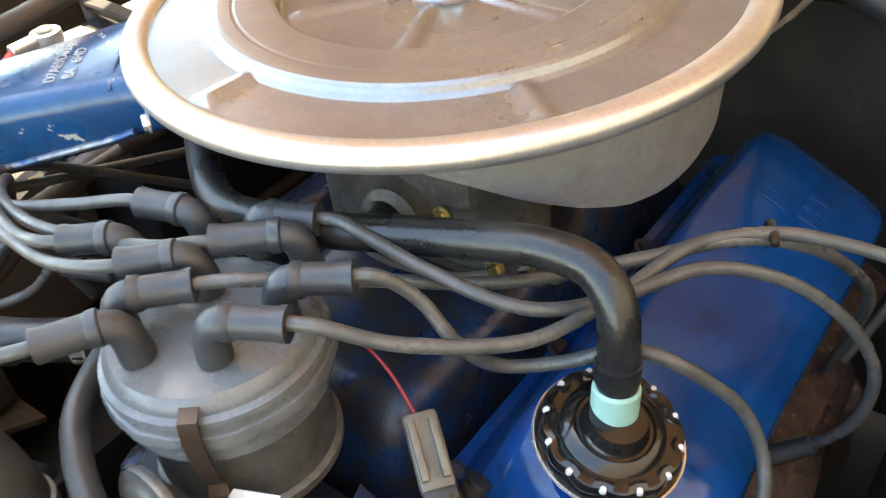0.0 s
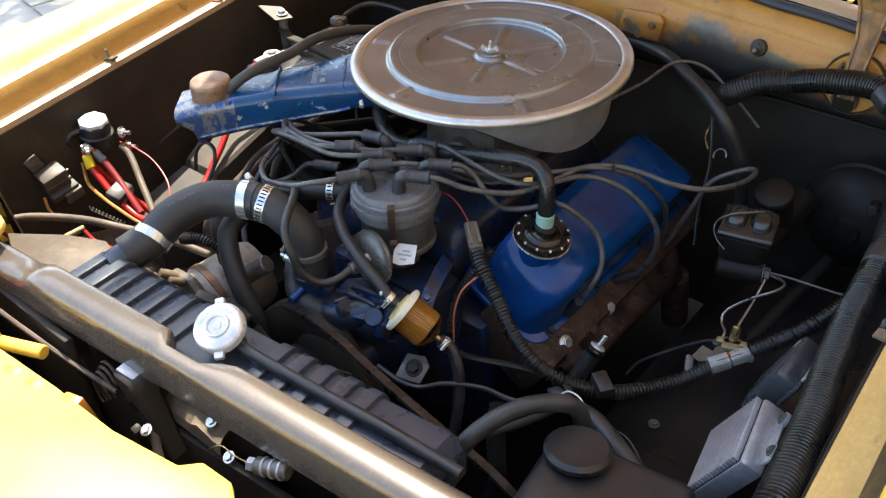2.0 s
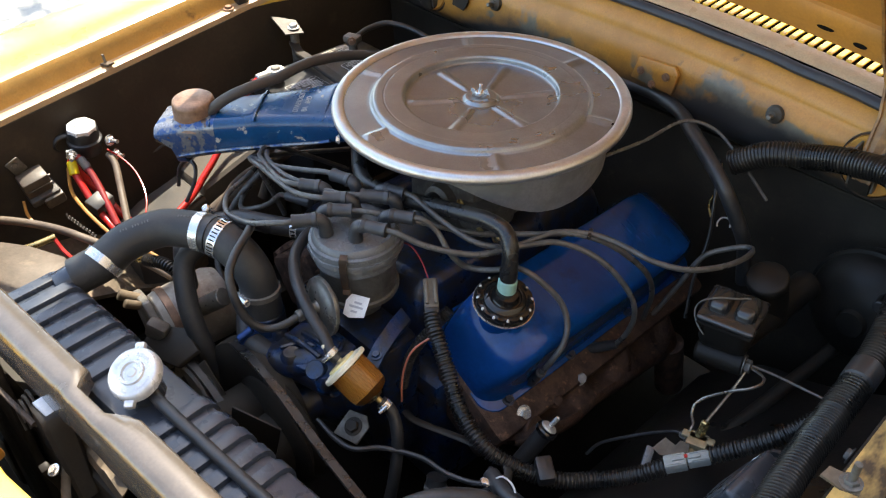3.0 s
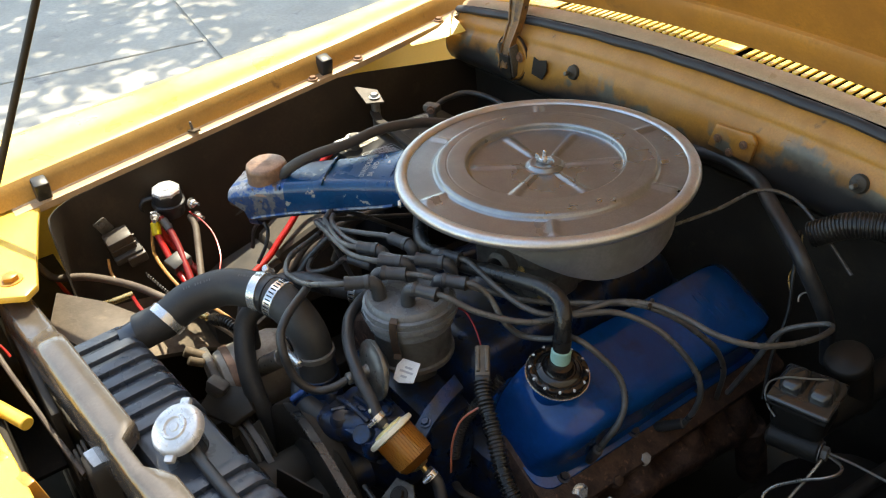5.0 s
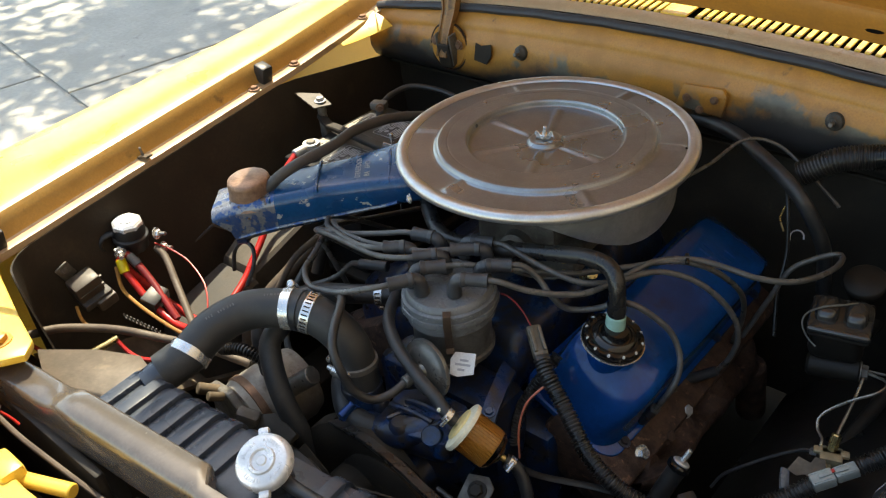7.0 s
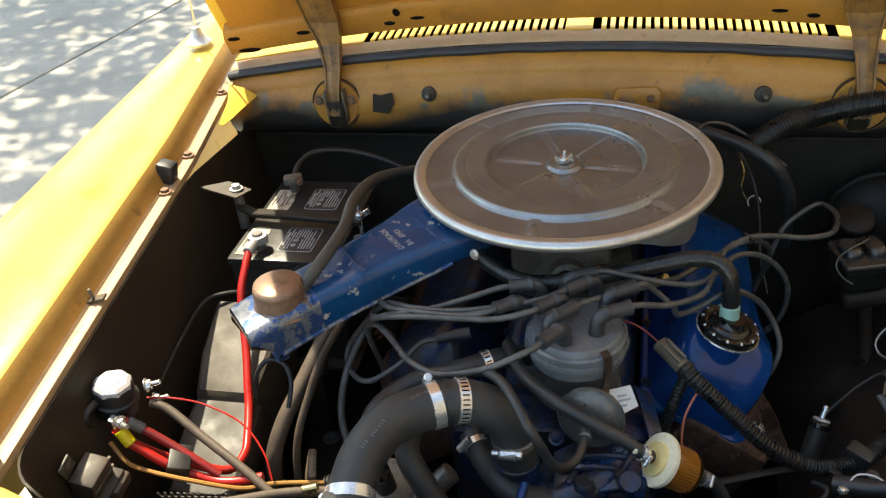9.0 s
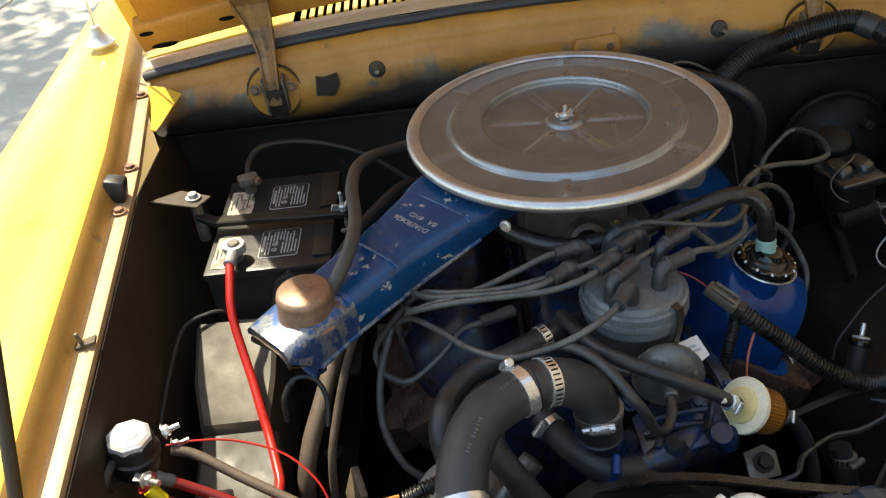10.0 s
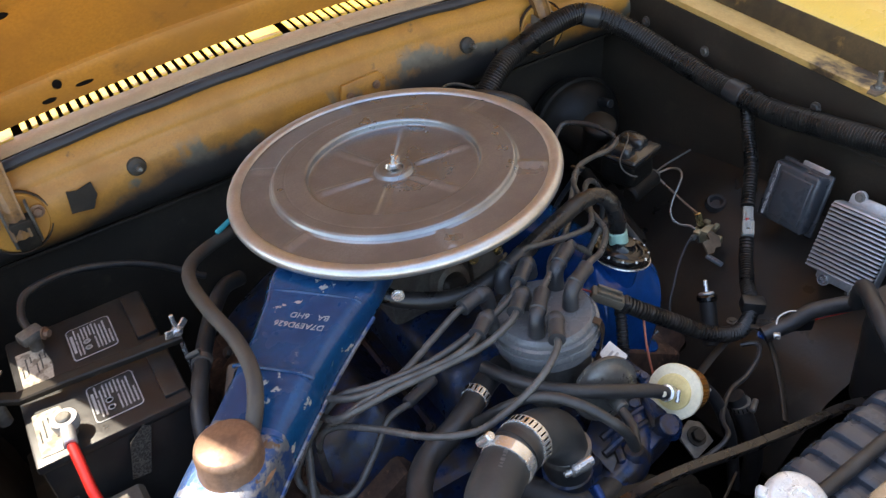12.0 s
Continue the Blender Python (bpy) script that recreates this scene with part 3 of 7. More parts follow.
for a, b2 in ((-0.70, -0.424), (0.44, 0.75)):
    part("blank", solid(swept_x([(0.400, 1.0065, 1), (0.43, 1.009, 1), (0.505, 1.0165, 1)], [a + (b2 - a) * i / 12 for i in range(13)]), 0.003), YELLOW, cowl, "plain sunlit cowl beside the slots")

HOOD = pose(0.015, 0.4116, 1.0286, 118)  # local y runs up the open hood, local z is its underside
hood = thing("hood", "open yellow hood, its underside with stamped ribs and holes", "car hood")


def hood_piece(name, b, mat, label=""):
    bmesh.ops.transform(b, matrix=HOOD, verts=b.verts)
    return part(name, b, mat, hood, label)


def hood_sheet(z, inset, t):
    rows = []
    for j in range(15):
        y = inset + (1.24 - 2 * inset) * j / 14
        half = (0.72 - inset) - 0.05 * (y / 1.24) ** 2
        xs = [half * (2 * i / 16 - 1) for i in range(17)]
        rows.append([Vector((x, y + 0.75 * crown(x) * (1 - j / 14), z + crown(x) * -0.8)) for x in xs])
    return solid(loft(rows, close=False, caps=False), t)


def rear_rib():
    rows = []
    for i in range(25):
        x = 0.705 * (2 * i / 24 - 1)
        k = crown(x)
        rows.append([Vector((x, y + 0.75 * k, z - 0.8 * k)) for y, z in ((0.0, -0.012), (0.002, 0.008), (0.010, 0.016), (0.055, 0.016), (0.066, 0.008), (0.07, -0.012))])
    return loft(rows)


hood_piece("outer_skin", hood_sheet(-0.016, 0, 0.002), YELLOW)
hood_piece("inner_panel", hood_sheet(0.0, 0.03, 0.002), HOOD_PAINT)
rim = [(-0.685, 0.012), (-0.675, 0.6), (-0.64, 1.25), (0.64, 1.25), (0.675, 0.6), (0.685, 0.012)]
hood_piece("rear_rib", rear_rib(), HOOD_PAINT)
hood_piece("cross_rib", box((0, 0.22, 0.004), (1.20, 0.06, 0.022), 0.009), HOOD_PAINT)
hood_piece("front_rib", box((0, 1.17, 0.004), (1.22, 0.07, 0.03), 0.01), HOOD_PAINT)
hood_piece("middle_rib", box((0, 0.68, 0.0), (0.10, 1.0, 0.022), 0.009), HOOD_PAINT)
for sx in (-1, 1):
    hood_piece("side_rib", box((sx * 0.615, 0.61, 0.012), (0.10, 1.16, 0.022), 0.009, (0, 0, sx * 1.2)), HOOD_PAINT)
    hood_piece("diagonal_rib", box((sx * 0.31, 0.68, 0.003), (0.075, 1.06, 0.02), 0.008, (0, 0, sx * 24)), HOOD_PAINT)
    hood_piece("edge_flange", box((sx * 0.682, 0.62, 0.008), (0.012, 1.19, 0.034), 0.003, (0, 0, sx * 1.2)), HOOD_PAINT)
for hx, hy, rx, ry in ((0.685, -0.015, 0.013, 0.005), (0.665, -0.048, 0.024, 0.006), (0.545, -0.006, 0.014, 0.005), (0.373, 0.010, 0.011, 0.005),
                       (0.318, 0.022, 0.014, 0.004)):
    for sx in (-1, 1):
        b = lathe([(0, 0.0012), (0.92, 0.0012), (1, 0)], Matrix.Translation((sx * hx, hy + 0.0275 * (hx / 0.68) ** 2, 0.0165 + 0.8 * CROWN * (hx / 0.68) ** 2)) @ Matrix.Rotation(sx * -0.114 * hx / 0.68, 4, "Y") @ Matrix.Diagonal((rx, ry, 1, 1)), 20)
        hood_piece("hole", b, DEEP_SHADE)
for hx, hy, rx, ry in ((-0.40, 0.20, 0.022, 0.007), (0.40, 0.20, 0.022, 0.007), (-0.355, 0.045, 0.007, 0.010)):
    hood_piece("hole", lathe([(0, 0.0012), (0.92, 0.0012), (1, 0)], Matrix.Translation((hx, hy, 0.0165 + 0.8 * CROWN * (hx / 0.68) ** 2)) @ Matrix.Diagonal((rx, ry, 1, 1)), 20), DEEP_SHADE)


def hood_hinge(x, s):
    h = new("hinge")
    h.parent = hood
    tagged(h, "rusty yellow hinge arm bolted to a round firewall plate")
    m = axis_matrix((x, 0.327, 0.892), (0, -1, 0.12))
    part("plate", lathe([(0, 0.006), (0.044, 0.006), (0.046, 0.004), (0.047, 0), (0, 0)], m, 32), YELLOW_DULL, h)
    part("seam", lathe([(0.0465, 0), (0.0475, 0.0045), (0.0495, 0.0045), (0.0505, 0)], m, 40), BRONZE, h, "dark sealer round the plate")
    part("bracket", box((x - 0.004 * s, 0.312, 0.880), (0.032, 0.022, 0.052), 0.003, (8, 0, 0)), BLACK, h, "black bracket in the plate")
    for k in (-1, 1):
        part("bracket_edge", box((x - 0.004 * s + k * 0.018, 0.314, 0.893), (0.004, 0.022, 0.066), 0.001, (8, 0, 0)), GREY_IRON, h)
    for dx in (-0.032, 0.032):
        part("washer", lathe([(0, 0.002), (0.0105, 0.002), (0.011, 0)], axis_matrix((x + dx, 0.320, 0.902), (0, -1, 0.12)), 20), YELLOW_DULL, h)
        part("bolt", hex_bolt((x + dx, 0.319, 0.902), (0, -1, 0.12), 0.0072, 0.006), COPPERY, h)
    path = ((0.306, 0.878, 0.011, 0), (0.316, 0.92, 0.012, 0), (0.340, 0.965, 0.0145, -0.001), (0.353, 1.005, 0.020, -0.005), (0.355, 1.045, 0.030, -0.012), (0.335, 1.10, 0.033, -0.016), (0.29, 1.17, 0.033, -0.018))
    for sx in (-1, 1):
        b = loft([[Vector((x + off + sx * w + k * 0.002, y + a2, z + c2)) for k, a2, c2 in ((-1, -0.010, 0), (1, -0.010, 0), (1, 0.008, 0.002), (-1, 0.008, 0.002))] for y, z, w, off in path])
        part("arm", b, HINGE_RUST, h, smooth=False)
    part("web", loft([[Vector((x + off + k * w, y + a2, z)) for k, a2 in ((-1, -0.006), (0, -0.011), (1, -0.006), (1, -0.002), (-1, -0.002))] for y, z, w, off in path]), HINGE_RUST, h, smooth=False)
    part("pivot", cyl((x - 0.017, 0.350, 0.995), (x + 0.017, 0.350, 0.995), 0.004, 12), BRONZE, h)


hood_hinge(-0.468, -1)
hood_hinge(0.475, 1)
prop = thing("hood_prop", "dark steel hood prop rod leaning from the front panel", "prop rod")
part("rod", tube([(-0.541, -0.735, 0.835), (-0.538, -0.69, 0.905), (-0.500, -0.10, 2.0)], 0.006, 10, 0.05), BLACK, prop)
part("foot", cyl((-0.542, -0.737, 0.828), (-0.540, -0.712, 0.870), 0.010, 14, 0.003), RUBBER, prop, "rubber grommet at the rod's foot")


# ---- fenders ----
def pass_x(y):
    return -0.636 - 0.10 * y if y < 0.05 else -0.641 - 0.16 * (y - 0.05)


def pass_z(y):
    return 0.903 + 0.065 * y


def side_strip(profile, ys, fx, fz, s):
    return loft([[Vector((fx(y) + s * dx, y, fz(y) + dz)) for dx, dz in profile] for y in ys], close=False, caps=False)


YS = [-0.66 + 0.056 * i for i in range(21)]
fender = thing("fender", "sunlit yellow front fender with an inner gutter flange", "car fender", "fenders")
part("flange", solid(side_strip([(0.0, -0.012), (0.0, 0), (-0.006, 0.002), (-0.018, 0.001), (-0.022, 0.004)], YS, pass_x, pass_z, 1), 0.002), COWL_TRIM, fender, "narrow pale gutter flange")
top = [(-0.022, 0.004), (-0.026, 0.020), (-0.031, 0.036), (-0.036, 0.0425), (-0.046, 0.047), (-0.10, 0.047), (-0.17, 0.036), (-0.225, 0.014), (-0.252, -0.022), (-0.266, -0.09), (-0.278, -0.45)]


def skin_strip(profile, ys, fx, fz, s, side_x):
    """The outer skin: its inner edge follows the bay, its outer edge runs straight along the car."""
    rows = []
    for y in ys:
        row = []
        for dx, dz in profile:
            k = max(0.0, min(1.0, (abs(dx) - 0.05) / 0.17))
            straight = side_x + (dx + 0.225 if s > 0 else dx - 0.225)
            row.append(Vector(((1 - k) * (fx(y) + dx) + k * straight, y, fz(y) + dz)))
        rows.append(row)
    return loft(rows, close=False, caps=False)
YSF = [-1.06 + 0.08 * i for i in range(27)]
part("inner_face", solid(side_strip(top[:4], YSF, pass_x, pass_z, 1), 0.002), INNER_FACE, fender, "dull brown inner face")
part("outer_skin", solid(skin_strip(top[3:], YSF, pass_x, pass_z, 1, -0.878), 0.002), YELLOW, fender)


def drv_x(y):
    return 0.706 - 0.03 * (y + 0.2)


def drv_z(y):
    return 0.893 + 0.09 * y


fender2 = thing("fender", "shaded yellow front fender with worn inner flange", "car fender", "fenders")
part("flange", solid(side_strip([(0.0, -0.012), (0.0, 0), (0.008, 0.003), (0.036, 0.001), (0.042, 0.004)], YS, drv_x, drv_z, 1), 0.002), SCUFFED, fender2, "dusty yellow flange with black scuffs")
# the shade on this inner face is put into its colour
part("inner_face", solid(side_strip([(-dx + 0.020, dz) for dx, dz in top[:4]], YSF, drv_x, drv_z, 1), 0.002), INNER_SHADE, fender2, "inner face darkened for the shade on it")
part("outer_skin", solid(side_strip([(-dx + 0.020, dz) for dx, dz in top[3:]], YSF, drv_x, drv_z, 1), 0.002), YELLOW, fender2)


def inner_fender(fx, fz, s, label):
    t = thing("inner_fender", label, "inner fender", "inner fenders")
    sec = []
    path = [(fx(y), y) for y in [0.40 - 0.05 * i for i in range(20)]]
    x0, y0 = path[-1]
    for k in range(1, 9):
        a = radians(90 * k / 8)
        path.append((x0 + s * 0.075 * (1 - math.cos(a)), y0 - 0.075 * math.sin(a)))
    path += [(x0 + s * (0.12 + 0.05 * k), y0 - 0.078) for k in range(5)]
    for x, y in path:
        z = fz(max(y, -0.62)) - 0.010 - 0.12 * max(0.0, min(1.0, (abs(x - x0) - 0.055) / 0.07))
        sec.append([Vector((x + s * a, y, h)) for a, h in ((0.001, z), (0.004, z - 0.02), (0.010, z - 0.10), (0.024, z - 0.24), (0.05, z - 0.36), (0.065, 0.24))])
    part("wall", solid(loft(sec, close=False, caps=False), 0.003), INNER_BLACK, t)
    return t


ifp = inner_fender(pass_x, pass_z, 1, "black painted inner fender wall with small drilled holes")
ifd = inner_fender(drv_x, drv_z, -1, "black painted inner fender wall in deep shade")
for y0 in (-0.42, -0.12, 0.12, 0.27):
    part("bolt", hex_bolt((drv_x(y0) - 0.014, y0, drv_z(y0) - 0.06), (-1, 0, 0.1), 0.007, 0.006), GREY_IRON, ifd)
part("seam", tube([(drv_x(y) - 0.013, y, drv_z(y) - 0.10) for y in (-0.5, -0.2, 0.1, 0.3)], 0.003, 8, 0.04), BLACK, ifd)
for y0 in (-0.05, 0.065, 0.30):
    part("bolt", hex_bolt((pass_x(y0) - 0.012, y0, pass_z(y0) + 0.003), (0, 0, 1), 0.0075, 0.006), COPPERY, fender, "rusty flange bolt")
for y0 in (-0.30,):
    part("clip_pin", cyl((pass_x(y0) - 0.012, y0 - 0.02, pass_z(y0)), (pass_x(y0) - 0.014, y0 - 0.022, pass_z(y0) + 0.022), 0.0025, 8), GREY_IRON, fender)
    part("clip", box((pass_x(y0) - 0.008, y0 - 0.02, pass_z(y0) + 0.005), (0.026, 0.014, 0.004), 0.001, (0, -12, 10)), TAN_METAL, fender)
for y0 in (-0.016, -0.605):
    b = box((pass_x(y0) - 0.017, y0, pass_z(y0) + 0.020), (0.030, 0.026, 0.036), 0.005, (0, 14, 0))
    single("rubber_bumper", b, RUBBER, "black rubber hood bumper on the fender flange", "bumper", "hood bumpers")
part("stud", hex_bolt((0.716, -0.203, 0.878), (0, 0, 1), 0.008, 0.006, stud=0.022), GREY_IRON, fender2, "upright stud on the flange")
part("tab", prism([(-0.022, -0.010), (0.0, -0.013), (0.016, -0.010), (0.016, 0.010), (-0.018, 0.006)], 0, 0.003, pose(0.711, -0.204, 0.8755, 0, 6, 10)), TAN_METAL, fender2)

# added slope that catches the sun, in place of the firewall's lit patch
sun_slope = solid(loft([[Vector(p) for p in row] for row in (
    [(-0.690, 0.332, 0.930), (-0.660, 0.331, 0.922), (-0.632, 0.328, 0.908)], [(-0.676, 0.285, 0.915), (-0.660, 0.283, 0.911), (-0.643, 0.281, 0.903)],
    [(-0.664, 0.235, 0.911), (-0.655, 0.234, 0.908), (-0.646, 0.233, 0.903)], [(-0.656, 0.195, 0.908), (-0.652, 0.195, 0.907), (-0.648, 0.195, 0.905)])], close=False, caps=False), 0.002)
part("sun_patch_slope", sun_slope, YELLOW, fender, "added yellow slope that shows the sun patch in the rear corner")

antenna = thing("antenna", "radio antenna with a chrome base on the fender top", "antenna")
part("base", lathe([(0, 0), (0.026, 0), (0.027, 0.004), (0.018, 0.012), (0.011, 0.022), (0.009, 0.034), (0, 0.036)], Matrix.Translation((-0.777, 0.412, 0.985)), 20), ALU, antenna)
part("mast", tube([(-0.777, 0.412, 1.010), (-0.783, 0.432, 1.4), (-0.792, 0.465, 1.95)], 0.0022, 8, 0.1), CHROME, antenna)

# ---- front end ----
RAD = pose(0.083, -0.632, 0, 0, 0, 4.6)
front = thing("radiator_support", "brown painted radiator tie bar with a notch for the cap", "radiator support", kind="structure")


def at_rad(b):
    bmesh.ops.transform(b, matrix=RAD, verts=b.verts)
    return b


def bar():
    rows = []
    for i in range(47):
        x = -0.47 + 0.89 * i / 46
        dn = abs(x + 0.012)
        back = -0.028 - 0.022 * max(0.0, min(1.0, (0.050 - dn) / 0.014))
        drop = 0.014 * max(0.0, min(1.0, (-0.305 - x) / 0.02))
        shape = ((0.0, 0.815), (0.0, 0.837), (0.04, 0.842), (0.12, 0.8445), (0.45, 0.8455), (0.70, 0.8445), (0.84, 0.842), (0.93, 0.837), (0.98, 0.829), (1.02, 0.818), (1.06, 0.79))
        rows.append([Vector((x, back + (-0.073 - back) * f, z - drop)) for f, z in shape])
    return solid(loft(rows, close=False, caps=False), 0.003)


part("tie_bar", at_rad(bar()), BROWN_BAR, front)
part("lower_panel", at_rad(box((0.02, -0.070, 0.54), (0.80, 0.012, 0.34), 0.003)), BLACK, front)
corner = thing("front_panel", "sunlit yellow front panel joining fender and tie bar", "body panel", kind="structure")
part("left_shelf", prism([(-0.62, -0.60), (-0.57, -0.622), (-0.521, -0.637), (-0.404, -0.668), (-0.335, -0.684), (-0.315, -0.705), (-0.345, -0.75), (-0.42, -0.80), (-0.64, -0.80)], 0.848, 0.86, bevel=0.003), YELLOW, corner)
part("wheel_well_cover", box((-0.60, -0.70, 0.575), (0.66, 0.22, 0.008), 0.002), BLACK, corner, "dark sheet closing the corner")
part("splash_panel", box((-0.44, -0.736, 0.543), (0.64, 0.012, 0.50), 0.003), BLACK, corner, "dark panel below the front shelf")
part("left_apron", box((-0.44, -0.80, 0.66), (0.36, 0.012, 0.38), 0.003), YELLOW_DULL, corner)
part("bolt", hex_bolt((-0.372, -0.712, 0.86), (0, 0, 1), 0.012, 0.010), YELLOW_DULL, corner)
part("right_shelf", prism([(0.50, -0.64), (0.60, -0.60), (0.72, -0.60), (0.78, -0.80), (0.50, -0.80)], 0.835, 0.85, bevel=0.003), YELLOW_DULL, corner)
part("header", prism([(-0.75, -0.81), (-0.40, -0.80), (-0.151, -0.805), (-0.036, -0.797), (0.078, -0.793), (0.177, -0.777), (0.195, -0.758), (0.24, -0.756), (0.265, -0.772), (0.45, -0.77), (0.75, -0.80), (0.74, -1.14), (-0.74, -1.14)],
                     0.80, 0.815, bevel=0.004), YELLOW, corner, "sunlit yellow header panel")
part("grille_backing", box((0.10, -0.80, 0.54), (1.06, 0.012, 0.50), 0.003), BLACK, corner, "dark panel behind the grille")
part("grille_front", box((0, -1.14, 0.60), (1.46, 0.03, 0.42), 0.01), YELLOW, corner)
# dark sheet whose colour gives the shade under the engine bay
part("shade_sheet", box((0.0, -0.2, 0.24), (1.6, 1.9, 0.02), 0.004), DEEP_SHADE, corner, "near-black sheet standing in for the shade below the engine")


# ---- engine ----
engine = thing("engine", "blue painted V8 engine block with grimy front cover", "engine")
part("block", box((0.02, 0.0, 0.52), (0.34, 0.54, 0.24), 0.02), BLUE_GRIMY, engine)
part("intake_manifold", box((0.02, -0.02, 0.71), (0.20, 0.46, 0.09), 0.02, taper=0.85), BLUE_GRIMY, engine)
part("carburetor", box((0.0, 0.0, 0.80), (0.15, 0.17, 0.10), 0.012), GREY_IRON, engine, "grimy cast carburetor under the air cleaner")
part("carburetor_flange", box((0.0, 0.0, 0.845), (0.13, 0.13, 0.02), 0.006), ALU, engine)
part("choke_housing", lathe([(0, 0.020), (0.020, 0.020), (0.026, 0.016), (0.028, 0.004), (0.030, 0), (0, 0)], axis_matrix((0.012, -0.088, 0.800), (0.1, -1, 0.15)), 28), GREY_IRON, engine, "round cast choke housing")
part("choke_cap", lathe([(0, 0.012), (0.015, 0.012), (0.018, 0.008), (0.019, 0), (0, 0)], axis_matrix((0.012, -0.106, 0.802), (0.1, -1, 0.15)), 24), PLASTIC, engine)
part("float_bowl", box((0.075, -0.055, 0.795), (0.06, 0.07, 0.05), 0.008, (0, 0, 8)), GREY_IRON, engine, "cast float bowl")
for bx, bz in ((0.095, 0.812), (0.055, 0.815), (0.098, 0.785)):
    part("bowl_screw", hex_bolt((bx, -0.092, bz), (0, -1, 0.1), 0.0055, 0.005), BRASS, engine)
part("throttle_link", tube([(-0.04, -0.10, 0.79), (0.0, -0.115, 0.775), (0.06, -0.105, 0.772), (0.12, -0.07, 0.78)], 0.0025, 8, 0.006), GREY_IRON, engine)
part("vacuum_fitting", cyl((0.13, -0.09, 0.79), (0.155, -0.105, 0.815), 0.008, 12), BRASS, engine)
COVER = pose(0.224, 0.004, 0.715, 0, 26, 0)


def valve_cover(m, mirror=1):
    rows = []
    for i in range(41):
        t = 0.5 - 0.5 * math.cos(math.pi * i / 40)
        t = 0.6 * t + 0.4 * (3 * t * t - 2 * t ** 3)
        y = -0.244 + 0.484 * t
        e = min(t, 1 - t) * 0.484
        u = min(1.0, e / (0.075 if t < 0.5 else 0.095))
        k = math.sqrt(max(0.0, 1 - (1 - u) ** 2.4))
        bulge = 0.022 * math.exp(-((y + 0.172) / 0.075) ** 2)
        top = -0.045 + (0.080 + bulge) * k
        w = 0.034 + 0.038 * k ** 0.8
        sec = []
        for dx, dz in ((1.04, -0.057), (1.03, -0.050), (0.99, 0.0), (0.965, 0.45), (0.935, 0.76), (0.885, 0.91), (0.80, 0.985), (0.45, 1.01), (-0.45, 1.01), (-0.80, 0.985), (-0.885, 0.91), (-0.935, 0.76), (-0.965, 0.45), (-0.99, 0.0), (-1.03, -0.050), (-1.04, -0.057)):
            z = dz if dz < 0 else -0.045 + (top + 0.045) * dz
            sec.append(m @ Vector((mirror * w * dx, y, z)))
        rows.append(sec)
    return loft(rows, close=True, caps=True)


def cover_flange(m):
    return prism(rounded(0.166, 0.496, 0.03, 5), -0.066, -0.055, m, 0.003)


for m, s in ((COVER, 1), (pose(-0.185, 0.02, 0.662, 0, -30, 0), -1)):
    c = part("valve_cover", valve_cover(m), BLUE if s > 0 else BLUE_GRIMY, engine, "glossy blue stamped valve cover", angle=75)
    part("flange", cover_flange(m), BLUE if s > 0 else BLUE_GRIMY, c)
    if s > 0:
        for bx, by, bw, bh in ((-0.012, -0.098, 0.010, 0.016), (0.006, -0.092, 0.012, 0.004), (0.006, -0.102, 0.012, 0.004), (0.026, -0.075, 0.004, 0.012), (0.026, -0.058, 0.004, 0.010),
                               (-0.020, 0.105, 0.022, 0.004), (-0.020, 0.118, 0.022, 0.004), (0.010, 0.110, 0.020, 0.004), (0.010, 0.124, 0.020, 0.004), (0.010, 0.138, 0.020, 0.004)):
            part("embossed_bar", at_m(box((bx, by, 0.0366), (bw, bh, 0.0026), 0.0008), m), BLUE, c)
    for y in (-0.205, -0.07, 0.07, 0.205):
        for sx in (-1, 1):
            part("bolt", hex_bolt(m @ Vector((sx * 0.076, y, -0.055)), m.to_3x3() @ Vector((0, 0, 1)), 0.0065, 0.006), BLUE_GRIMY, c)
    part("cylinder_head", box((s * 0.205 + 0.015, 0.0, 0.60), (0.14, 0.50, 0.10), 0.012, (0, s * 32, 0)), RUST, engine)


def manifold_edge(y):
    """Outer top edge of the driver-side manifold, falling towards the rear."""
    return 0.333 - 0.09 * (y + 0.2) + 0.0025 * math.sin(41 * y), 0.603 - 0.27 * (y + 0.2) + 0.003 * math.sin(29 * y + 1)


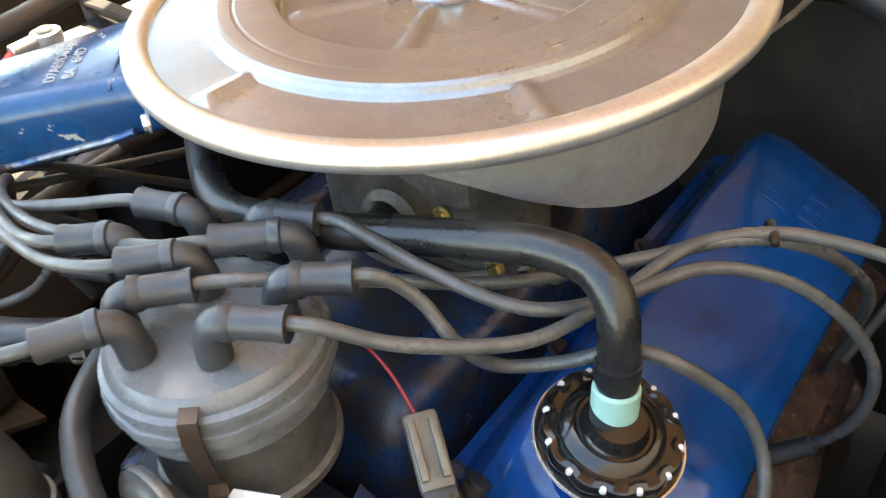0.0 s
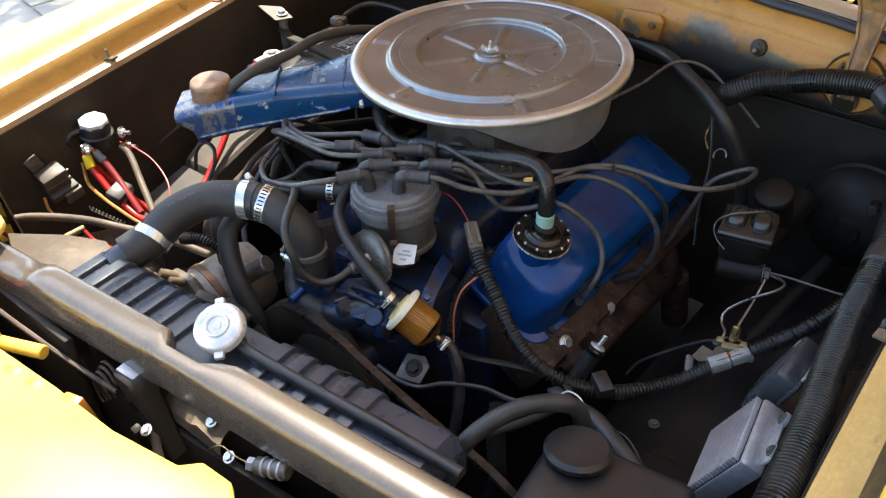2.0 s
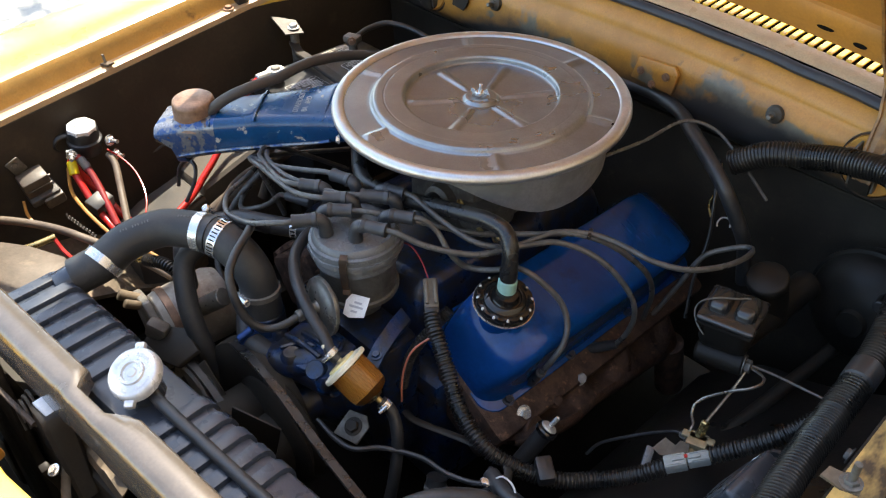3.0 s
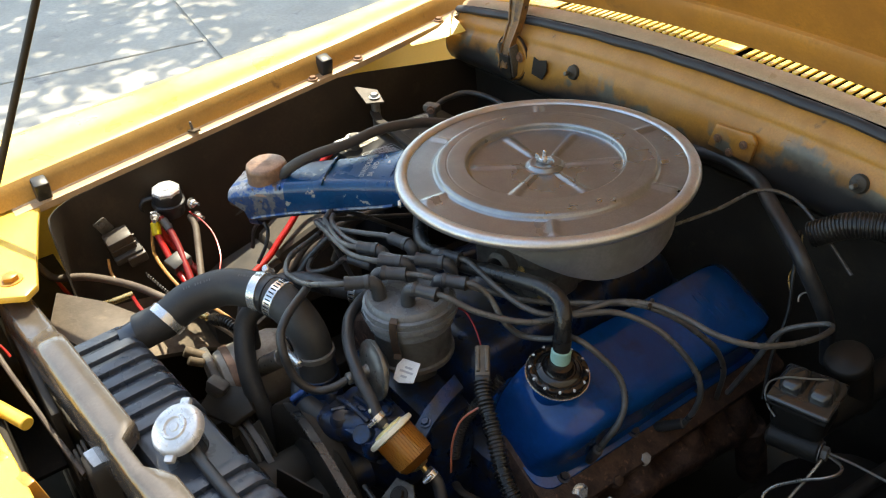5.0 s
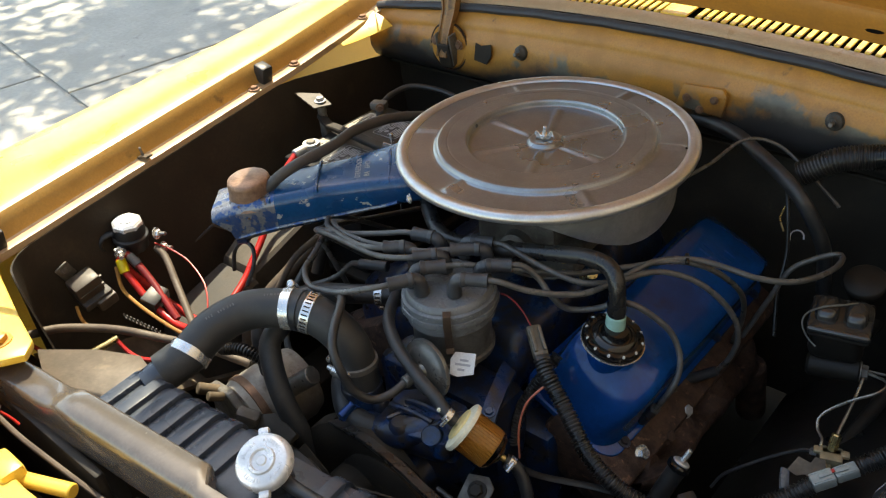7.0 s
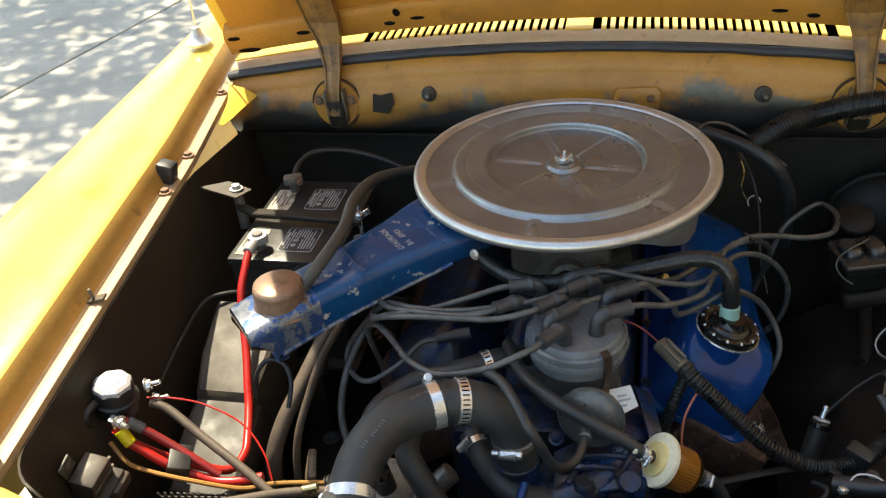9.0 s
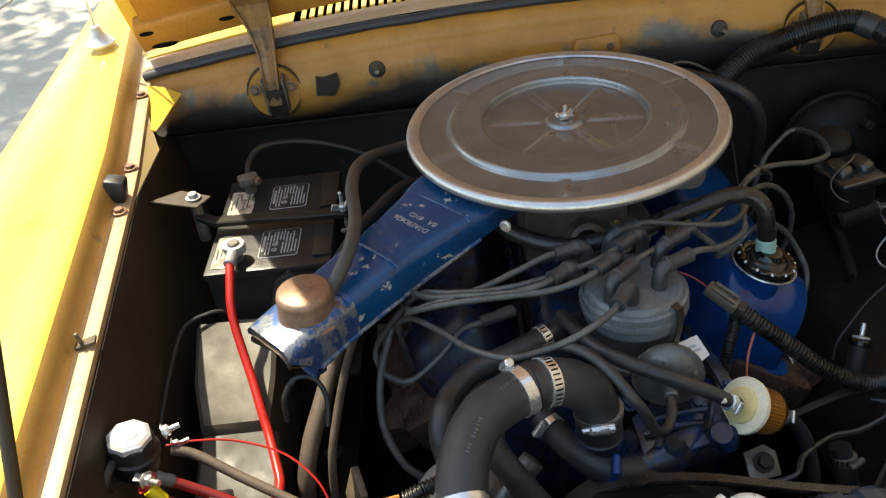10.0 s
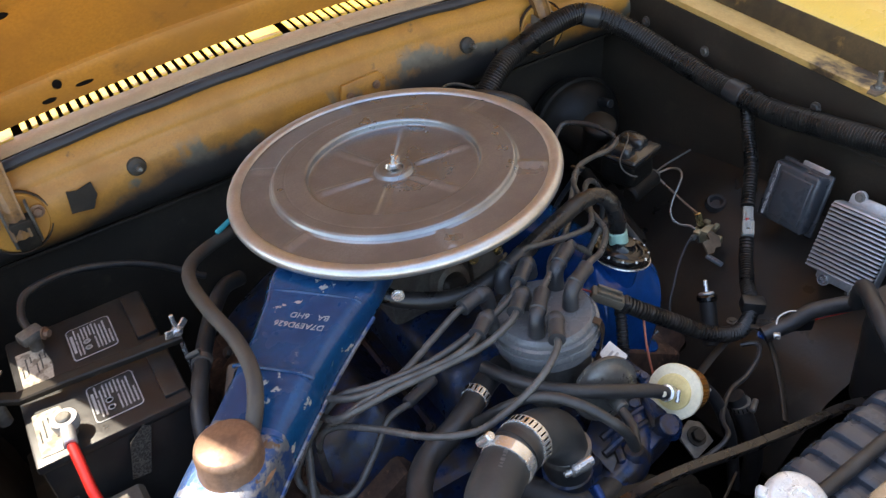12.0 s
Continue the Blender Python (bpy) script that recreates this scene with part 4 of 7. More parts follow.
def exhaust_side(s, x0):
    if s > 0:
        rows = []
        for k in range(45):
            y = -0.238 + 0.468 * k / 44
            x, z = manifold_edge(y)
            lump = 0.5 + 0.5 * math.cos(2 * math.pi * (y + 0.19) / 0.115)
            end = min(1.0, (0.5 - abs(k / 44 - 0.5)) * 12 + 0.35)
            rise = 0.594 - 0.046 * (1 - lump) - z
            sec = ((-0.072, rise), (-0.052, rise), (-0.030, 0.66 * rise), (-0.012, 0.26 * rise + 0.002), (-0.003, 0.004), (0.0, -0.001), (0.0005, -0.010), (-0.006, -0.030), (-0.030, -0.042), (-0.060, -0.036))
            rows.append([Vector((x - 0.03 + (dx + 0.03) * end, y, z + dz * end)) for dx, dz in sec])
        man = part("exhaust_manifold", loft(rows), RUST, engine, "rusty cast exhaust manifold with a flat outer edge", angle=50)
        for y in (-0.19, -0.075, 0.04, 0.155):
            x, z = manifold_edge(y)
            part("port_flange", box((0.280, y, 0.594), (0.012, 0.070, 0.040), 0.005, (0, 38, 0)), RUST, man)
            part("port", tube([(0.258, y, 0.592), (0.284, y + 0.002, 0.584 - 0.1 * (y + 0.19)), (x - 0.022, y + 0.006, z - 0.014)], 0.022, 14, 0.008, grow=lambda u: 1.08 - 0.2 * u), RUST, man)
        for x, y, z, metal in ((0.297, -0.191, 0.619, CHROME), (0.300, -0.070, 0.607, ALU), (0.264, -0.004, 0.610, ALU), (0.303, -0.128, 0.604, RUST), (0.258, 0.115, 0.610, ALU), (0.277, 0.174, 0.604, ALU)):
            part("bolt", hex_bolt((x - 0.007, y, z - 0.005), (0.8, -0.15, 0.58), 0.0085, 0.010), metal, man)
        part("outlet", cyl((0.285, 0.20, 0.49), (0.285, 0.23, 0.36), 0.026, 16), RUST, man)
        return
    man = part("exhaust_manifold", tube([(x0 + s * (0.006 + 0.004 * math.cos(k * 1.7)), -0.225 + 0.049 * k, 0.566 + 0.004 * math.sin(k * 2.1)) for k in range(11)], 0.029, 14, 0.012, flat=1.15,
                                       grow=lambda u: 0.92 + 0.16 * math.cos(2 * math.pi * (4 * u - 0.28))), RUST, engine, "rusty cast exhaust manifold")
    for y in (-0.19, -0.075, 0.04, 0.155):
        part("port", tube([(x0 - s * 0.055, y, 0.607), (x0 - s * 0.022, y + 0.002, 0.602), (x0 + s * 0.010, y + 0.006, 0.572)], 0.025, 14, 0.008, grow=lambda u: 1.08 - 0.14 * u), RUST, man)
        part("port_flange", box((x0 - s * 0.040, y, 0.607), (0.012, 0.084, 0.046), 0.006, (0, s * 38, 0)), RUST, man)
        for dy in (-0.032, 0.032):
            part("bolt", hex_bolt((x0 - s * 0.012, y + dy, 0.612), (s * 0.8, 0, 0.6), 0.009, 0.010), GREY_IRON if dy > 0 else RUST, man)
    part("outlet", cyl((x0 + s * 0.01, 0.20, 0.56), (x0 + s * 0.04, 0.27, 0.40), 0.03, 16), RUST, man)


exhaust_side(1, 0.305)
exhaust_side(-1, -0.275)
# timing cover, water pump and thermostat housing
part("timing_cover", box((0.04, -0.295, 0.60), (0.22, 0.08, 0.24), 0.02), BLUE_GRIMY, engine)
pump = part("water_pump", lathe([(0, 0), (0.055, 0), (0.062, 0.01), (0.06, 0.05), (0.035, 0.07), (0.03, 0.10), (0, 0.10)], axis_matrix((0.06, -0.33, 0.62), (0, -1, 0)), 28), BLUE_GRIMY, engine, "grimy blue water pump casting")
part("housing_top", box((0.068, -0.392, 0.694), (0.120, 0.070, 0.044), 0.018, (8, -4, 12), 3), BLUE_GRIMY, pump)
part("neck", tube([(0.02, -0.425, 0.695), (0.055, -0.42, 0.705), (0.085, -0.395, 0.712), (0.105, -0.36, 0.71)], 0.022, 16, 0.008), BLUE_GRIMY, pump)
for rx, ry, rz, l in ((0.095, -0.395, 0.723, 30), (0.05, -0.40, 0.722, -24), (0.115, -0.375, 0.722, 75)):
    part("rib", box((rx, ry, rz), (0.010, 0.055, 0.014), 0.004, (0, 0, l)), BLUE_GRIMY, pump)
for bx, by, br in ((0.010, -0.405, 0.012), (0.125, -0.412, 0.013), (0.060, -0.42, 0.016)):
    part("boss", lathe([(br, 0), (br, 0.018), (br * 0.7, 0.024), (0, 0.024)], Matrix.Translation((bx, by, 0.705)), 16), BLUE_GRIMY, pump)
part("boss", cyl((0.105, -0.395, 0.70), (0.115, -0.42, 0.735), 0.014, 14), BLUE_GRIMY, pump)
part("face_plate", prism([(-0.058, -0.030), (-0.030, -0.040), (0.040, -0.036), (0.060, -0.012), (0.052, 0.030), (-0.010, 0.042), (-0.052, 0.024)], 0, 0.012, pose(0.074, -0.388, 0.716, 10, -4, 10), 0.003), BLUE_GRIMY, pump)
for x0, y0, x1, y1 in ((0.028, -0.405, 0.098, -0.398), (0.040, -0.385, 0.118, -0.378), (0.060, -0.362, 0.112, -0.358), (0.100, -0.41, 0.122, -0.36)):
    part("rib", tube([(x0, y0, 0.728), (0.5 * (x0 + x1), 0.5 * (y0 + y1), 0.733), (x1, y1, 0.730)], 0.0048, 8, 0.006), BLUE_GRIMY, pump)
part("nipple", cyl((-0.01, -0.43, 0.70), (0.03, -0.41, 0.70), 0.015, 14), BLUE_GRIMY, pump)
part("filter_arm", loft([[Vector((x + u, y, z + v)) for u, v in ((-0.010, 0.004), (0.010, -0.006), (0.010, 0.0), (-0.010, 0.010))] for x, y, z in ((0.150, -0.352, 0.716), (0.143, -0.33, 0.728), (0.133, -0.295, 0.738), (0.124, -0.265, 0.740))]), BLUE_GRIMY, engine, "blue bracket arm with a bolt")
part("bolt", hex_bolt((0.145, -0.338, 0.728), (0.1, -0.3, 0.95), 0.006, 0.005), BLUE_GRIMY, engine)
part("thermostat_housing", cyl((-0.022, -0.405, 0.68), (-0.025, -0.405, 0.745), 0.029, 20, 0.004), BLUE_GRIMY, engine)
for p in ((0.10, -0.37, 0.735), (0.02, -0.36, 0.735), (0.13, -0.40, 0.69)):
    part("bolt", hex_bolt(p, (0, -0.4, 1), 0.007, 0.006), BLUE_GRIMY, engine)

fan = thing("engine_fan", "black fan hub and pulleys behind the radiator", "fan")
part("hub", cyl((0.06, -0.43, 0.58), (0.06, -0.51, 0.58), 0.05, 24), BLACK, fan)
part("pulley", lathe([(0, 0), (0.085, 0), (0.09, 0.004), (0.078, 0.014), (0.09, 0.024), (0.085, 0.028), (0, 0.028)], axis_matrix((0.06, -0.44, 0.60), (0, -1, 0)), 40), BLACK, fan)
for k in range(5):
    a = radians(72 * k + 20)
    m = Matrix.Translation((0.06, -0.515, 0.56)) @ Matrix.Rotation(a, 4, "Y") @ pose(0, 0, 0.10, 0, 0, 28)
    b = box((0, 0, 0), (0.07, 0.003, 0.13), 0.001)
    bmesh.ops.transform(b, matrix=m, verts=b.verts)
    part("blade", b, BLACK, fan)
db = thing("drive_belt", "worn black rubber drive belt behind the radiator", "belt", "drive belts")
part("belt", flat_belt([(-0.118, -0.438, 0.56), (-0.105, -0.442, 0.615), (-0.078, -0.447, 0.663), (-0.046, -0.454, 0.694), (-0.013, -0.460, 0.710), (0.020, -0.463, 0.717), (0.050, -0.465, 0.718), (0.081, -0.467, 0.715), (0.113, -0.469, 0.709), (0.148, -0.472, 0.701), (0.20, -0.475, 0.689), (0.28, -0.478, 0.672), (0.36, -0.480, 0.655), (0.43, -0.485, 0.63)], 0.014, 0.009), CAP_HOSE, db)
part("pulley", lathe([(0, 0.0), (0.04, 0.0), (0.05, 0.008), (0.092, 0.010), (0.104, 0.006), (0.106, 0.0), (0.106, -0.018), (0, -0.018)], axis_matrix((0.005, -0.462, 0.608), (0.1, -1, 0.1)), 48), BLACK, db, "black pressed pulley")
part("hub", cyl((0.005, -0.455, 0.608), (0.013, -0.535, 0.616), 0.040, 28, 0.004), BLACK, db)

# ---- air cleaner ----
air = thing("air_cleaner", "round bare-steel air cleaner with a chipped blue snorkel", "air cleaner")
LID_Z = 0.941


def lid_wobble(r, z, a, j):
    if 0.168 < r < 0.2045:
        for k in range(6):
            d = (a - radians(-38 + 60 * k) + math.pi) % (2 * math.pi) - math.pi
            z += 0.0042 * math.exp(-((d * r) / 0.0062) ** 4) * min(1, (r - 0.165) / 0.006) * min(1, max(0, (0.207 - r) / 0.006))
    if 0.030 < r < 0.112:
        for k in range(6):
            d = (a - radians(-7 + 60 * k) + math.pi) % (2 * math.pi) - math.pi
            w = 0.0045 + 0.035 * (r - 0.03)
            z += 0.0036 * math.exp(-abs(d * r / w) ** 3) * min(1, (r - 0.026) / 0.012) * min(1, max(0, (0.115 - r) / 0.012))
    return r, z


def tight(profile):
    """Adds a loop close to each end of the long stretches, so that flats shade flat."""
    out = [profile[0]]
    for (r0, z0), (r1, z1) in zip(profile, profile[1:]):
        n = math.hypot(r1 - r0, z1 - z0)
        if n > 0.003:
            e = 0.0006 / n
            out += [(r0 + (r1 - r0) * e, z0 + (z1 - z0) * e), (r1 - (r1 - r0) * e, z1 - (z1 - z0) * e)]
        out.append((r1, z1))
    return out


prof = [(0, -0.002), (0.012, -0.002), (0.0135, 0.0005), (0.020, 0.0008), (0.0235, -0.0002), (0.0270, -0.0050)]
prof += [(0.030 + 0.008 * k, -0.0060 + 0.0002 * k) for k in range(11)]
prof += [(0.1125, -0.0034), (0.1145, -0.0018), (0.1156, 0.0040), (0.1168, 0.0066), (0.1188, 0.0076), (0.1205, 0.0074), (0.144, 0.0074), (0.1455, 0.0067), (0.147, 0.0074), (0.1555, 0.0076), (0.1590, 0.0073), (0.1615, 0.0055), (0.1634, 0.0020), (0.1665, -0.0006)]
prof += [(0.171, -0.0012), (0.178, -0.0013), (0.186, -0.0014), (0.194, -0.0015), (0.200, -0.0016), (0.2045, -0.0017)]
rim = [(0.2045, -0.0012), (0.2058, 0.0010), (0.2080, 0.0024), (0.2125, 0.0034), (0.2175, 0.0030), (0.2210, 0.0008), (0.2232, -0.0030), (0.2236, -0.0070), (0.2222, -0.0105), (0.2185, -0.0120), (0.2120, -0.0100)]
lid = part("lid", lathe([(r * 1.018, z) for r, z in tight(prof)] + [(0.206, -0.0090), (0.0, -0.0090)], Matrix.Translation((0.001, 0.002, LID_Z)), 240, wobble=lid_wobble), STEEL, air, "bare steel lid with rings and six spokes", angle=50)
part("rim", lathe([(r * 1.018, z) for r, z in rim + rim[:1]], Matrix.Translation((0.001, 0.002, LID_Z)), 160, caps=False), RIM_STEEL, lid, "bright rolled rim", angle=60)
part("wing_nut", cyl((0, 0, LID_Z), (0, 0, LID_Z + 0.008), 0.007, 14), CHROME, lid)
part("stud", cyl((0, 0, LID_Z + 0.006), (0.002, 0.001, LID_Z + 0.020), 0.0028, 10), CHROME, lid)
for s in (-1, 1):
    b = prism([(0.004, -0.002), (0.010, 0.0), (0.014, 0.008), (0.012, 0.013), (0.006, 0.009)], -0.0012, 0.0012, Matrix.Translation((0, 0, LID_Z)) @ pose(0, 0, 0, 90, 0, 25 if s > 0 else 205))
    part("wing", b, CHROME, lid)
part("pinhole", lathe([(0, 0.001), (0.0028, 0.0008), (0.003, 0)], Matrix.Translation((0.192, 0.078, LID_Z - 0.0012)), 10), DEEP_SHADE, lid)
# the lid sits a touch high at the rear
seat = Matrix.Translation((0, -0.2, LID_Z)) @ Matrix.Rotation(0.010, 4, "X") @ Matrix.Translation((0, 0.2, -LID_Z))
lid.matrix_basis = seat @ lid.matrix_basis


def pan_low(a):
    """Height of the pan's lower edge round the compass."""
    d = (math.degrees(a) + 360) % 360
    return float(np.interp(d, (0, 120, 200, 240, 300, 310, 320, 330, 340, 350, 360), (0.843, 0.843, 0.902, 0.908, 0.911, 0.897, 0.879, 0.863, 0.850, 0.844, 0.843)))


def pan_wobble(r, z, a, j):
    lo = pan_low(a)
    f = {0: lo + 0.004, 1: lo + 0.001, 2: lo + 0.0005, 3: lo + 0.003, 4: lo + 0.010}.get(j)
    return r, z if f is None else f


part("pan", lathe([(0.0, 0.85), (0.15, 0.85), (0.186, 0.85), (0.1945, 0.85), (0.1975, 0.86), (0.2035, 0.920), (0.206, 0.926), (0.206, 0.931), (0.190, 0.931)],
                  Matrix(), 96, wobble=pan_wobble), ZINC, air, "stained zinc-plated pan below the lid")
part("pan_bolt", hex_bolt((-0.104, -0.193, 0.902), (-0.5, -0.85, 0.1), 0.0055, 0.005), CHROME, air)

SN0, SN1 = Vector((-0.132, -0.091, 0)), Vector((-0.400, -0.333, 0))
sn_d = (SN1 - SN0).normalized()
sn_s = Vector((-sn_d.y, sn_d.x, 0))


def duct_section(t, w, ztop, h, push=0.0):
    c = SN0.lerp(SN1, t)
    out = []
    for u, v in rounded(w, h, min(0.015, h * 0.3), 3):
        out.append(c + sn_s * u + sn_d * (push if v < 0 else 0) + Vector((0, 0, ztop - h / 2 + v)))
    return out


SECT = [(0.0, 0.144, 0.921, 0.040), (0.15, 0.140, 0.920, 0.044), (0.19, 0.134, 0.919, 0.046), (0.25, 0.122, 0.916, 0.052), (0.40, 0.104, 0.909, 0.058), (0.52, 0.096, 0.904, 0.062),
        (0.54, 0.098, 0.905, 0.064), (0.56, 0.095, 0.902, 0.062), (0.72, 0.090, 0.894, 0.064)]
TIP = [(0.72, 0.090, 0.894, 0.064), (0.80, 0.089, 0.890, 0.066), (0.90, 0.089, 0.884, 0.068), (0.95, 0.089, 0.880, 0.069, -0.012), (1.0, 0.088, 0.876, 0.066, -0.045)]
snorkel = part("snorkel", loft([duct_section(*s) for s in SECT]), BLUE_CHIPPED, air, "chipped blue snorkel duct with white stencil lettering")
part("tip", loft([duct_section(*s) for s in TIP]), BARE_CHIPPED, snorkel, "snorkel mouth worn to bare metal")
part("mouth", loft([duct_section(0.992, 0.080, 0.868, 0.056, -0.045), duct_section(1.004, 0.078, 0.866, 0.052, -0.045)]), BRONZE, snorkel, "rusty brown mouth flap")
for side in (1, -1):
    seam = [SN0.lerp(SN1, t) + sn_s * (side * (w / 2 + 0.001)) + Vector((0, 0, zt - h * 0.80)) for t, w, zt, h in SECT[2:] + [s[:4] for s in TIP[1:3]]]
    part("seam_lip", tube(seam, 0.0028, 8, 0.02), BARE_CHIPPED, snorkel, "bare seam along the duct")
for t in (0.215, 0.53, 0.74):
    k = [s for s in SECT + TIP if s[0] >= t][0]
    c = SN0.lerp(SN1, t)
    row = [c + sn_s * (u * k[1] * 0.5) + Vector((0, 0, k[2] + 0.0015 - 0.006 * abs(u) ** 8)) for u in (-1.0, -0.9, -0.5, 0, 0.5, 0.9, 1.0)]
    part("crease", tube(row, 0.0022, 6, 0.02), BLUE_CHIPPED, snorkel)
motor = part("vacuum_motor", lathe([(0, 0.040), (0.029, 0.040), (0.0325, 0.0375), (0.034, 0.032), (0.0345, 0.012), (0.0365, 0.007), (0.041, 0.003), (0.043, 0), (0, 0)],
                                   axis_matrix((-0.353, -0.295, 0.874), (0.03, -0.03, 1)), 36), COPPERY, snorkel, "round tarnished brown vacuum motor can")


def lettering(text, m, size, mat, name, parent):
    c = bpy.data.curves.new(name, "FONT")
    c.body, c.size, c.extrude, c.align_x, c.align_y = text, size, 0.0002, "CENTER", "CENTER"
    o = bpy.data.objects.new(name, c)
    scene.collection.objects.link(o)
    me = bpy.data.meshes.new_from_object(o.evaluated_get(bpy.context.evaluated_depsgraph_get()))
    bpy.data.objects.remove(o)
    me.transform(m)
    me.materials.append(mat)
    ob = new(name, me)
    if parent:
        ob.parent = parent
        off, p = Vector(), parent
        while p:
            off += p.location
            p = p.parent
        ob.location = -off
    return ob


def on_snorkel(t, u, turn=0.0):
    z = float(np.interp(t, [s[0] for s in SECT], [s[2] for s in SECT]))
    c = SN0.lerp(SN1, t) + sn_s * u
    x = sn_s
    y = sn_d * -1
    return Matrix.Translation((c.x, c.y, z + 0.0012)) @ Matrix((x, y, x.cross(y))).transposed().to_4x4() @ pose(0, 0, 0, 0, 0, turn)


for text, t, u in (("D7AE9D626", 0.352, 0.004), ("BA   6HD", 0.312, 0.012)):
    lettering(text, on_snorkel(t, u, 180), 0.0122, PRINT_GREY, "stencil", snorkel)

# ---- distributor ----
DC = Vector((0.040, -0.281, 0))
dist = thing("distributor", "grey plastic distributor cap on a cast body", "distributor")
part("body", lathe([(0, 0.64), (0.026, 0.64), (0.028, 0.70), (0.030, 0.735), (0.044, 0.75), (0.053, 0.757), (0.0545, 0.765), (0.0545, 0.812), (0.057, 0.816), (0.0, 0.816)], Matrix.Translation(DC), 36), DIST_CAST, dist, "dull cast aluminium body")
part("clamp_ring", lathe([(0.053, 0.757), (0.0575, 0.7575), (0.0580, 0.764), (0.0545, 0.766)], Matrix.Translation(DC), 36), GREY_IRON, dist)
part("adapter", lathe([(0.054, 0.815), (0.0615, 0.817), (0.0625, 0.825), (0.0625, 0.829), (0.0, 0.829)], Matrix.Translation(DC), 36), CAP_GREY, dist)


def cap_wobble(r, z, a, j):
    if r > 0.0635 and z < 0.842:
        r += 0.0010 * (math.cos(9 * a) > 0.55)
    return r, z


cap = part("cap", lathe([(0.056, 0.830), (0.0655, 0.831), (0.0668, 0.835), (0.0655, 0.840), (0.0640, 0.8405), (0.0640, 0.846), (0.0650, 0.847), (0.0645, 0.850), (0.0610, 0.852), (0.0600, 0.857), (0.056, 0.861), (0.0, 0.864)], Matrix.Translation(DC), 64, wobble=cap_wobble), CAP_GREY, dist, "grey distributor cap with towers")
for a in (-52, 128):
    d = Vector((math.cos(radians(a)), math.sin(radians(a)), 0))
    t = Vector((-d.y, d.x, 0))
    rows = []
    for r, z in ((0.058, 0.858), (0.067, 0.856), (0.0705, 0.843), (0.0690, 0.825), (0.066, 0.808), (0.062, 0.800), (0.066, 0.794)):
        c = DC + d * r + Vector((0, 0, z))
        n = d * 0.0012
        rows.append([c + t * 0.0052 + n, c - t * 0.0052 + n, c - t * 0.0052 - n, c + t * 0.0052 - n])
    part("spring_clip", loft(rows), BRONZE, dist, "brown spring clip")
adv = part("vacuum_advance", lathe([(0, 0.014), (0.008, 0.0138), (0.010, 0.0105), (0.026, 0.0095), (0.0315, 0.0060), (0.0330, 0.0045), (0.0395, 0.0040), (0.0405, 0.001), (0.0395, -0.002), (0.033, -0.005), (0.020, -0.014), (0, -0.018)],
                                   axis_matrix((0.064, -0.362, 0.780), (-0.12, -0.97, 0.18)) @ Matrix.Diagonal((1.06, 1.06, 1, 1)), 40), DARK_CAN, dist, "dull round vacuum advance can")
part("nozzle", cyl((0.062, -0.372, 0.782), (0.059, -0.402, 0.782), 0.0085, 14), DARK_CAN, adv)
tag = thing("paper_tag", "white paper tag with unreadable print hanging at the distributor", "tag")
part("sheet", prism([(-0.017, -0.015), (0.012, -0.018), (0.018, -0.008), (0.017, 0.012), (0.006, 0.016), (-0.016, 0.013)], 0, 0.0006, axis_matrix((0.101, -0.333, 0.784), (0.12, -0.55, 0.83)) @ pose(0, 0, 0, 0, 0, 195)), WHITE, tag)
for k, w in ((0.006, 0.012), (0.0, 0.022), (-0.007, 0.010)):
    b = box((0, 0, 0), (w, 0.003, 0.0004), 0)
    bmesh.ops.transform(b, matrix=axis_matrix((0.101, -0.333, 0.784), (0.12, -0.55, 0.83)) @ pose(0, k, 0.0009, 0, 0, 8), verts=b.verts)
    part("print_bar", b, PRINT_GREY, tag, smooth=False)


# ---- spark plug wires ----
def plug_wire(elbow, exit_, route, label="grey spark plug wire with a dark boot", far=None, drop=0.026):
    """A boot on a cap tower, bent towards exit_, and its wire along the route."""
    t = thing("spark_plug_wire", label, "ignition wire", "spark plug wires")
    e, x = Vector(elbow), Vector(exit_)
    d = (x - e).normalized()
    b = tube([e - Vector((0, 0, drop)) - d * 0.001, e - Vector((0, 0, 0.012)), e - Vector((0, 0, 0.003)) + d * 0.004, e + d * 0.014, e + d * 0.030, x], 0.0092, 14, 0.003,
             grow=lambda u: 1.10 - 0.10 * min(1.0, u / 0.3) + 0.08 * (u > 0.93))
    part("boot", b, BOOT, t, "dark rubber boot")
    part("boot_collar", lathe([(0.0090, 0), (0.0104, 0.001), (0.0104, 0.006), (0.0090, 0.008)], axis_matrix(e + d * 0.009, d), 16), BOOT, t)
    part("wire", tube([x - d * 0.006, x + d * 0.012, *route], 0.0042, 10, 0.006), WIRE_GREY, t)
    if far:
        p0, p1 = Vector(far[0]), Vector(far[1])
        part("plug_boot", cyl(p0, p1, 0.0075, 12, r1=0.0085), BOOT, t, "dark plug boot")
    return t


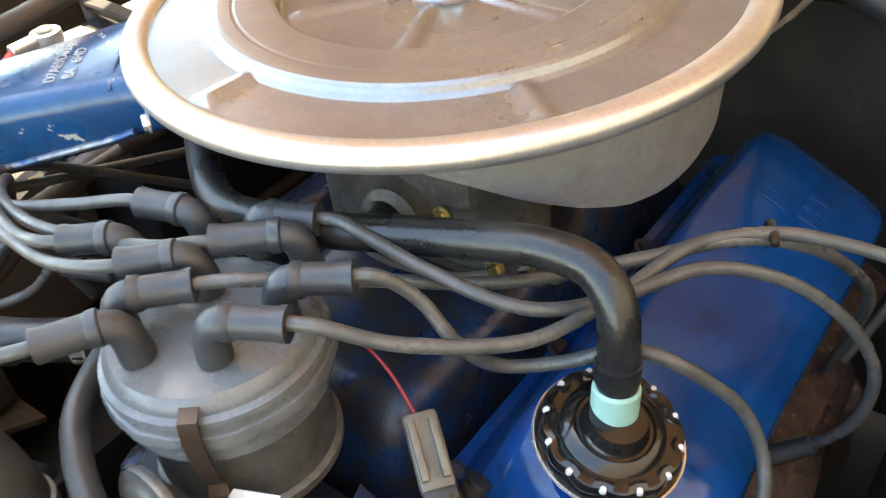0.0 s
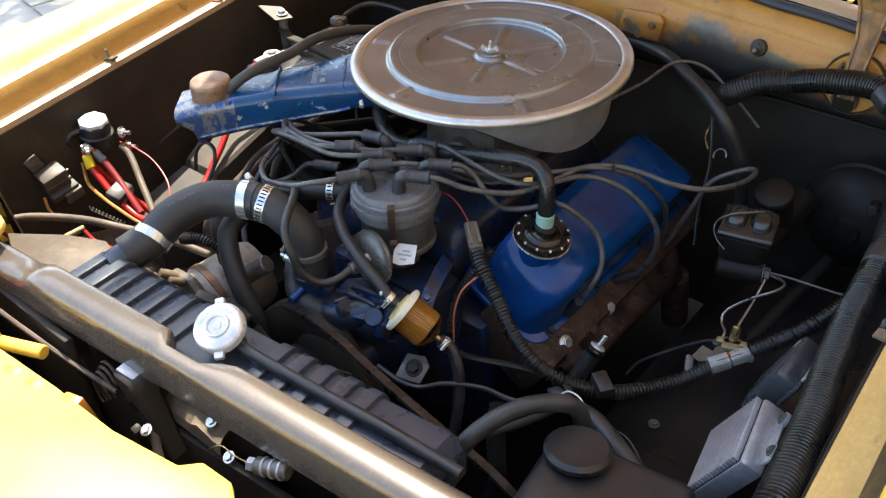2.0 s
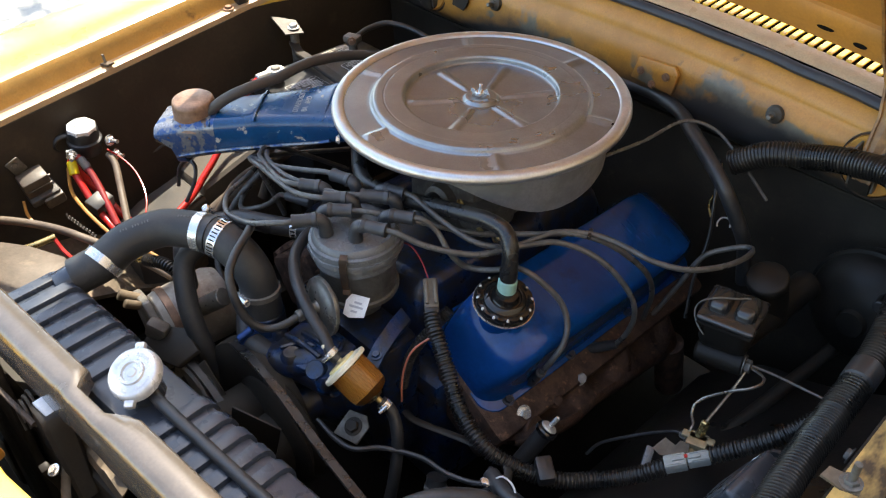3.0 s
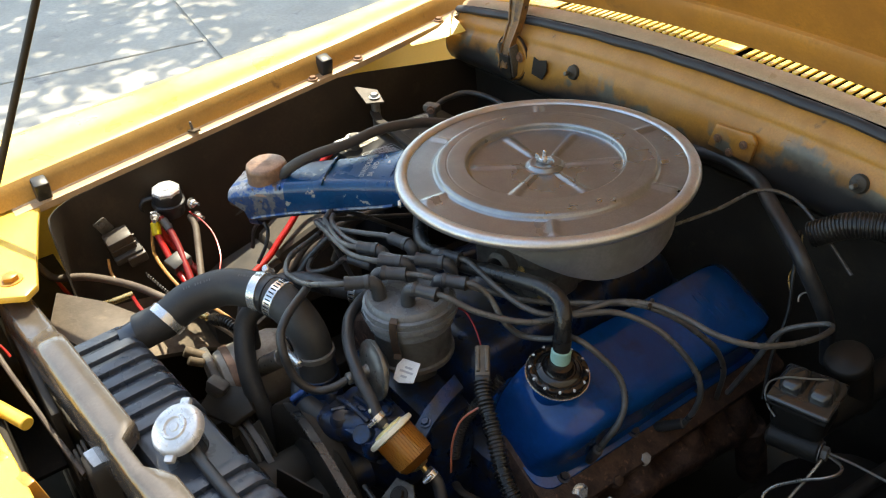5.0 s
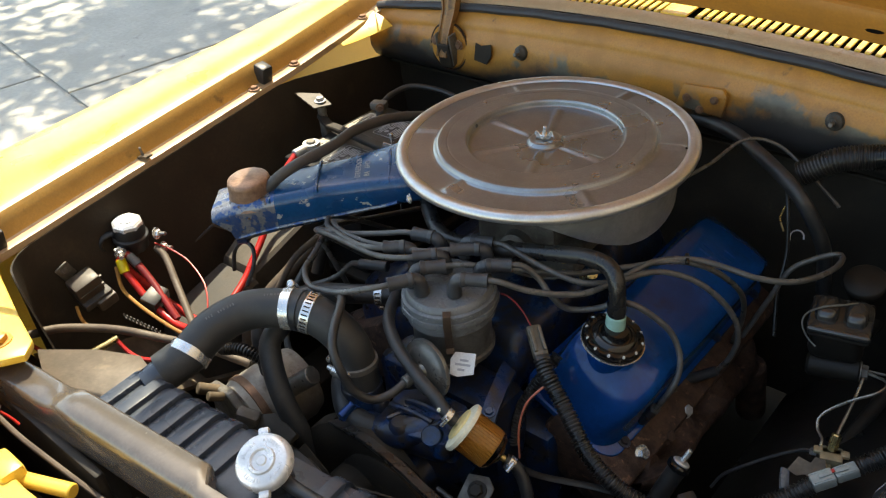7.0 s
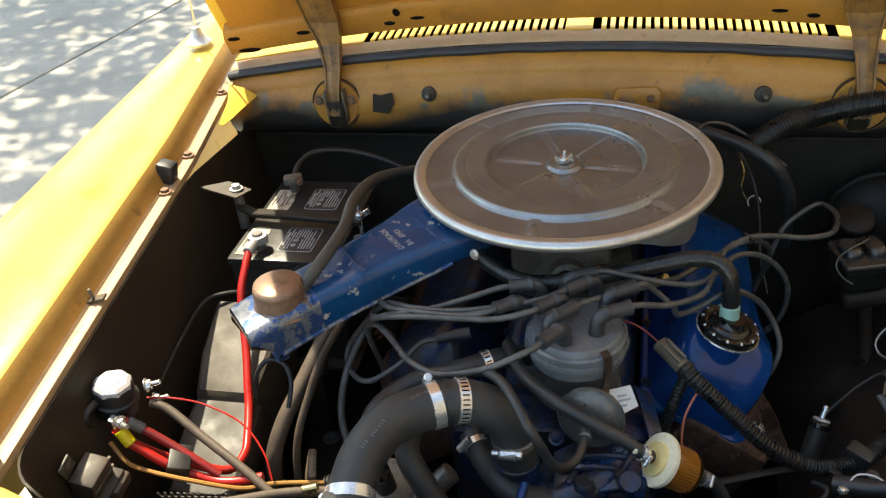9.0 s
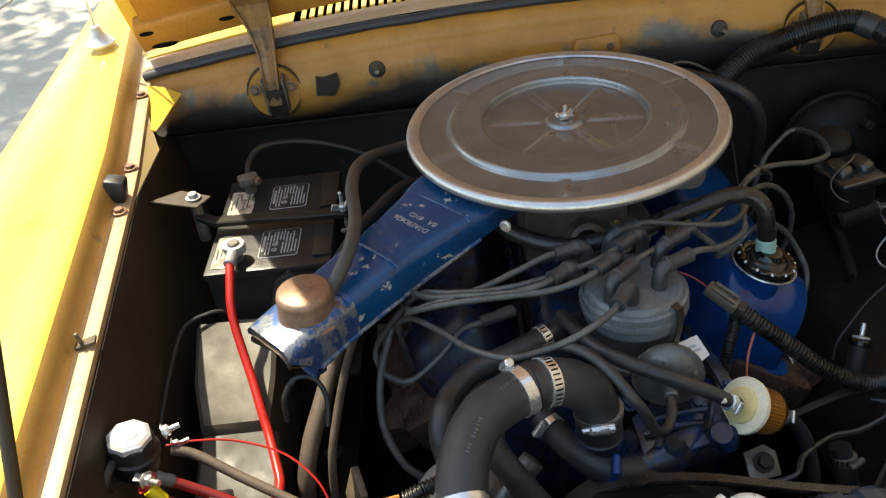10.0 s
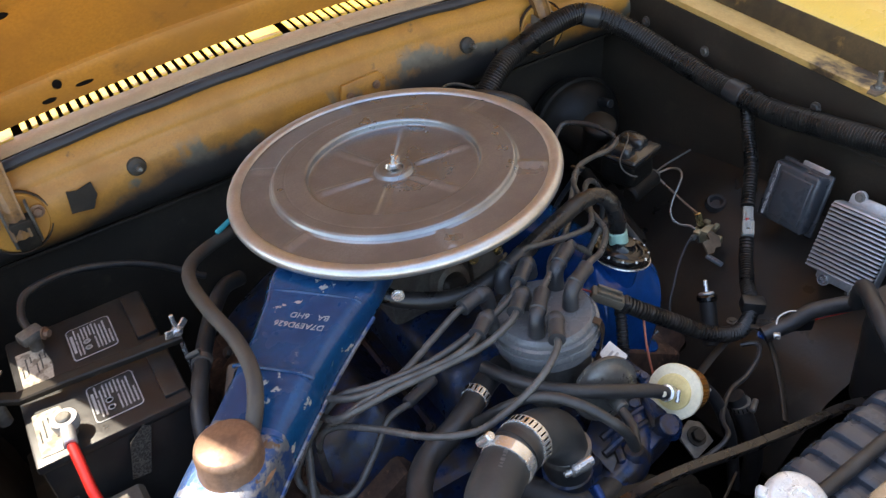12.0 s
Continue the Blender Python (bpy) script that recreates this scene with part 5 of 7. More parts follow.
Z = 0.889
plug_wire((0.067, -0.298, Z), (0.107, -0.277, Z), [(0.154, -0.246, 0.872), (0.198, -0.199, 0.858), (0.217, -0.137, 0.852), (0.235, -0.084, 0.855), (0.271, -0.047, 0.852), (0.31, -0.030, 0.845), (0.352, -0.018, 0.836), (0.388, 0.008, 0.828),
           (0.408, 0.058, 0.815), (0.415, 0.11, 0.803), (0.409, 0.154, 0.791), (0.396, 0.165, 0.786), (0.372, 0.152, 0.776), (0.345, 0.135, 0.755), (0.325, 0.12, 0.70), (0.30, 0.10, 0.63)], "long grey spark plug wire looping over the valve cover")
plug_wire((0.076, -0.257, Z), (0.112, -0.233, Z), [(0.137, -0.214, 0.87), (0.160, -0.212, 0.845), (0.170, -0.190, 0.815), (0.20, -0.168, 0.815), (0.224, -0.158, 0.828), (0.247, -0.153, 0.832), (0.271, -0.138, 0.811), (0.290, -0.126, 0.785), (0.306, -0.130, 0.757),
           (0.313, -0.146, 0.735), (0.306, -0.160, 0.708), (0.288, -0.160, 0.668)], "grey spark plug wire hanging in front of the valve cover", far=((0.292, -0.161, 0.678), (0.262, -0.150, 0.625)))
plug_wire((0.022, -0.221, Z), (0.060, -0.205, Z), [(0.128, -0.197, 0.875), (0.182, -0.185, 0.862), (0.213, -0.150, 0.853), (0.245, -0.096, 0.850), (0.280, -0.062, 0.832), (0.310, -0.040, 0.802), (0.331, -0.024, 0.764), (0.338, -0.017, 0.727), (0.331, -0.018, 0.688), (0.308, -0.008, 0.640)],
          far=((0.311, -0.009, 0.645), (0.268, -0.028, 0.615)))
plug_wire((0.008, -0.312, Z), (0.039, -0.281, Z - 0.001), [(0.066, -0.258, 0.886), (0.10, -0.215, 0.868), (0.16, -0.165, 0.855), (0.21, -0.11, 0.852), (0.252, -0.065, 0.852), (0.283, -0.034, 0.838), (0.304, 0.0, 0.805), (0.314, 0.04, 0.755), (0.306, 0.075, 0.69), (0.29, 0.09, 0.62)])
plug_wire((0.028, -0.321, Z), (0.004, -0.357, Z), [(-0.028, -0.381, 0.882), (-0.056, -0.386, 0.870), (-0.090, -0.388, 0.860), (-0.125, -0.385, 0.854), (-0.165, -0.358, 0.850), (-0.202, -0.305, 0.838), (-0.236, -0.262, 0.825), (-0.255, -0.25, 0.80), (-0.25, -0.22, 0.70)],
          "grey spark plug wire looping in front of the snorkel")
plug_wire((0.023, -0.266, Z + 0.003), (-0.008, -0.294, Z + 0.003), [(-0.060, -0.310, 0.884), (-0.118, -0.305, 0.878), (-0.166, -0.296, 0.87), (-0.209, -0.288, 0.86), (-0.24, -0.26, 0.83), (-0.25, -0.16, 0.72)])
plug_wire((-0.029, -0.273, Z), (-0.061, -0.296, Z), [(-0.11, -0.302, 0.88), (-0.165, -0.288, 0.872), (-0.21, -0.27, 0.862), (-0.24, -0.22, 0.84), (-0.25, -0.08, 0.73)])
plug_wire((-0.010, -0.236, Z), (-0.050, -0.247, Z), [(-0.10, -0.262, 0.88), (-0.15, -0.280, 0.872), (-0.20, -0.283, 0.862), (-0.245, -0.24, 0.83), (-0.26, 0.05, 0.72)])
plug_wire((0.061, -0.222, Z + 0.002), (0.024, -0.254, Z + 0.004), [(-0.005, -0.272, 0.890), (-0.06, -0.285, 0.884), (-0.12, -0.288, 0.876), (-0.18, -0.275, 0.868), (-0.225, -0.25, 0.85), (-0.275, -0.244, 0.79), (-0.291, -0.25, 0.76),
           (-0.278, -0.279, 0.75), (-0.246, -0.298, 0.752), (-0.203, -0.278, 0.772), (-0.175, -0.267, 0.80), (-0.145, -0.272, 0.815)], "grey coil wire coiling below the snorkel", far=((-0.15, -0.27, 0.813), (-0.105, -0.255, 0.815)))
loom_clip = single("wire_separator", box((0.268, -0.05, 0.853), (0.006, 0.022, 0.006), 0.002, (0, 0, 30)), LOOM, "small black wire separator on the plug wires", "wire separator")

# ---- oil cap and breather hose ----
OC, ON = Vector((0.2366, -0.1842, 0.7918)), Vector((0.26, -0.04, 0.96)).normalized()
OCM = axis_matrix(OC, ON) @ Matrix.Diagonal((0.95, 0.95, 1, 1))
oil = thing("oil_filler_cap", "black and chrome fluted oil filler cap on the valve cover", "oil cap")
part("neck", cyl(OC - ON * 0.045, OC - ON * 0.006, 0.030, 28), BLUE, oil, "blue filler neck")


def flute(r, z, a, j):
    return (r * (1 + 0.055 * abs(math.sin(6 * a)) - 0.04) if 1 <= j <= 4 else r), z


part("rim", lathe([(0.036, -0.005), (0.0448, -0.005), (0.0456, -0.0035), (0.0450, -0.002), (0.0438, -0.002)], OCM, 64), CHROME, oil, "thin chrome rim")
part("disc", lathe([(0.0445, -0.0025), (0.0435, -0.001), (0.030, 0.0), (0.0, 0.0)], OCM, 64), CAP_BLACK, oil)
part("grip", lathe([(0.0395, -0.0005), (0.0415, 0.0005), (0.0420, 0.0045), (0.0405, 0.0075), (0.0365, 0.0085), (0.0335, 0.0070), (0.0310, 0.0070), (0.0280, 0.0100), (0.0240, 0.0112), (0.0225, 0.0098), (0.0205, 0.0098), (0.0185, 0.0120), (0.0168, 0.0190), (0.0, 0.0200)],
                   OCM, 144, wobble=flute), CAP_BLACK, oil, "glossy black fluted grip")
# bright dots stand in for the highlights round the fluted grip
for k in range(12):
    a = 2 * math.pi * k / 12
    part("stud", lathe([(0, 0.0030), (0.0016, 0.0024), (0.0024, 0.0), (0, -0.001)], OCM @ Matrix.Translation((0.0392 * math.cos(a), 0.0392 * math.sin(a), 0.0058)), 10), CAP_METAL, oil)
part("mint_band", cyl((0.2365, -0.1805, 0.806), (0.2365, -0.178, 0.826), 0.0132, 24), MINT, oil, "pale mint plastic band")
pcv = thing("breather_hose", "thick black rubber breather hose from the oil cap", "hose")
part("hose", tube([(0.2365, -0.178, 0.822), (0.236, -0.176, 0.845), (0.231, -0.170, 0.872), (0.214, -0.163, 0.886), (0.185, -0.165, 0.890), (0.150, -0.172, 0.886), (0.100, -0.185, 0.880), (0.045, -0.200, 0.874), (-0.03, -0.205, 0.868), (-0.09, -0.17, 0.872), (-0.12, -0.14, 0.885)],
                  0.0114, 18, 0.006), CAP_HOSE, pcv)

part("cuff", tube([(0.2365, -0.178, 0.8315), (0.2363, -0.177, 0.843)], 0.0125, 18, 0.004), CAP_HOSE, pcv)

# ---- fuel filter ----
ff = thing("fuel_filter", "amber see-through fuel filter with cream end caps", "fuel filter")
F0, F1 = Vector((0.139, -0.395, 0.753)), Vector((0.203, -0.374, 0.702))
fd = (F1 - F0).normalized()
fa = axis_matrix(F0, fd)
part("top_cap", lathe([(0, 0.004), (0.012, 0.004), (0.0335, 0.008), (0.0345, 0.010), (0.034, 0.014), (0.024, 0.016), (0, 0.016)], fa, 40), CREAM, ff, "cream end cap")
part("potting", lathe([(0, 0.0022), (0.013, 0.0024), (0.0215, 0.0034), (0.0228, 0.0070), (0, 0.0072)], fa, 36), POTTING, ff, "yellowed potting inside the cap")
part("paper", lathe([(0.012, 0.016), (0.0215, 0.017), (0.0215, 0.055), (0.012, 0.056)], fa, 72, wobble=lambda r, z, a, j: (r * (1 + 0.025 * math.cos(36 * a)) if r > 0.02 else r, z)), PAPER, ff, "pleated amber paper")
body = part("bowl", lathe([(0.0275, 0.012), (0.0282, 0.016), (0.0282, 0.050), (0.0268, 0.058), (0.0225, 0.064), (0.014, 0.067), (0, 0.068)], fa, 40), GLASSY, ff, "amber clear bowl")
body.visible_shadow = False
part("bottom_cap", lathe([(0, 0.062), (0.016, 0.066), (0.011, 0.070), (0.0, 0.072)], fa, 28), BRASS, ff)
part("inlet", cyl(F0 + fd * 0.005, F0 - fd * 0.030, 0.0045, 12), CREAM, ff)
part("outlet", cyl(F0 + fd * 0.070, F0 + fd * 0.095, 0.0045, 12), BRASS, ff)
fh = thing("fuel_hose", "black rubber fuel hose to the filter", "hose")
part("upper_hose", tube([F0 - fd * 0.002, F0 - fd * 0.014, (0.106, -0.394, 0.776), (0.083, -0.392, 0.788), (0.056, -0.386, 0.800), (0.032, -0.378, 0.808), (0.007, -0.365, 0.815), (-0.015, -0.347, 0.819), (-0.035, -0.316, 0.82), (-0.05, -0.28, 0.82)], 0.0085, 14, 0.006), RUBBER, fh)
part("lower_hose", tube([F0 + fd * 0.078, F0 + fd * 0.10, (0.235, -0.38, 0.66), (0.245, -0.40, 0.60), (0.24, -0.42, 0.52)], 0.0085, 14, 0.006), RUBBER, fh)
hose_clamp(F0 - fd * 0.014, fd, 0.0088, 0.009, fh, None, (0.3, -1, 0.3), False)
hose_clamp(F0 + fd * 0.086, fd, 0.0088, 0.009, fh, None, (0.6, -0.6, 0.5), False)
vh2 = thing("vacuum_hose", "thin dark hose looping from the advance can over the radiator hose", "hose", "vacuum hoses")
part("hose", tube([(0.059, -0.392, 0.782), (0.054, -0.423, 0.776), (0.040, -0.445, 0.776), (0.026, -0.460, 0.796), (0.013, -0.464, 0.829), (-0.002, -0.457, 0.852), (-0.016, -0.438, 0.864), (-0.033, -0.412, 0.868), (-0.053, -0.390, 0.864), (-0.080, -0.372, 0.850), (-0.10, -0.34, 0.81)], 0.0060, 12, 0.006), RUBBER, vh2)

# ---- radiator ----
rad = thing("radiator", "black radiator top tank with pressed ribs", "radiator")


def tank():
    rows = []
    for i in range(97):
        x = -0.312 + 0.622 * i / 96
        e = min(1, (min(x + 0.312, 0.310 - x)) / 0.012)
        z = 0.8085 - 0.02 * (1 - e)
        rows.append([Vector((x, y, zz)) for y, zz in ((-0.038, 0.74), (-0.039, z - 0.016), (-0.033, z - 0.003), (-0.024, z), (0.040, z), (0.050, z - 0.004), (0.057, z - 0.018), (0.057, 0.74))])
    return loft(rows)


part("top_tank", at_rad(tank()), RAD_BLACK, rad, "ribbed black top tank", angle=28)
RIB = ((-0.034, 0.806), (-0.030, 0.8130), (-0.024, 0.8152), (0.040, 0.8152), (0.049, 0.8125), (0.0560, 0.8050), (0.0598, 0.7940), (0.0605, 0.7600), (0.050, 0.7600), (0.040, 0.800))


def rib(x, w):
    """A pressed rib across the tank, folding down its back edge."""
    mid = (0.02, 0.79)
    rows = []
    for dx, k in ((-w / 2, 0.92), (-w / 2 + 0.0012, 0.995), (-w / 2 + 0.0020, 1.0), (w / 2 - 0.0020, 1.0), (w / 2 - 0.0012, 0.995), (w / 2, 0.92)):
        rows.append([Vector((x + dx, mid[0] + (y - mid[0]) * k, mid[1] + (z - mid[1]) * k)) for y, z in RIB])
    return loft(rows)


for i in range(18):
    x = -0.30 + 0.0345 * (i + 0.25)
    if not -0.06 < x < 0.035 and x < 0.20:
        part("rib", at_rad(rib(x, 0.0200)), RAD_BLACK, rad, angle=30)
part("core", at_rad(box((0, 0, 0.55), (0.62, 0.045, 0.39), 0.002)), BLACK, rad)
RC = axis_matrix((0.072, -0.631, 0.846), (0.16, -0.40, 0.90))
part("filler_neck", cyl((0.070, -0.622, 0.800), RC @ Vector((0, 0, -0.004)), 0.023, 28), RAD_BLACK, rad)
rcap = part("cap", lathe([(0, 0.0080), (0.005, 0.0080), (0.0065, 0.0065), (0.011, 0.0065), (0.0125, 0.0092), (0.0150, 0.0092), (0.0165, 0.0068), (0.027, 0.0066), (0.0305, 0.005), (0.0325, 0.001), (0.0328, -0.006), (0.030, -0.008)],
                         RC, 56), CAP_METAL, rad, "bright pressed-steel radiator cap")
for a in (112, 292):
    b = box((0.0345, 0, -0.003), (0.012, 0.013, 0.009), 0.003)
    bmesh.ops.transform(b, matrix=RC @ pose(0, 0, 0, 0, 0, a), verts=b.verts)
    part("ear", b, CAP_METAL, rcap)
for a in range(-64, 65, 8):
    if abs(a) > 9:
        for h in (0, 180):
            b = box((0.0225, 0, 0.0069), (0.0045, 0.0020, 0.0008), 0.0002)
            bmesh.ops.transform(b, matrix=RC @ pose(0, 0, 0, 0, 0, a + h - 60), verts=b.verts)
            part("stamped_mark", b, CAP_METAL, rcap)
part("overflow_hose", tube([(0.085, -0.622, 0.822), (0.11, -0.624, 0.824), (0.17, -0.620, 0.823), (0.25, -0.614, 0.822), (0.33, -0.607, 0.82), (0.42, -0.598, 0.81)], 0.0075, 12, 0.01), RUBBER, rad, "black overflow hose along the tank")
part("outlet", cyl((-0.205, -0.612, 0.795), (-0.188, -0.560, 0.816), 0.0225, 22), RAD_BLACK, rad)
uh = thing("radiator_hose", "thick black upper radiator hose with bright clamps", "hose")
HP = [(-0.200, -0.590, 0.804), (-0.192, -0.567, 0.812), (-0.187, -0.552, 0.817), (-0.181, -0.512, 0.836), (-0.160, -0.468, 0.847), (-0.122, -0.436, 0.847), (-0.090, -0.421, 0.845), (-0.056, -0.411, 0.830), (-0.033, -0.405, 0.80), (-0.025, -0.405, 0.755), (-0.024, -0.405, 0.725)]
part("hose", tube(HP, 0.0270, 24, 0.006), HOSE, uh)
for u, side in ((0.0, 0.25), (0.35, 0.25), (0.62, 0.25), (1.6, 0.1), (1.8, 0.1), (2.0, 0.1)):
    for k in range(3):
        i = 3 + int(u)
        f = u - int(u) + 0.08 * k
        p, q = Vector(HP[i]), Vector(HP[i + 1])
        d = (q - p).normalized()
        n = (Vector((side, -side, 1)) - d * d.dot(Vector((side, -side, 1)))).normalized()
        m = Matrix.Translation(p.lerp(q, f) + n * 0.0272) @ Matrix((d, n.cross(d), n)).transposed().to_4x4()
        b = box((0, 0, 0), (0.0016, 0.0042 - 0.001 * (k % 2), 0.0005), 0)
        bmesh.ops.transform(b, matrix=m, verts=b.verts)
        part("print_bar", b, FAINT_PRINT, uh, smooth=False)
hose_clamp((-0.187, -0.552, 0.817), (-0.05, 0.36, 0.17), 0.0272, 0.014, uh, None, (-1, 0.2, -0.5), False)
hose_clamp((-0.114, -0.432, 0.8470), (0.85, 0.50, -0.02), 0.0272, 0.014, uh, None, (-0.3, 0.7, 0.6), False)
hose_clamp((-0.086, -0.4195, 0.8440), (0.85, 0.38, -0.22), 0.0272, 0.014, uh, None, (0.0, 0.4, -0.9))
hose_clamp((-0.026, -0.405, 0.778), (0.05, 0, -1), 0.0275, 0.009, uh, GREY_IRON, (-0.1, -1, 0.1), False)
part("screw_housing", cyl((-0.040, -0.4355, 0.779), (-0.012, -0.4350, 0.779), 0.0062, 14), CHROME, uh, "bright clamp screw housing")
part("screw_tip", cyl((-0.050, -0.4355, 0.779), (-0.040, -0.4355, 0.779), 0.0040, 10), CHROME, uh)
part("joint", tube([(-0.103, -0.427, 0.8465), (-0.096, -0.424, 0.846)], 0.0285, 24, 0.004), RUBBER, uh)
bh = thing("bypass_hose", "short black bypass hose with a blue clamp", "hose")
part("hose", tube([(-0.088, -0.368, 0.738), (-0.078, -0.385, 0.732), (-0.055, -0.415, 0.724), (-0.030, -0.434, 0.714), (-0.005, -0.438, 0.708), (0.02, -0.43, 0.70)], 0.0165, 18, 0.006), HOSE, bh)
hose_clamp((-0.016, -0.438, 0.710), (0.95, -0.1, -0.2), 0.0168, 0.011, bh, BLUE_BAND, (0, -0.4, 1))
hose_clamp((-0.080, -0.382, 0.733), (0.5, -0.75, -0.2), 0.0168, 0.010, bh, None, (-0.5, -0.4, 0.5), False)
hh = thing("heater_hose", "black heater hose behind the distributor with a slotted clamp", "hose")
part("hose", tube([(-0.02, -0.27, 0.795), (-0.05, -0.287, 0.804), (-0.074, -0.302, 0.806), (-0.116, -0.327, 0.806), (-0.163, -0.341, 0.797), (-0.190, -0.366, 0.792), (-0.206, -0.405, 0.788), (-0.205, -0.43, 0.76), (-0.19, -0.44, 0.70)], 0.0145, 16, 0.006), RUBBER, hh)
hose_clamp((-0.076, -0.303, 0.806), (0.8, 0.5, 0.02), 0.0148, 0.012, hh, None, (-0.2, 0.2, -0.9))

# ---- battery side ----
bat = thing("battery", "black car battery with printed labels and a hold-down bar", "battery")
part("case", box((-0.45, 0.048, 0.695), (0.185, 0.26, 0.20), 0.006), PLASTIC, bat)
part("lid", box((-0.45, 0.048, 0.7935), (0.190, 0.266, 0.014), 0.004), PLASTIC, bat)
for y in (0.112, -0.022):
    lab = part("label", prism(rounded(0.060, 0.072, 0.006, 3), 0, 0.0006, pose(-0.437, y, 0.8010)), PRINT_GREY, bat, "printed warning label")
    part("label_face", prism(rounded(0.0572, 0.0692, 0.005, 3), 0.0006, 0.0009, pose(-0.437, y, 0.8010)), INK, lab)
    for k in range(11):
        x0 = -0.4615 + 0.0049 * k
        for y1, w in (((-0.0, 0.040),), ((-0.012, 0.034), (0.020, 0.022)), ((-0.004, 0.050),), ((0.016, 0.026),), ((0.014, 0.030),), ((0.018, 0.022),), ((-0.014, 0.028), (0.018, 0.026)), ((0.0, 0.056),), ((-0.003, 0.050),), ((0.0, 0.054),), ((-0.012, 0.030),))[k]:
            part("print_bar", box((x0, y + y1, 0.8022), (0.0019 if k else 0.0034, w, 0.0006), 0), PRINT_GREY, lab, smooth=False)
    for dx, dy in ((-0.007, -0.018), (-0.007, -0.004)):
        part("symbol", lathe([(0.0034, 0), (0.0042, 0.0004), (0.0050, 0)], Matrix.Translation((-0.437 + dx, y + dy, 0.8022)), 16), PRINT_GREY, lab)
    w = part("white_label", prism([(-0.022, -0.040), (0.016, -0.042), (0.020, -0.006), (0.012, 0.038), (-0.022, 0.040)], 0, 0.0005, pose(-0.513, y - 0.010, 0.8010)), STICKER, bat, "torn dusty white sticker")
    for k in range(7):
        part("print_bar", box((-0.530 + 0.0062 * k, y - 0.004 + 0.012 * (k % 3 - 1), 0.8018), (0.0018, (0.022, 0.034, 0.014)[k % 3], 0.0005), 0), INK, w, smooth=False)
    part("raised_step", box((-0.370, y + 0.004, 0.8025), (0.028, 0.10, 0.006), 0.002), PLASTIC, bat)
part("positive_post", cyl((-0.497, -0.052, 0.798), (-0.497, -0.052, 0.832), 0.009, 16), GREY_IRON, bat)
part("negative_post", cyl((-0.505, 0.140, 0.798), (-0.505, 0.140, 0.826), 0.009, 16), GREY_IRON, bat)
hold = thing("battery_hold_down", "grey steel battery hold-down bar with bolt and wing nut", "hold-down")
part("bar", loft([[Vector((x, y0 + dy, z + dz)) for dy, dz in ((-0.010, 0.008), (-0.008, 0.0), (0.008, 0.0), (0.010, 0.008), (0.008, 0.010), (-0.008, 0.010))] for x, y0, z in ((-0.57, 0.04, 0.822), (-0.54, 0.032, 0.812), (-0.48, 0.025, 0.815), (-0.40, 0.015, 0.816), (-0.335, 0.005, 0.820))]), BLACK, hold)
part("bolt", hex_bolt((-0.568, 0.044, 0.858), (0, 0, 1), 0.008, 0.008), ALU, hold)
part("sleeve", cyl((-0.568, 0.044, 0.78), (-0.568, 0.044, 0.856), 0.009, 16), GREY_IRON, hold)
part("bracket", prism([(-0.055, -0.02), (0.02, -0.022), (0.03, 0.012), (-0.02, 0.018)], 0, 0.003, pose(-0.575, 0.044, 0.855, 0, 8, -10)), RELAY, hold, "triangular bracket to the fender")
part("rod", cyl((-0.337, 0.005, 0.70), (-0.337, 0.005, 0.862), 0.003, 10), CHROME, hold)
for a in (30, 210):
    part("wing", box((-0.337 + 0.011 * math.cos(radians(a)), 0.005 + 0.011 * math.sin(radians(a)), 0.838), (0.016, 0.004, 0.011), 0.0015, (0, -25, a)), CHROME, hold)
part("nut", cyl((-0.337, 0.005, 0.829), (-0.337, 0.005, 0.840), 0.007, 12), CHROME, hold)
pos = thing("battery_cable", "bright red positive battery cable", "battery cable")
part("terminal", lathe([(0.0095, 0), (0.016, 0), (0.017, 0.006), (0.016, 0.013), (0.0095, 0.013)], Matrix.Translation((-0.497, -0.052, 0.815)), 22), ALU, pos, "lead ring terminal")
part("barrel", cyl((-0.497, -0.066, 0.822), (-0.4985, -0.094, 0.821), 0.0085, 14), ALU, pos)
part("cable", tube([(-0.498, -0.088, 0.821), (-0.497, -0.115, 0.806), (-0.496, -0.145, 0.784), (-0.491, -0.168, 0.758), (-0.480, -0.198, 0.731), (-0.469, -0.228, 0.710), (-0.459, -0.259, 0.692), (-0.449, -0.287, 0.676), (-0.436, -0.330, 0.662), (-0.428, -0.365, 0.656), (-0.436, -0.398, 0.658), (-0.47, -0.412, 0.675), (-0.515, -0.425, 0.705), (-0.540, -0.442, 0.745), (-0.548, -0.450, 0.775)],
                   0.0064, 14, 0.006), RED, pos)
neg = thing("negative_cable", "black negative battery clamp and cable", "battery cable")
part("clamp", box((-0.505, 0.140, 0.825), (0.034, 0.024, 0.016), 0.005, (0, 0, 20)), GREY_IRON, neg)
part("cable", tube([(-0.505, 0.15, 0.826), (-0.508, 0.185, 0.832), (-0.49, 0.23, 0.835), (-0.42, 0.26, 0.82), (-0.33, 0.27, 0.78), (-0.25, 0.26, 0.72)], 0.0055, 12, 0.008), RUBBER, neg)
part("bolt", hex_bolt((-0.488, 0.125, 0.830), (0.8, -0.6, 0), 0.006, 0.008), COPPERY, neg)
tray = thing("battery_tray", "black steel battery tray on the inner fender", "tray")
part("pan", box((-0.47, 0.045, 0.59), (0.25, 0.29, 0.01), 0.003), BLACK, tray)
part("leg", box((-0.50, 0.045, 0.46), (0.16, 0.26, 0.26), 0.01), BLACK, tray)
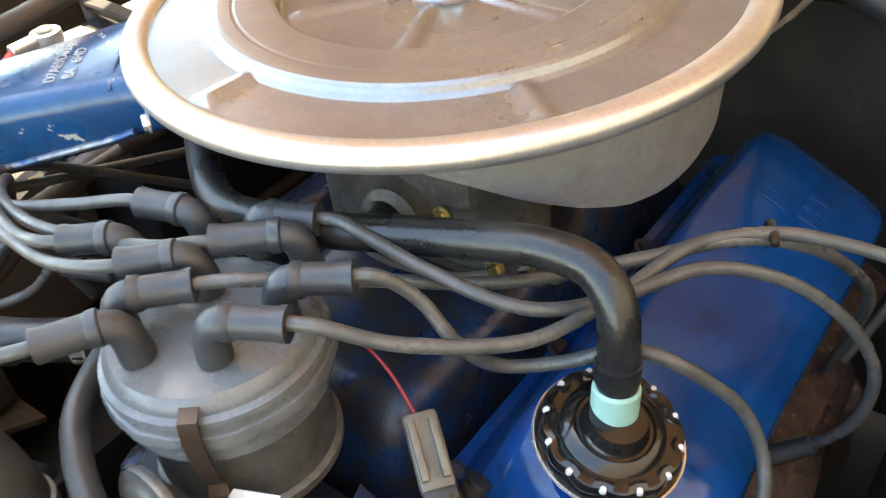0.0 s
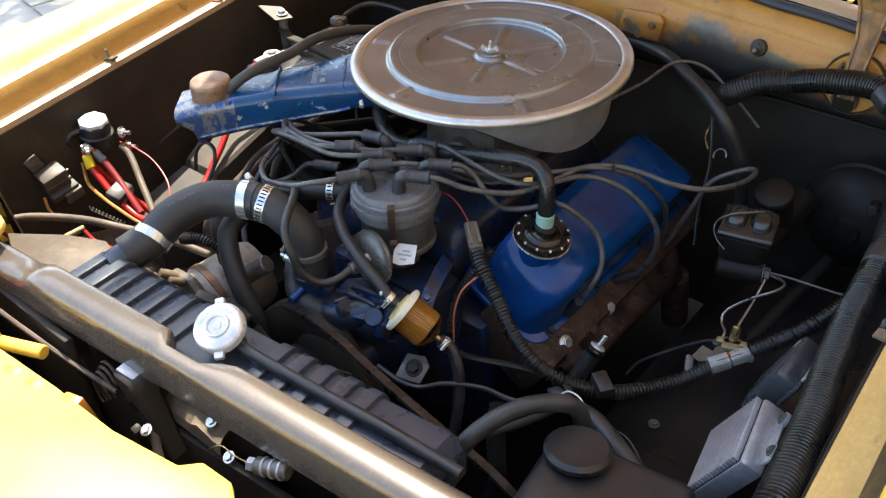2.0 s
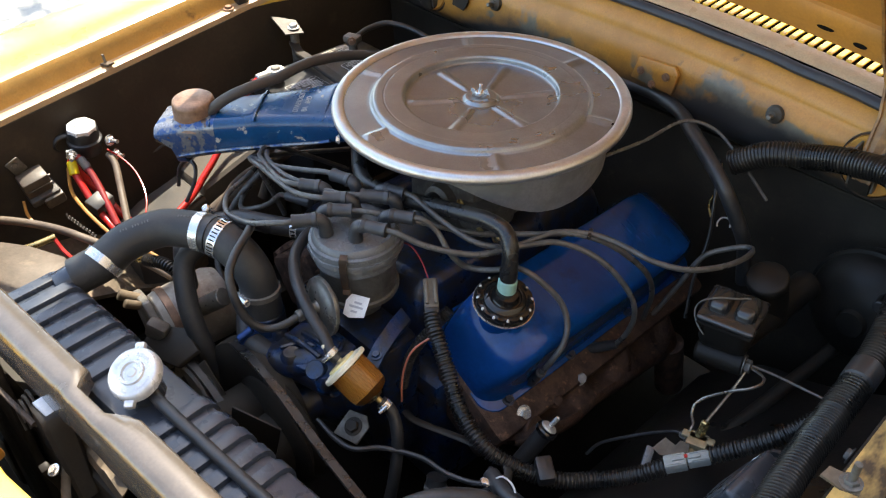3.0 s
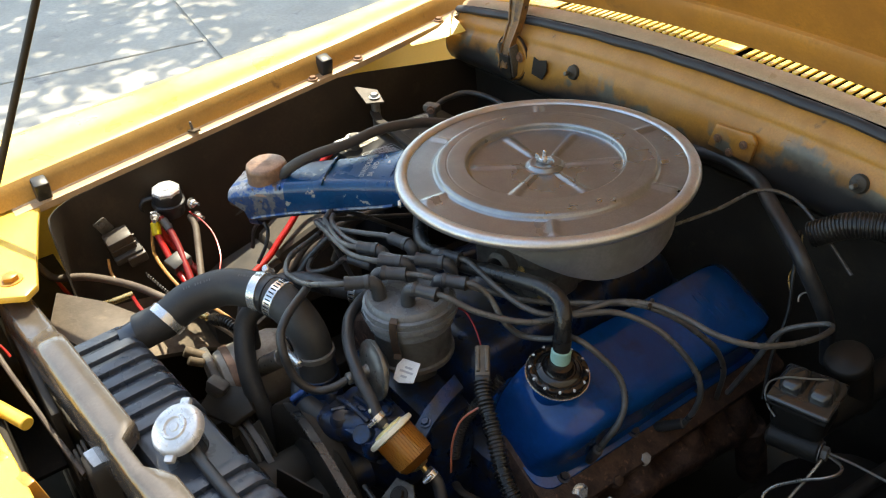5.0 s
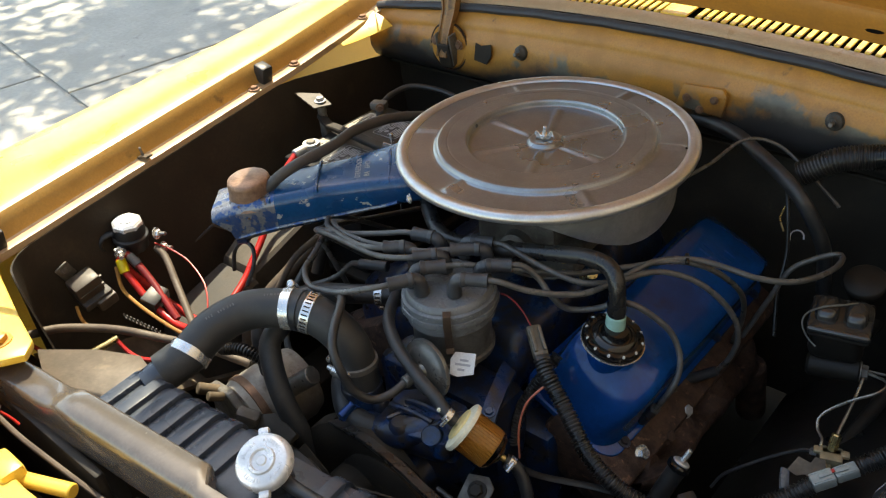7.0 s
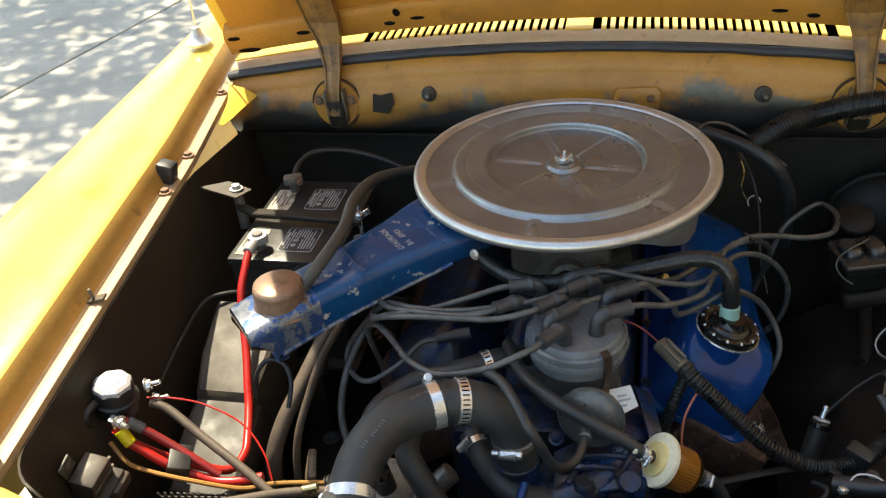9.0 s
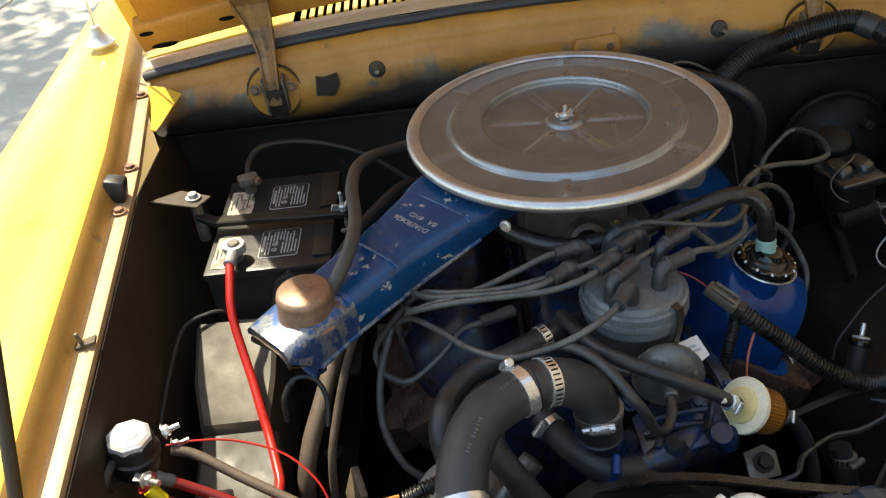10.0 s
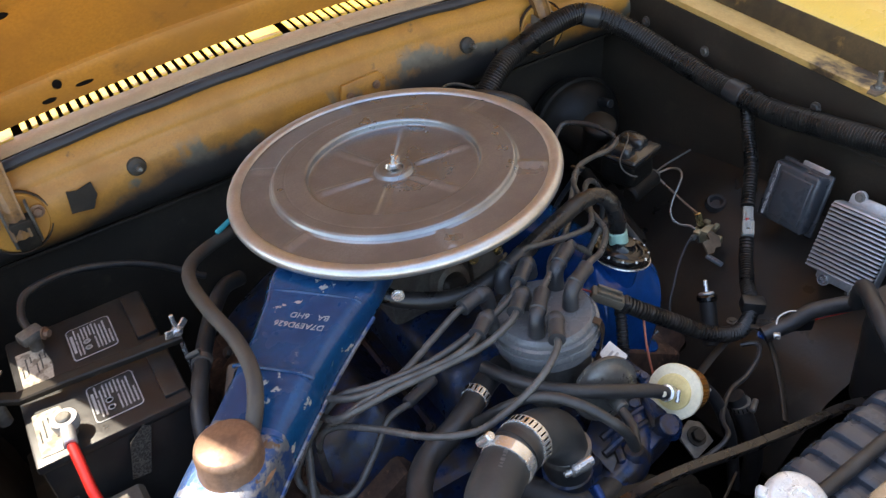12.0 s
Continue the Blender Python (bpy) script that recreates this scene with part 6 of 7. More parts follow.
tank_w = thing("washer_reservoir", "black plastic fluid reservoir in front of the battery", "reservoir")
part("tank", loft([[Vector(p) for p in ((x0, y, z), (x0 + 0.006, y, z + 0.006), (x1 - 0.006, y, z + 0.006), (x1, y, z), (x1, y, 0.54), (x0, y, 0.54))] for x0, x1, y, z in ((-0.572, -0.450, -0.100, 0.715), (-0.570, -0.448, -0.106, 0.722), (-0.562, -0.446, -0.20, 0.694), (-0.548, -0.452, -0.262, 0.669), (-0.547, -0.453, -0.268, 0.655))]), DUSTY_PLASTIC, tank_w)
part("step", loft([[Vector(p) for p in ((x0, y, z), (x0 + 0.006, y, z + 0.006), (x1 - 0.006, y, z + 0.006), (x1, y, z), (x1, y, 0.5), (x0, y, 0.5))] for x0, x1, y, z in ((-0.550, -0.440, -0.269, 0.655), (-0.549, -0.440, -0.273, 0.658), (-0.545, -0.432, -0.36, 0.640), (-0.530, -0.428, -0.42, 0.622), (-0.53, -0.43, -0.425, 0.61))]), OLD_RUBBER, tank_w, "darker lower step of the reservoir")
part("hose", tube([(-0.590, -0.30, 0.70), (-0.588, -0.20, 0.725), (-0.580, -0.125, 0.740), (-0.545, -0.098, 0.742), (-0.52, -0.09, 0.735)], 0.003, 8, 0.006), RUBBER, tank_w)
sol = thing("starter_solenoid", "black and bright metal starter solenoid on the inner fender", "solenoid")
part("can", lathe([(0, 0), (0.024, 0), (0.0262, 0.003), (0.0262, 0.045), (0.024, 0.048), (0, 0.048)], axis_matrix((-0.565, -0.413, 0.770), (0.12, 0.0, 1)), 28), PLASTIC, sol)
part("cap", lathe([(0, 0.006), (0.012, 0.006), (0.0125, 0.0045), (0.021, 0.0045), (0.0255, 0.001), (0.026, -0.006), (0.0, -0.006)], axis_matrix((-0.5595, -0.413, 0.822), (0.12, 0, 1)), 8), CAP_METAL, sol, "bright metal cap", smooth=False)
part("body_ring", lathe([(0.026, 0), (0.030, 0.002), (0.030, 0.008), (0.026, 0.010)], axis_matrix((-0.562, -0.413, 0.790), (0.12, 0, 1)), 24), PLASTIC, sol)
part("foot", tube([(-0.585, -0.452, 0.775), (-0.582, -0.462, 0.790), (-0.580, -0.452, 0.805), (-0.576, -0.435, 0.806)], 0.006, 10, 0.006, flat=0.5), PLASTIC, sol)
part("bracket", box((-0.586, -0.413, 0.79), (0.006, 0.075, 0.030), 0.004, (0, 5, 0)), BLACK, sol)
for p in ((-0.542, -0.447, 0.785), (-0.537, -0.380, 0.79), (-0.533, -0.378, 0.762)):
    part("post", hex_bolt(p, (0.8, -0.4 if p[1] < -0.42 else 0.3, 0.1), 0.007, 0.008, stud=0.012), CHROME, sol)
relay = thing("relay", "dusty grey plug-in relay on the inner fender", "relay")
part("case", box((-0.549, -0.518, 0.760), (0.034, 0.046, 0.036), 0.004, (10, 14, 0)), RELAY, relay)
part("base", box((-0.545, -0.512, 0.738), (0.038, 0.052, 0.014), 0.003, (10, 14, 0)), OLD_RUBBER, relay)
part("tab", box((-0.562, -0.534, 0.792), (0.004, 0.024, 0.034), 0.003, (24, 14, 0)), GREY_IRON, relay)
part("tab_screw", hex_bolt((-0.559, -0.537, 0.798), (1, 0, 0.2), 0.005, 0.004), GREY_IRON, relay)
part("plug", box((-0.535, -0.500, 0.728), (0.026, 0.034, 0.022), 0.003, (10, 14, 0)), RELAY, relay)
for dz in (-0.008, 0.006):
    part("case_rib", box((-0.5325, -0.516, 0.764 + dz), (0.004, 0.044, 0.0022), 0.0006, (10, 14, 0)), RELAY, relay)

strap = thing("torn_strap", "torn grey woven strap hanging at the battery front", "strap")
for outline, at in (([(-0.020, -0.030), (0.002, -0.034), (0.026, 0.024), (0.018, 0.030), (-0.004, 0.016)], (-0.437, -0.094, 0.765)), ([(-0.034, -0.012), (0.020, -0.016), (0.034, 0.004), (0.010, 0.014), (-0.032, 0.012)], (-0.512, -0.096, 0.706))):
    part("cloth", prism(outline, 0, 0.0014, axis_matrix(at, (0.1, -1, 0.25))), WEAVE, strap)

# ---- driver's side ----
boost = thing("brake_booster", "round black brake booster on the firewall", "brake booster")
BM = axis_matrix((0.545, 0.365, 0.665), (-0.05, -1, 0.05)) @ Matrix.Diagonal((0.92, 0.92, 1, 1))
part("rear_shell", lathe([(0, 0), (0.08, 0), (0.095, 0.012), (0.103, 0.030), (0.104, 0.046), (0, 0.046)], BM, 48), BOOSTER, boost)
part("front_shell", lathe([(0.0, 0.112), (0.022, 0.112), (0.026, 0.104), (0.052, 0.102), (0.060, 0.096), (0.074, 0.092), (0.084, 0.080), (0.096, 0.070), (0.102, 0.056), (0.102, 0.046), (0, 0.046)], BM, 48), BOOSTER, boost)
part("clamp_band", lathe([(0.104, 0.042), (0.108, 0.044), (0.108, 0.052), (0.104, 0.054)], BM, 48), BOOSTER, boost)
part("check_valve", cyl(BM @ Vector((0.03, 0.062, 0.09)), BM @ Vector((0.035, 0.066, 0.122)), 0.009, 14), PLASTIC, boost)
mc = thing("master_cylinder", "black brake master cylinder with a domed lid and wire bail", "master cylinder")
MC = pose(0.449, 0.050, 0, 0, 0, 14)
part("reservoir", at_m(box((0, 0.004, 0.738), (0.072, 0.074, 0.056), 0.016, (0, 0, 0), 4, taper=0.94), MC), BOOSTER, mc)
lid = part("lid", at_m(box((0, 0, 0.7665), (0.080, 0.080, 0.010), 0.0045, (0, 0, 0), 3), MC), SHEEN_BLACK, mc, "dusty black pressed lid")
part("lip", at_m(box((0, -0.001, 0.7590), (0.076, 0.076, 0.005), 0.002), MC), BOOSTER, lid)
for sx in (-1, 1):
    part("dome", at_m(loft([[Vector((sx * 0.0185 + k * x, 0.004 + k * 1.75 * y, z)) for x, y in rounded(0.031, 0.029, 0.009, 4)] for k, z in ((1.0, 0.770), (0.97, 0.776), (0.88, 0.7815), (0.70, 0.7845), (0.40, 0.7858), (0.02, 0.7862))]), MC), SHEEN_BLACK, lid, angle=80)
part("bore", cyl((0.466, 0.25, 0.712), (0.452, 0.052, 0.703), 0.023, 24, 0.006), BOOSTER, mc)
part("front_barrel", cyl((0.424, 0.018, 0.699), (0.492, 0.035, 0.703), 0.0165, 24, 0.004), BOOSTER, mc)
part("collar", lathe([(0.030, 0.0), (0.037, 0.002), (0.039, 0.010), (0.037, 0.016), (0.034, 0.018), (0.0, 0.022)], axis_matrix((0.452, 0.132, 0.770), (-0.05, -0.35, 1)) @ Matrix.Diagonal((0.78, 0.78, 0.9, 1)), 36), BOOSTER, mc, "round dusty black cap behind the reservoir")
part("pedestal", cyl((0.459, 0.16, 0.69), (0.454, 0.137, 0.772), 0.025, 28, 0.004), BOOSTER, mc)
part("end_plug", hex_bolt((0.490, 0.0345, 0.703), (0.97, 0.24, 0.05), 0.010, 0.010), GREY_IRON, mc)
part("bail", tube([(0.474, 0.085, 0.764), (0.463, 0.070, 0.784), (0.448, 0.050, 0.7885), (0.428, 0.034, 0.787), (0.411, 0.026, 0.774), (0.409, 0.019, 0.760), (0.420, 0.013, 0.746), (0.434, 0.010, 0.738)], 0.0013, 8, 0.005), GREY_IRON, mc)
lines = thing("brake_lines", "bent bright steel brake lines down to a tan brass valve", "brake lines")
part("front_line", tube([(0.496, 0.036, 0.703), (0.510, 0.034, 0.705), (0.524, 0.027, 0.709), (0.529, 0.012, 0.711), (0.521, -0.003, 0.707), (0.503, -0.013, 0.696), (0.486, -0.020, 0.681), (0.474, -0.029, 0.670), (0.469, -0.040, 0.662), (0.474, -0.053, 0.655), (0.484, -0.064, 0.655), (0.487, -0.078, 0.650), (0.487, -0.086, 0.630)], 0.0021, 8, 0.005), LINE_STEEL, lines)
part("rear_line", tube([(0.497, 0.030, 0.700), (0.499, 0.002, 0.690), (0.500, -0.030, 0.680), (0.501, -0.064, 0.672)], 0.0021, 8, 0.005), LINE_STEEL, lines)
part("side_line", tube([(0.500, 0.038, 0.706), (0.53, 0.048, 0.703), (0.56, 0.055, 0.70), (0.60, 0.06, 0.70)], 0.0018, 8, 0.005), GREY_IRON, lines)
VM = pose(0.503, -0.080, 0.640, 0, 0, 18)
valve = part("valve", at_m(box((0, 0, 0), (0.028, 0.026, 0.026), 0.003), VM), DULL_BRASS, lines, "pale tan brass distribution block")
part("flange", at_m(box((0, 0.004, 0.010), (0.044, 0.012, 0.006), 0.002), VM), DULL_BRASS, valve)
part("stem", at_m(box((-0.004, -0.022, -0.002), (0.012, 0.024, 0.014), 0.003), VM), DULL_BRASS, valve)
part("plug", at_m(box((0.024, -0.008, -0.002), (0.020, 0.010, 0.010), 0.003), VM), DULL_BRASS, valve)
part("nut", cyl((0.501, -0.074, 0.650), (0.501, -0.064, 0.673), 0.0065, 6), BRASS, lines)
part("black_line", tube([(0.486, -0.078, 0.640), (0.470, -0.079, 0.638), (0.44, -0.092, 0.62), (0.41, -0.112, 0.60), (0.385, -0.13, 0.58), (0.375, -0.145, 0.56)], 0.0024, 8, 0.006), RUBBER, lines, "thin black line to the valve")
part("fitting", cyl((0.476, -0.079, 0.639), (0.489, -0.078, 0.641), 0.0055, 6), GREY_IRON, lines)
scp = thing("protector_module", "black plastic module with white lettering on the inner fender", "module")
PM = pose(0.602, -0.168, 0.714, -5, -68, 4)
part("case", at_m(box((0, 0, 0), (0.096, 0.090, 0.030), 0.006, seg=3), PM), MODULE_PLASTIC, scp)
part("raised_face", at_m(box((0, -0.006, 0.0145), (0.074, 0.062, 0.006), 0.003, seg=3), PM), MODULE_PLASTIC, scp)
part("base", at_m(box((0, 0, -0.014), (0.106, 0.098, 0.006), 0.004), PM), MODULE_PLASTIC, scp)
part("ear", at_m(box((0.053, -0.012, -0.014), (0.012, 0.050, 0.004), 0.002), PM), ALU, scp, "bright mounting ear")
lettering("SHORT CIRCUIT PROTECTOR", PM @ pose(0, 0.0330, 0.0156, 0, 0, 180), 0.0064, WHITE, "lettering", scp)
mod = thing("ignition_module", "finned cast aluminium ignition module", "ignition module")
MM = pose(0.604, -0.290, 0.684, 6, -64, 4)
part("case", at_m(box((0, 0, 0), (0.112, 0.108, 0.030), 0.005), MM), ALU, mod)
part("fin_bed", at_m(box((0, 0, 0.0150), (0.104, 0.102, 0.0012), 0.0003), MM), BLACK, mod)
for k in range(16):
    part("fin", at_m(box((-0.0500 + 0.0066 * k, 0, 0.0180), (0.0028, 0.102, 0.011), 0.0008), MM), ALU, mod)
for sx in (-1, 1):
    part("ear", at_m(box((sx * 0.063, 0, -0.010), (0.018, 0.080, 0.005), 0.003), MM), ALU, mod)
    for sy in (-1, 1):
        part("lobe", at_m(lathe([(0, -0.0125), (0.0100, -0.0125), (0.0105, -0.0100), (0.0100, -0.0072), (0, -0.0070)], Matrix.Translation((sx * 0.070, sy * 0.026, 0)), 16), MM), ALU, mod)
        part("screw", at_m(hex_bolt((sx * 0.070, sy * 0.026, -0.0072), (0, 0, 1), 0.0055, 0.004), MM), GREY_IRON if sx > 0 else CHROME, mod)
lm = thing("wiring_loom", "black corrugated loom from the sensor plug to the fender", "wiring loom", "wiring looms")
LP = axis_matrix((0.163, -0.2515, 0.792), (0.036, -0.029, -0.021))
part("plug", at_m(box((0, 0, -0.004), (0.020, 0.014, 0.046), 0.003), LP), PLUG_GREY, lm, "brown grimy plug")
for sx in (-1, 1):
    part("plug_clip", at_m(box((sx * 0.006, 0.009, -0.004), (0.0045, 0.005, 0.034), 0.001), LP), PLUG_GREY, lm)
part("collar", at_m(box((0, 0, 0.022), (0.020, 0.018, 0.010), 0.003), LP), PLASTIC, lm)
part("conduit", tube([(0.178, -0.264, 0.783), (0.190, -0.272, 0.774), (0.205, -0.279, 0.763), (0.238, -0.292, 0.738), (0.281, -0.310, 0.706), (0.328, -0.314, 0.681), (0.368, -0.299, 0.662), (0.416, -0.268, 0.651), (0.45, -0.227, 0.647), (0.484, -0.190, 0.656), (0.508, -0.166, 0.674)], 0.0105, 12, ridge=0.0024, pitch=0.0052), LOOM, lm)
CM = pose(0.527, -0.149, 0.688, 0, 0, 45) @ pose(0, 0, 0, 0, -18, 0)
for k, (w, h) in ((-1, (0.019, 0.016)), (1, (0.016, 0.014))):
    c = part("connector", at_m(box((k * 0.0145, 0, 0), (0.028, w, h), 0.002), CM), CONNECTOR, lm, "pale grey two-part plastic connector")
    part("latch", at_m(box((k * 0.010, 0, h / 2 + 0.001), (0.016, 0.006, 0.003), 0.0008), CM), CONNECTOR, c)
    for sy in (-1, 1):
        part("rib", at_m(box((k * 0.016, sy * w * 0.36, h / 2), (0.022, 0.002, 0.002), 0.0005), CM), CONNECTOR, c)
part("insert", at_m(box((0.0, 0.002, 0.0084), (0.005, 0.005, 0.002), 0.0006), CM), RED, lm, "small red insert")
part("conduit", tube([(0.547, -0.128, 0.700), (0.570, -0.108, 0.716), (0.600, -0.080, 0.740), (0.626, -0.045, 0.770), (0.642, -0.02, 0.812)], 0.0105, 12, ridge=0.0024, pitch=0.0052), LOOM, lm)
part("red_wire", tube([(0.070, -0.225, 0.822), (0.095, -0.226, 0.828), (0.122, -0.231, 0.820), (0.146, -0.239, 0.803)], 0.0012, 8, 0.004), RED_DARK, lm)
bl = thing("wiring_loom", "thick black corrugated loom along the fender and firewall", "wiring loom", "wiring looms")
part("conduit", tube([(0.300, 0.25, 0.850), (0.346, 0.266, 0.880), (0.40, 0.284, 0.892), (0.46, 0.286, 0.908), (0.530, 0.274, 0.918), (0.584, 0.225, 0.890), (0.618, 0.14, 0.852), (0.638, 0.04, 0.825), (0.646, -0.067, 0.814), (0.653, -0.146, 0.820), (0.666, -0.246, 0.826), (0.680, -0.34, 0.832), (0.69, -0.45, 0.835), (0.70, -0.58, 0.82)],
                     0.0185, 18, ridge=0.0022, pitch=0.0050), LOOM, bl)
for p, q in (((0.530, 0.274, 0.918), (0.556, 0.254, 0.908)), ((0.6405, 0.02, 0.8225), (0.643, -0.015, 0.819))):
    part("tape", cyl(p, q, 0.0205, 18, 0.003), RUBBER, bl, "smooth black tape wrap")
cool = thing("coolant_bottle", "black plastic bottle with a round screw cap behind the radiator", "bottle")
part("body", box((0.53, -0.50, 0.66), (0.18, 0.17, 0.17), 0.02, (0, 0, 8), 3), PLASTIC, cool)
part("cap", cyl((0.475, -0.455, 0.743), (0.474, -0.453, 0.758), 0.040, 28, 0.005), PLASTIC, cool)
part("hose", tube([(0.36, -0.56, 0.70), (0.37, -0.53, 0.76), (0.40, -0.47, 0.785), (0.44, -0.42, 0.775), (0.455, -0.405, 0.73)], 0.011, 14, 0.008), RUBBER, cool)


# ---- hoses and wires round the snorkel ----
vs = thing("vacuum_hose", "dusty black hose looping from the vacuum motor", "hose", "vacuum hoses")
part("hose", tube([(-0.325, -0.285, 0.895), (-0.308, -0.265, 0.915), (-0.296, -0.23, 0.926), (-0.294, -0.17, 0.926), (-0.302, -0.10, 0.926), (-0.302, -0.02, 0.912), (-0.288, 0.05, 0.89), (-0.255, 0.10, 0.872), (-0.20, 0.13, 0.865)], 0.0088, 14, 0.006), OLD_RUBBER, vs)
part("teal_tip", cyl((-0.232, 0.118, 0.878), (-0.205, 0.128, 0.884), 0.004, 10), TEAL, vs, "small teal fitting")
dh = thing("heater_hose", "dusty brown heater hose running down beside the reservoir", "hose", "heater hoses")
part("hose", tube([(-0.29, -0.06, 0.79), (-0.325, -0.13, 0.77), (-0.352, -0.20, 0.73), (-0.375, -0.255, 0.69), (-0.394, -0.295, 0.655), (-0.405, -0.328, 0.615), (-0.410, -0.34, 0.55), (-0.41, -0.345, 0.46)], 0.0125, 16, 0.008), TAN_RUBBER, dh)
part("thin_hose", tube([(-0.30, -0.12, 0.78), (-0.328, -0.24, 0.755), (-0.350, -0.285, 0.70), (-0.366, -0.32, 0.64), (-0.372, -0.34, 0.55), (-0.37, -0.35, 0.46)], 0.006, 10, 0.008), TAN_RUBBER, dh, "thin tan line beside it")
dh2 = thing("heater_hose", "black heater hose behind the air cleaner", "hose", "heater hoses")
part("hose", tube([(-0.22, 0.12, 0.79), (-0.25, 0.10, 0.80), (-0.285, 0.05, 0.80), (-0.324, -0.03, 0.80), (-0.356, -0.10, 0.78), (-0.368, -0.15, 0.73), (-0.37, -0.19, 0.66)], 0.0115, 14, 0.008), RUBBER, dh2)
dh3 = thing("heater_hose", "black hose curving from the firewall to the brake booster", "hose", "heater hoses")
part("hose", tube([(-0.05, 0.29, 0.845), (0.02, 0.32, 0.858), (0.09, 0.328, 0.862), (0.165, 0.300, 0.866), (0.225, 0.250, 0.872), (0.285, 0.208, 0.866), (0.322, 0.192, 0.848), (0.342, 0.192, 0.822), (0.357, 0.203, 0.785), (0.365, 0.222, 0.738), (0.368, 0.24, 0.66)], 0.0115, 14, 0.008), RUBBER, dh3)
hose_clamp((-0.01, 0.306, 0.852), (0.8, 0.35, 0.15), 0.0118, 0.010, dh3, GREY_IRON, (0, 0, 1), False)
hose_clamp((-0.324, -0.03, 0.80), (-0.35, -0.75, -0.05), 0.0118, 0.010, dh2, GREY_IRON, (-0.5, 0, 1), False)
thin = thing("vacuum_line", "thin pale vacuum line behind the air cleaner", "vacuum line")
part("line", tube([(0.16, 0.10, 0.86), (0.19, 0.17, 0.875), (0.21, 0.24, 0.89), (0.25, 0.27, 0.88), (0.30, 0.27, 0.85), (0.36, 0.27, 0.80)], 0.0028, 8, 0.008), WIRE_GREY, thin)
throttle = thing("throttle_cable", "dark thin cable hanging by the firewall", "cable")
part("cable", tube([(0.275, 0.26, 0.84), (0.30, 0.22, 0.80), (0.315, 0.20, 0.74), (0.32, 0.17, 0.68), (0.335, 0.14, 0.62)], 0.003, 8, 0.008), LOOM, throttle)
part("frayed_strands", tube([(0.275, 0.268, 0.83), (0.288, 0.25, 0.80), (0.285, 0.235, 0.775), (0.295, 0.23, 0.755)], 0.0016, 6, 0.006), BRASS, throttle)
part("ring", tube([(0.311 + 0.011 * math.cos(k), 0.248 + 0.007 * math.sin(k), 0.739 + 0.009 * math.sin(k)) for k in [0.55 * n for n in range(8)]], 0.0014, 6, 0.003), ALU, throttle)
lower = thing("dipstick_wire", "looped grey wire below the snorkel", "wire")
part("wire", tube([(-0.262, -0.23, 0.80), (-0.285, -0.28, 0.75), (-0.288, -0.32, 0.70), (-0.268, -0.35, 0.66), (-0.245, -0.36, 0.64)], 0.0052, 10, 0.006), WIRE_GREY, lower)
part("end", cyl((-0.247, -0.36, 0.642), (-0.232, -0.366, 0.626), 0.008, 12), BOOT, lower)

# ---- passenger-side wiring ----
wires = thing("solenoid_wiring", "tangle of red, orange and brown wires below the solenoid", "wiring")
part("black_loop", tube([(-0.405, -0.330, 0.735), (-0.402, -0.322, 0.770), (-0.385, -0.312, 0.790), (-0.362, -0.312, 0.786), (-0.350, -0.325, 0.765), (-0.352, -0.345, 0.735)], 0.0034, 8, 0.005), RUBBER, wires, "loose loop of thin black hose")
part("short_red_cable", tube([(-0.545, -0.447, 0.783), (-0.535, -0.455, 0.765), (-0.515, -0.455, 0.745), (-0.48, -0.455, 0.72), (-0.44, -0.452, 0.70), (-0.405, -0.45, 0.695), (-0.36, -0.44, 0.70)], 0.0062, 12, 0.006), RED, wires)
part("dark_red_cable", tube([(-0.540, -0.440, 0.782), (-0.522, -0.435, 0.765), (-0.49, -0.435, 0.742), (-0.455, -0.44, 0.722), (-0.42, -0.445, 0.70)], 0.0062, 12, 0.006), RED_DARK, wires)
part("yellow_sleeve", cyl((-0.541, -0.452, 0.776), (-0.527, -0.457, 0.757), 0.0085, 12), BRIGHT_YELLOW, wires, "yellow crimp sleeve")
part("grey_sleeve", cyl((-0.536, -0.438, 0.779), (-0.520, -0.434, 0.763), 0.0078, 12), CAP_GREY, wires)
part("lug", box((-0.548, -0.446, 0.788), (0.014, 0.012, 0.003), 0.001, (0, 20, 0)), ALU, wires)
part("fuse_holder", box((-0.472, -0.447, 0.722), (0.030, 0.040, 0.024), 0.003, (10, 20, 20)), PLASTIC, wires, "black fuse holder")
part("orange_wire", tube([(-0.56, -0.455, 0.755), (-0.535, -0.468, 0.735), (-0.502, -0.475, 0.73), (-0.446, -0.475, 0.72), (-0.382, -0.463, 0.70), (-0.345, -0.441, 0.69), (-0.27, -0.42, 0.68)], 0.0032, 8, 0.006), ORANGE, wires)
part("thin_red_wire", tube([(-0.536, -0.388, 0.775), (-0.50, -0.380, 0.770), (-0.455, -0.378, 0.76), (-0.40, -0.392, 0.745), (-0.362, -0.42, 0.725), (-0.345, -0.445, 0.70)], 0.0014, 6, 0.006), RED, wires)
part("brown_cable", tube([(-0.531, -0.390, 0.768), (-0.505, -0.392, 0.760), (-0.449, -0.414, 0.735), (-0.385, -0.44, 0.71), (-0.34, -0.46, 0.69)], 0.0062, 12, 0.006), TAN_RUBBER, wires)
part("grey_conduit", tube([(-0.60, -0.655, 0.745), (-0.54, -0.64, 0.742), (-0.505, -0.592, 0.74), (-0.437, -0.541, 0.735), (-0.37, -0.505, 0.725), (-0.31, -0.47, 0.71), (-0.24, -0.44, 0.69)], 0.0068, 12, 0.006), TAN_RUBBER, wires, "dusty grey conduit")
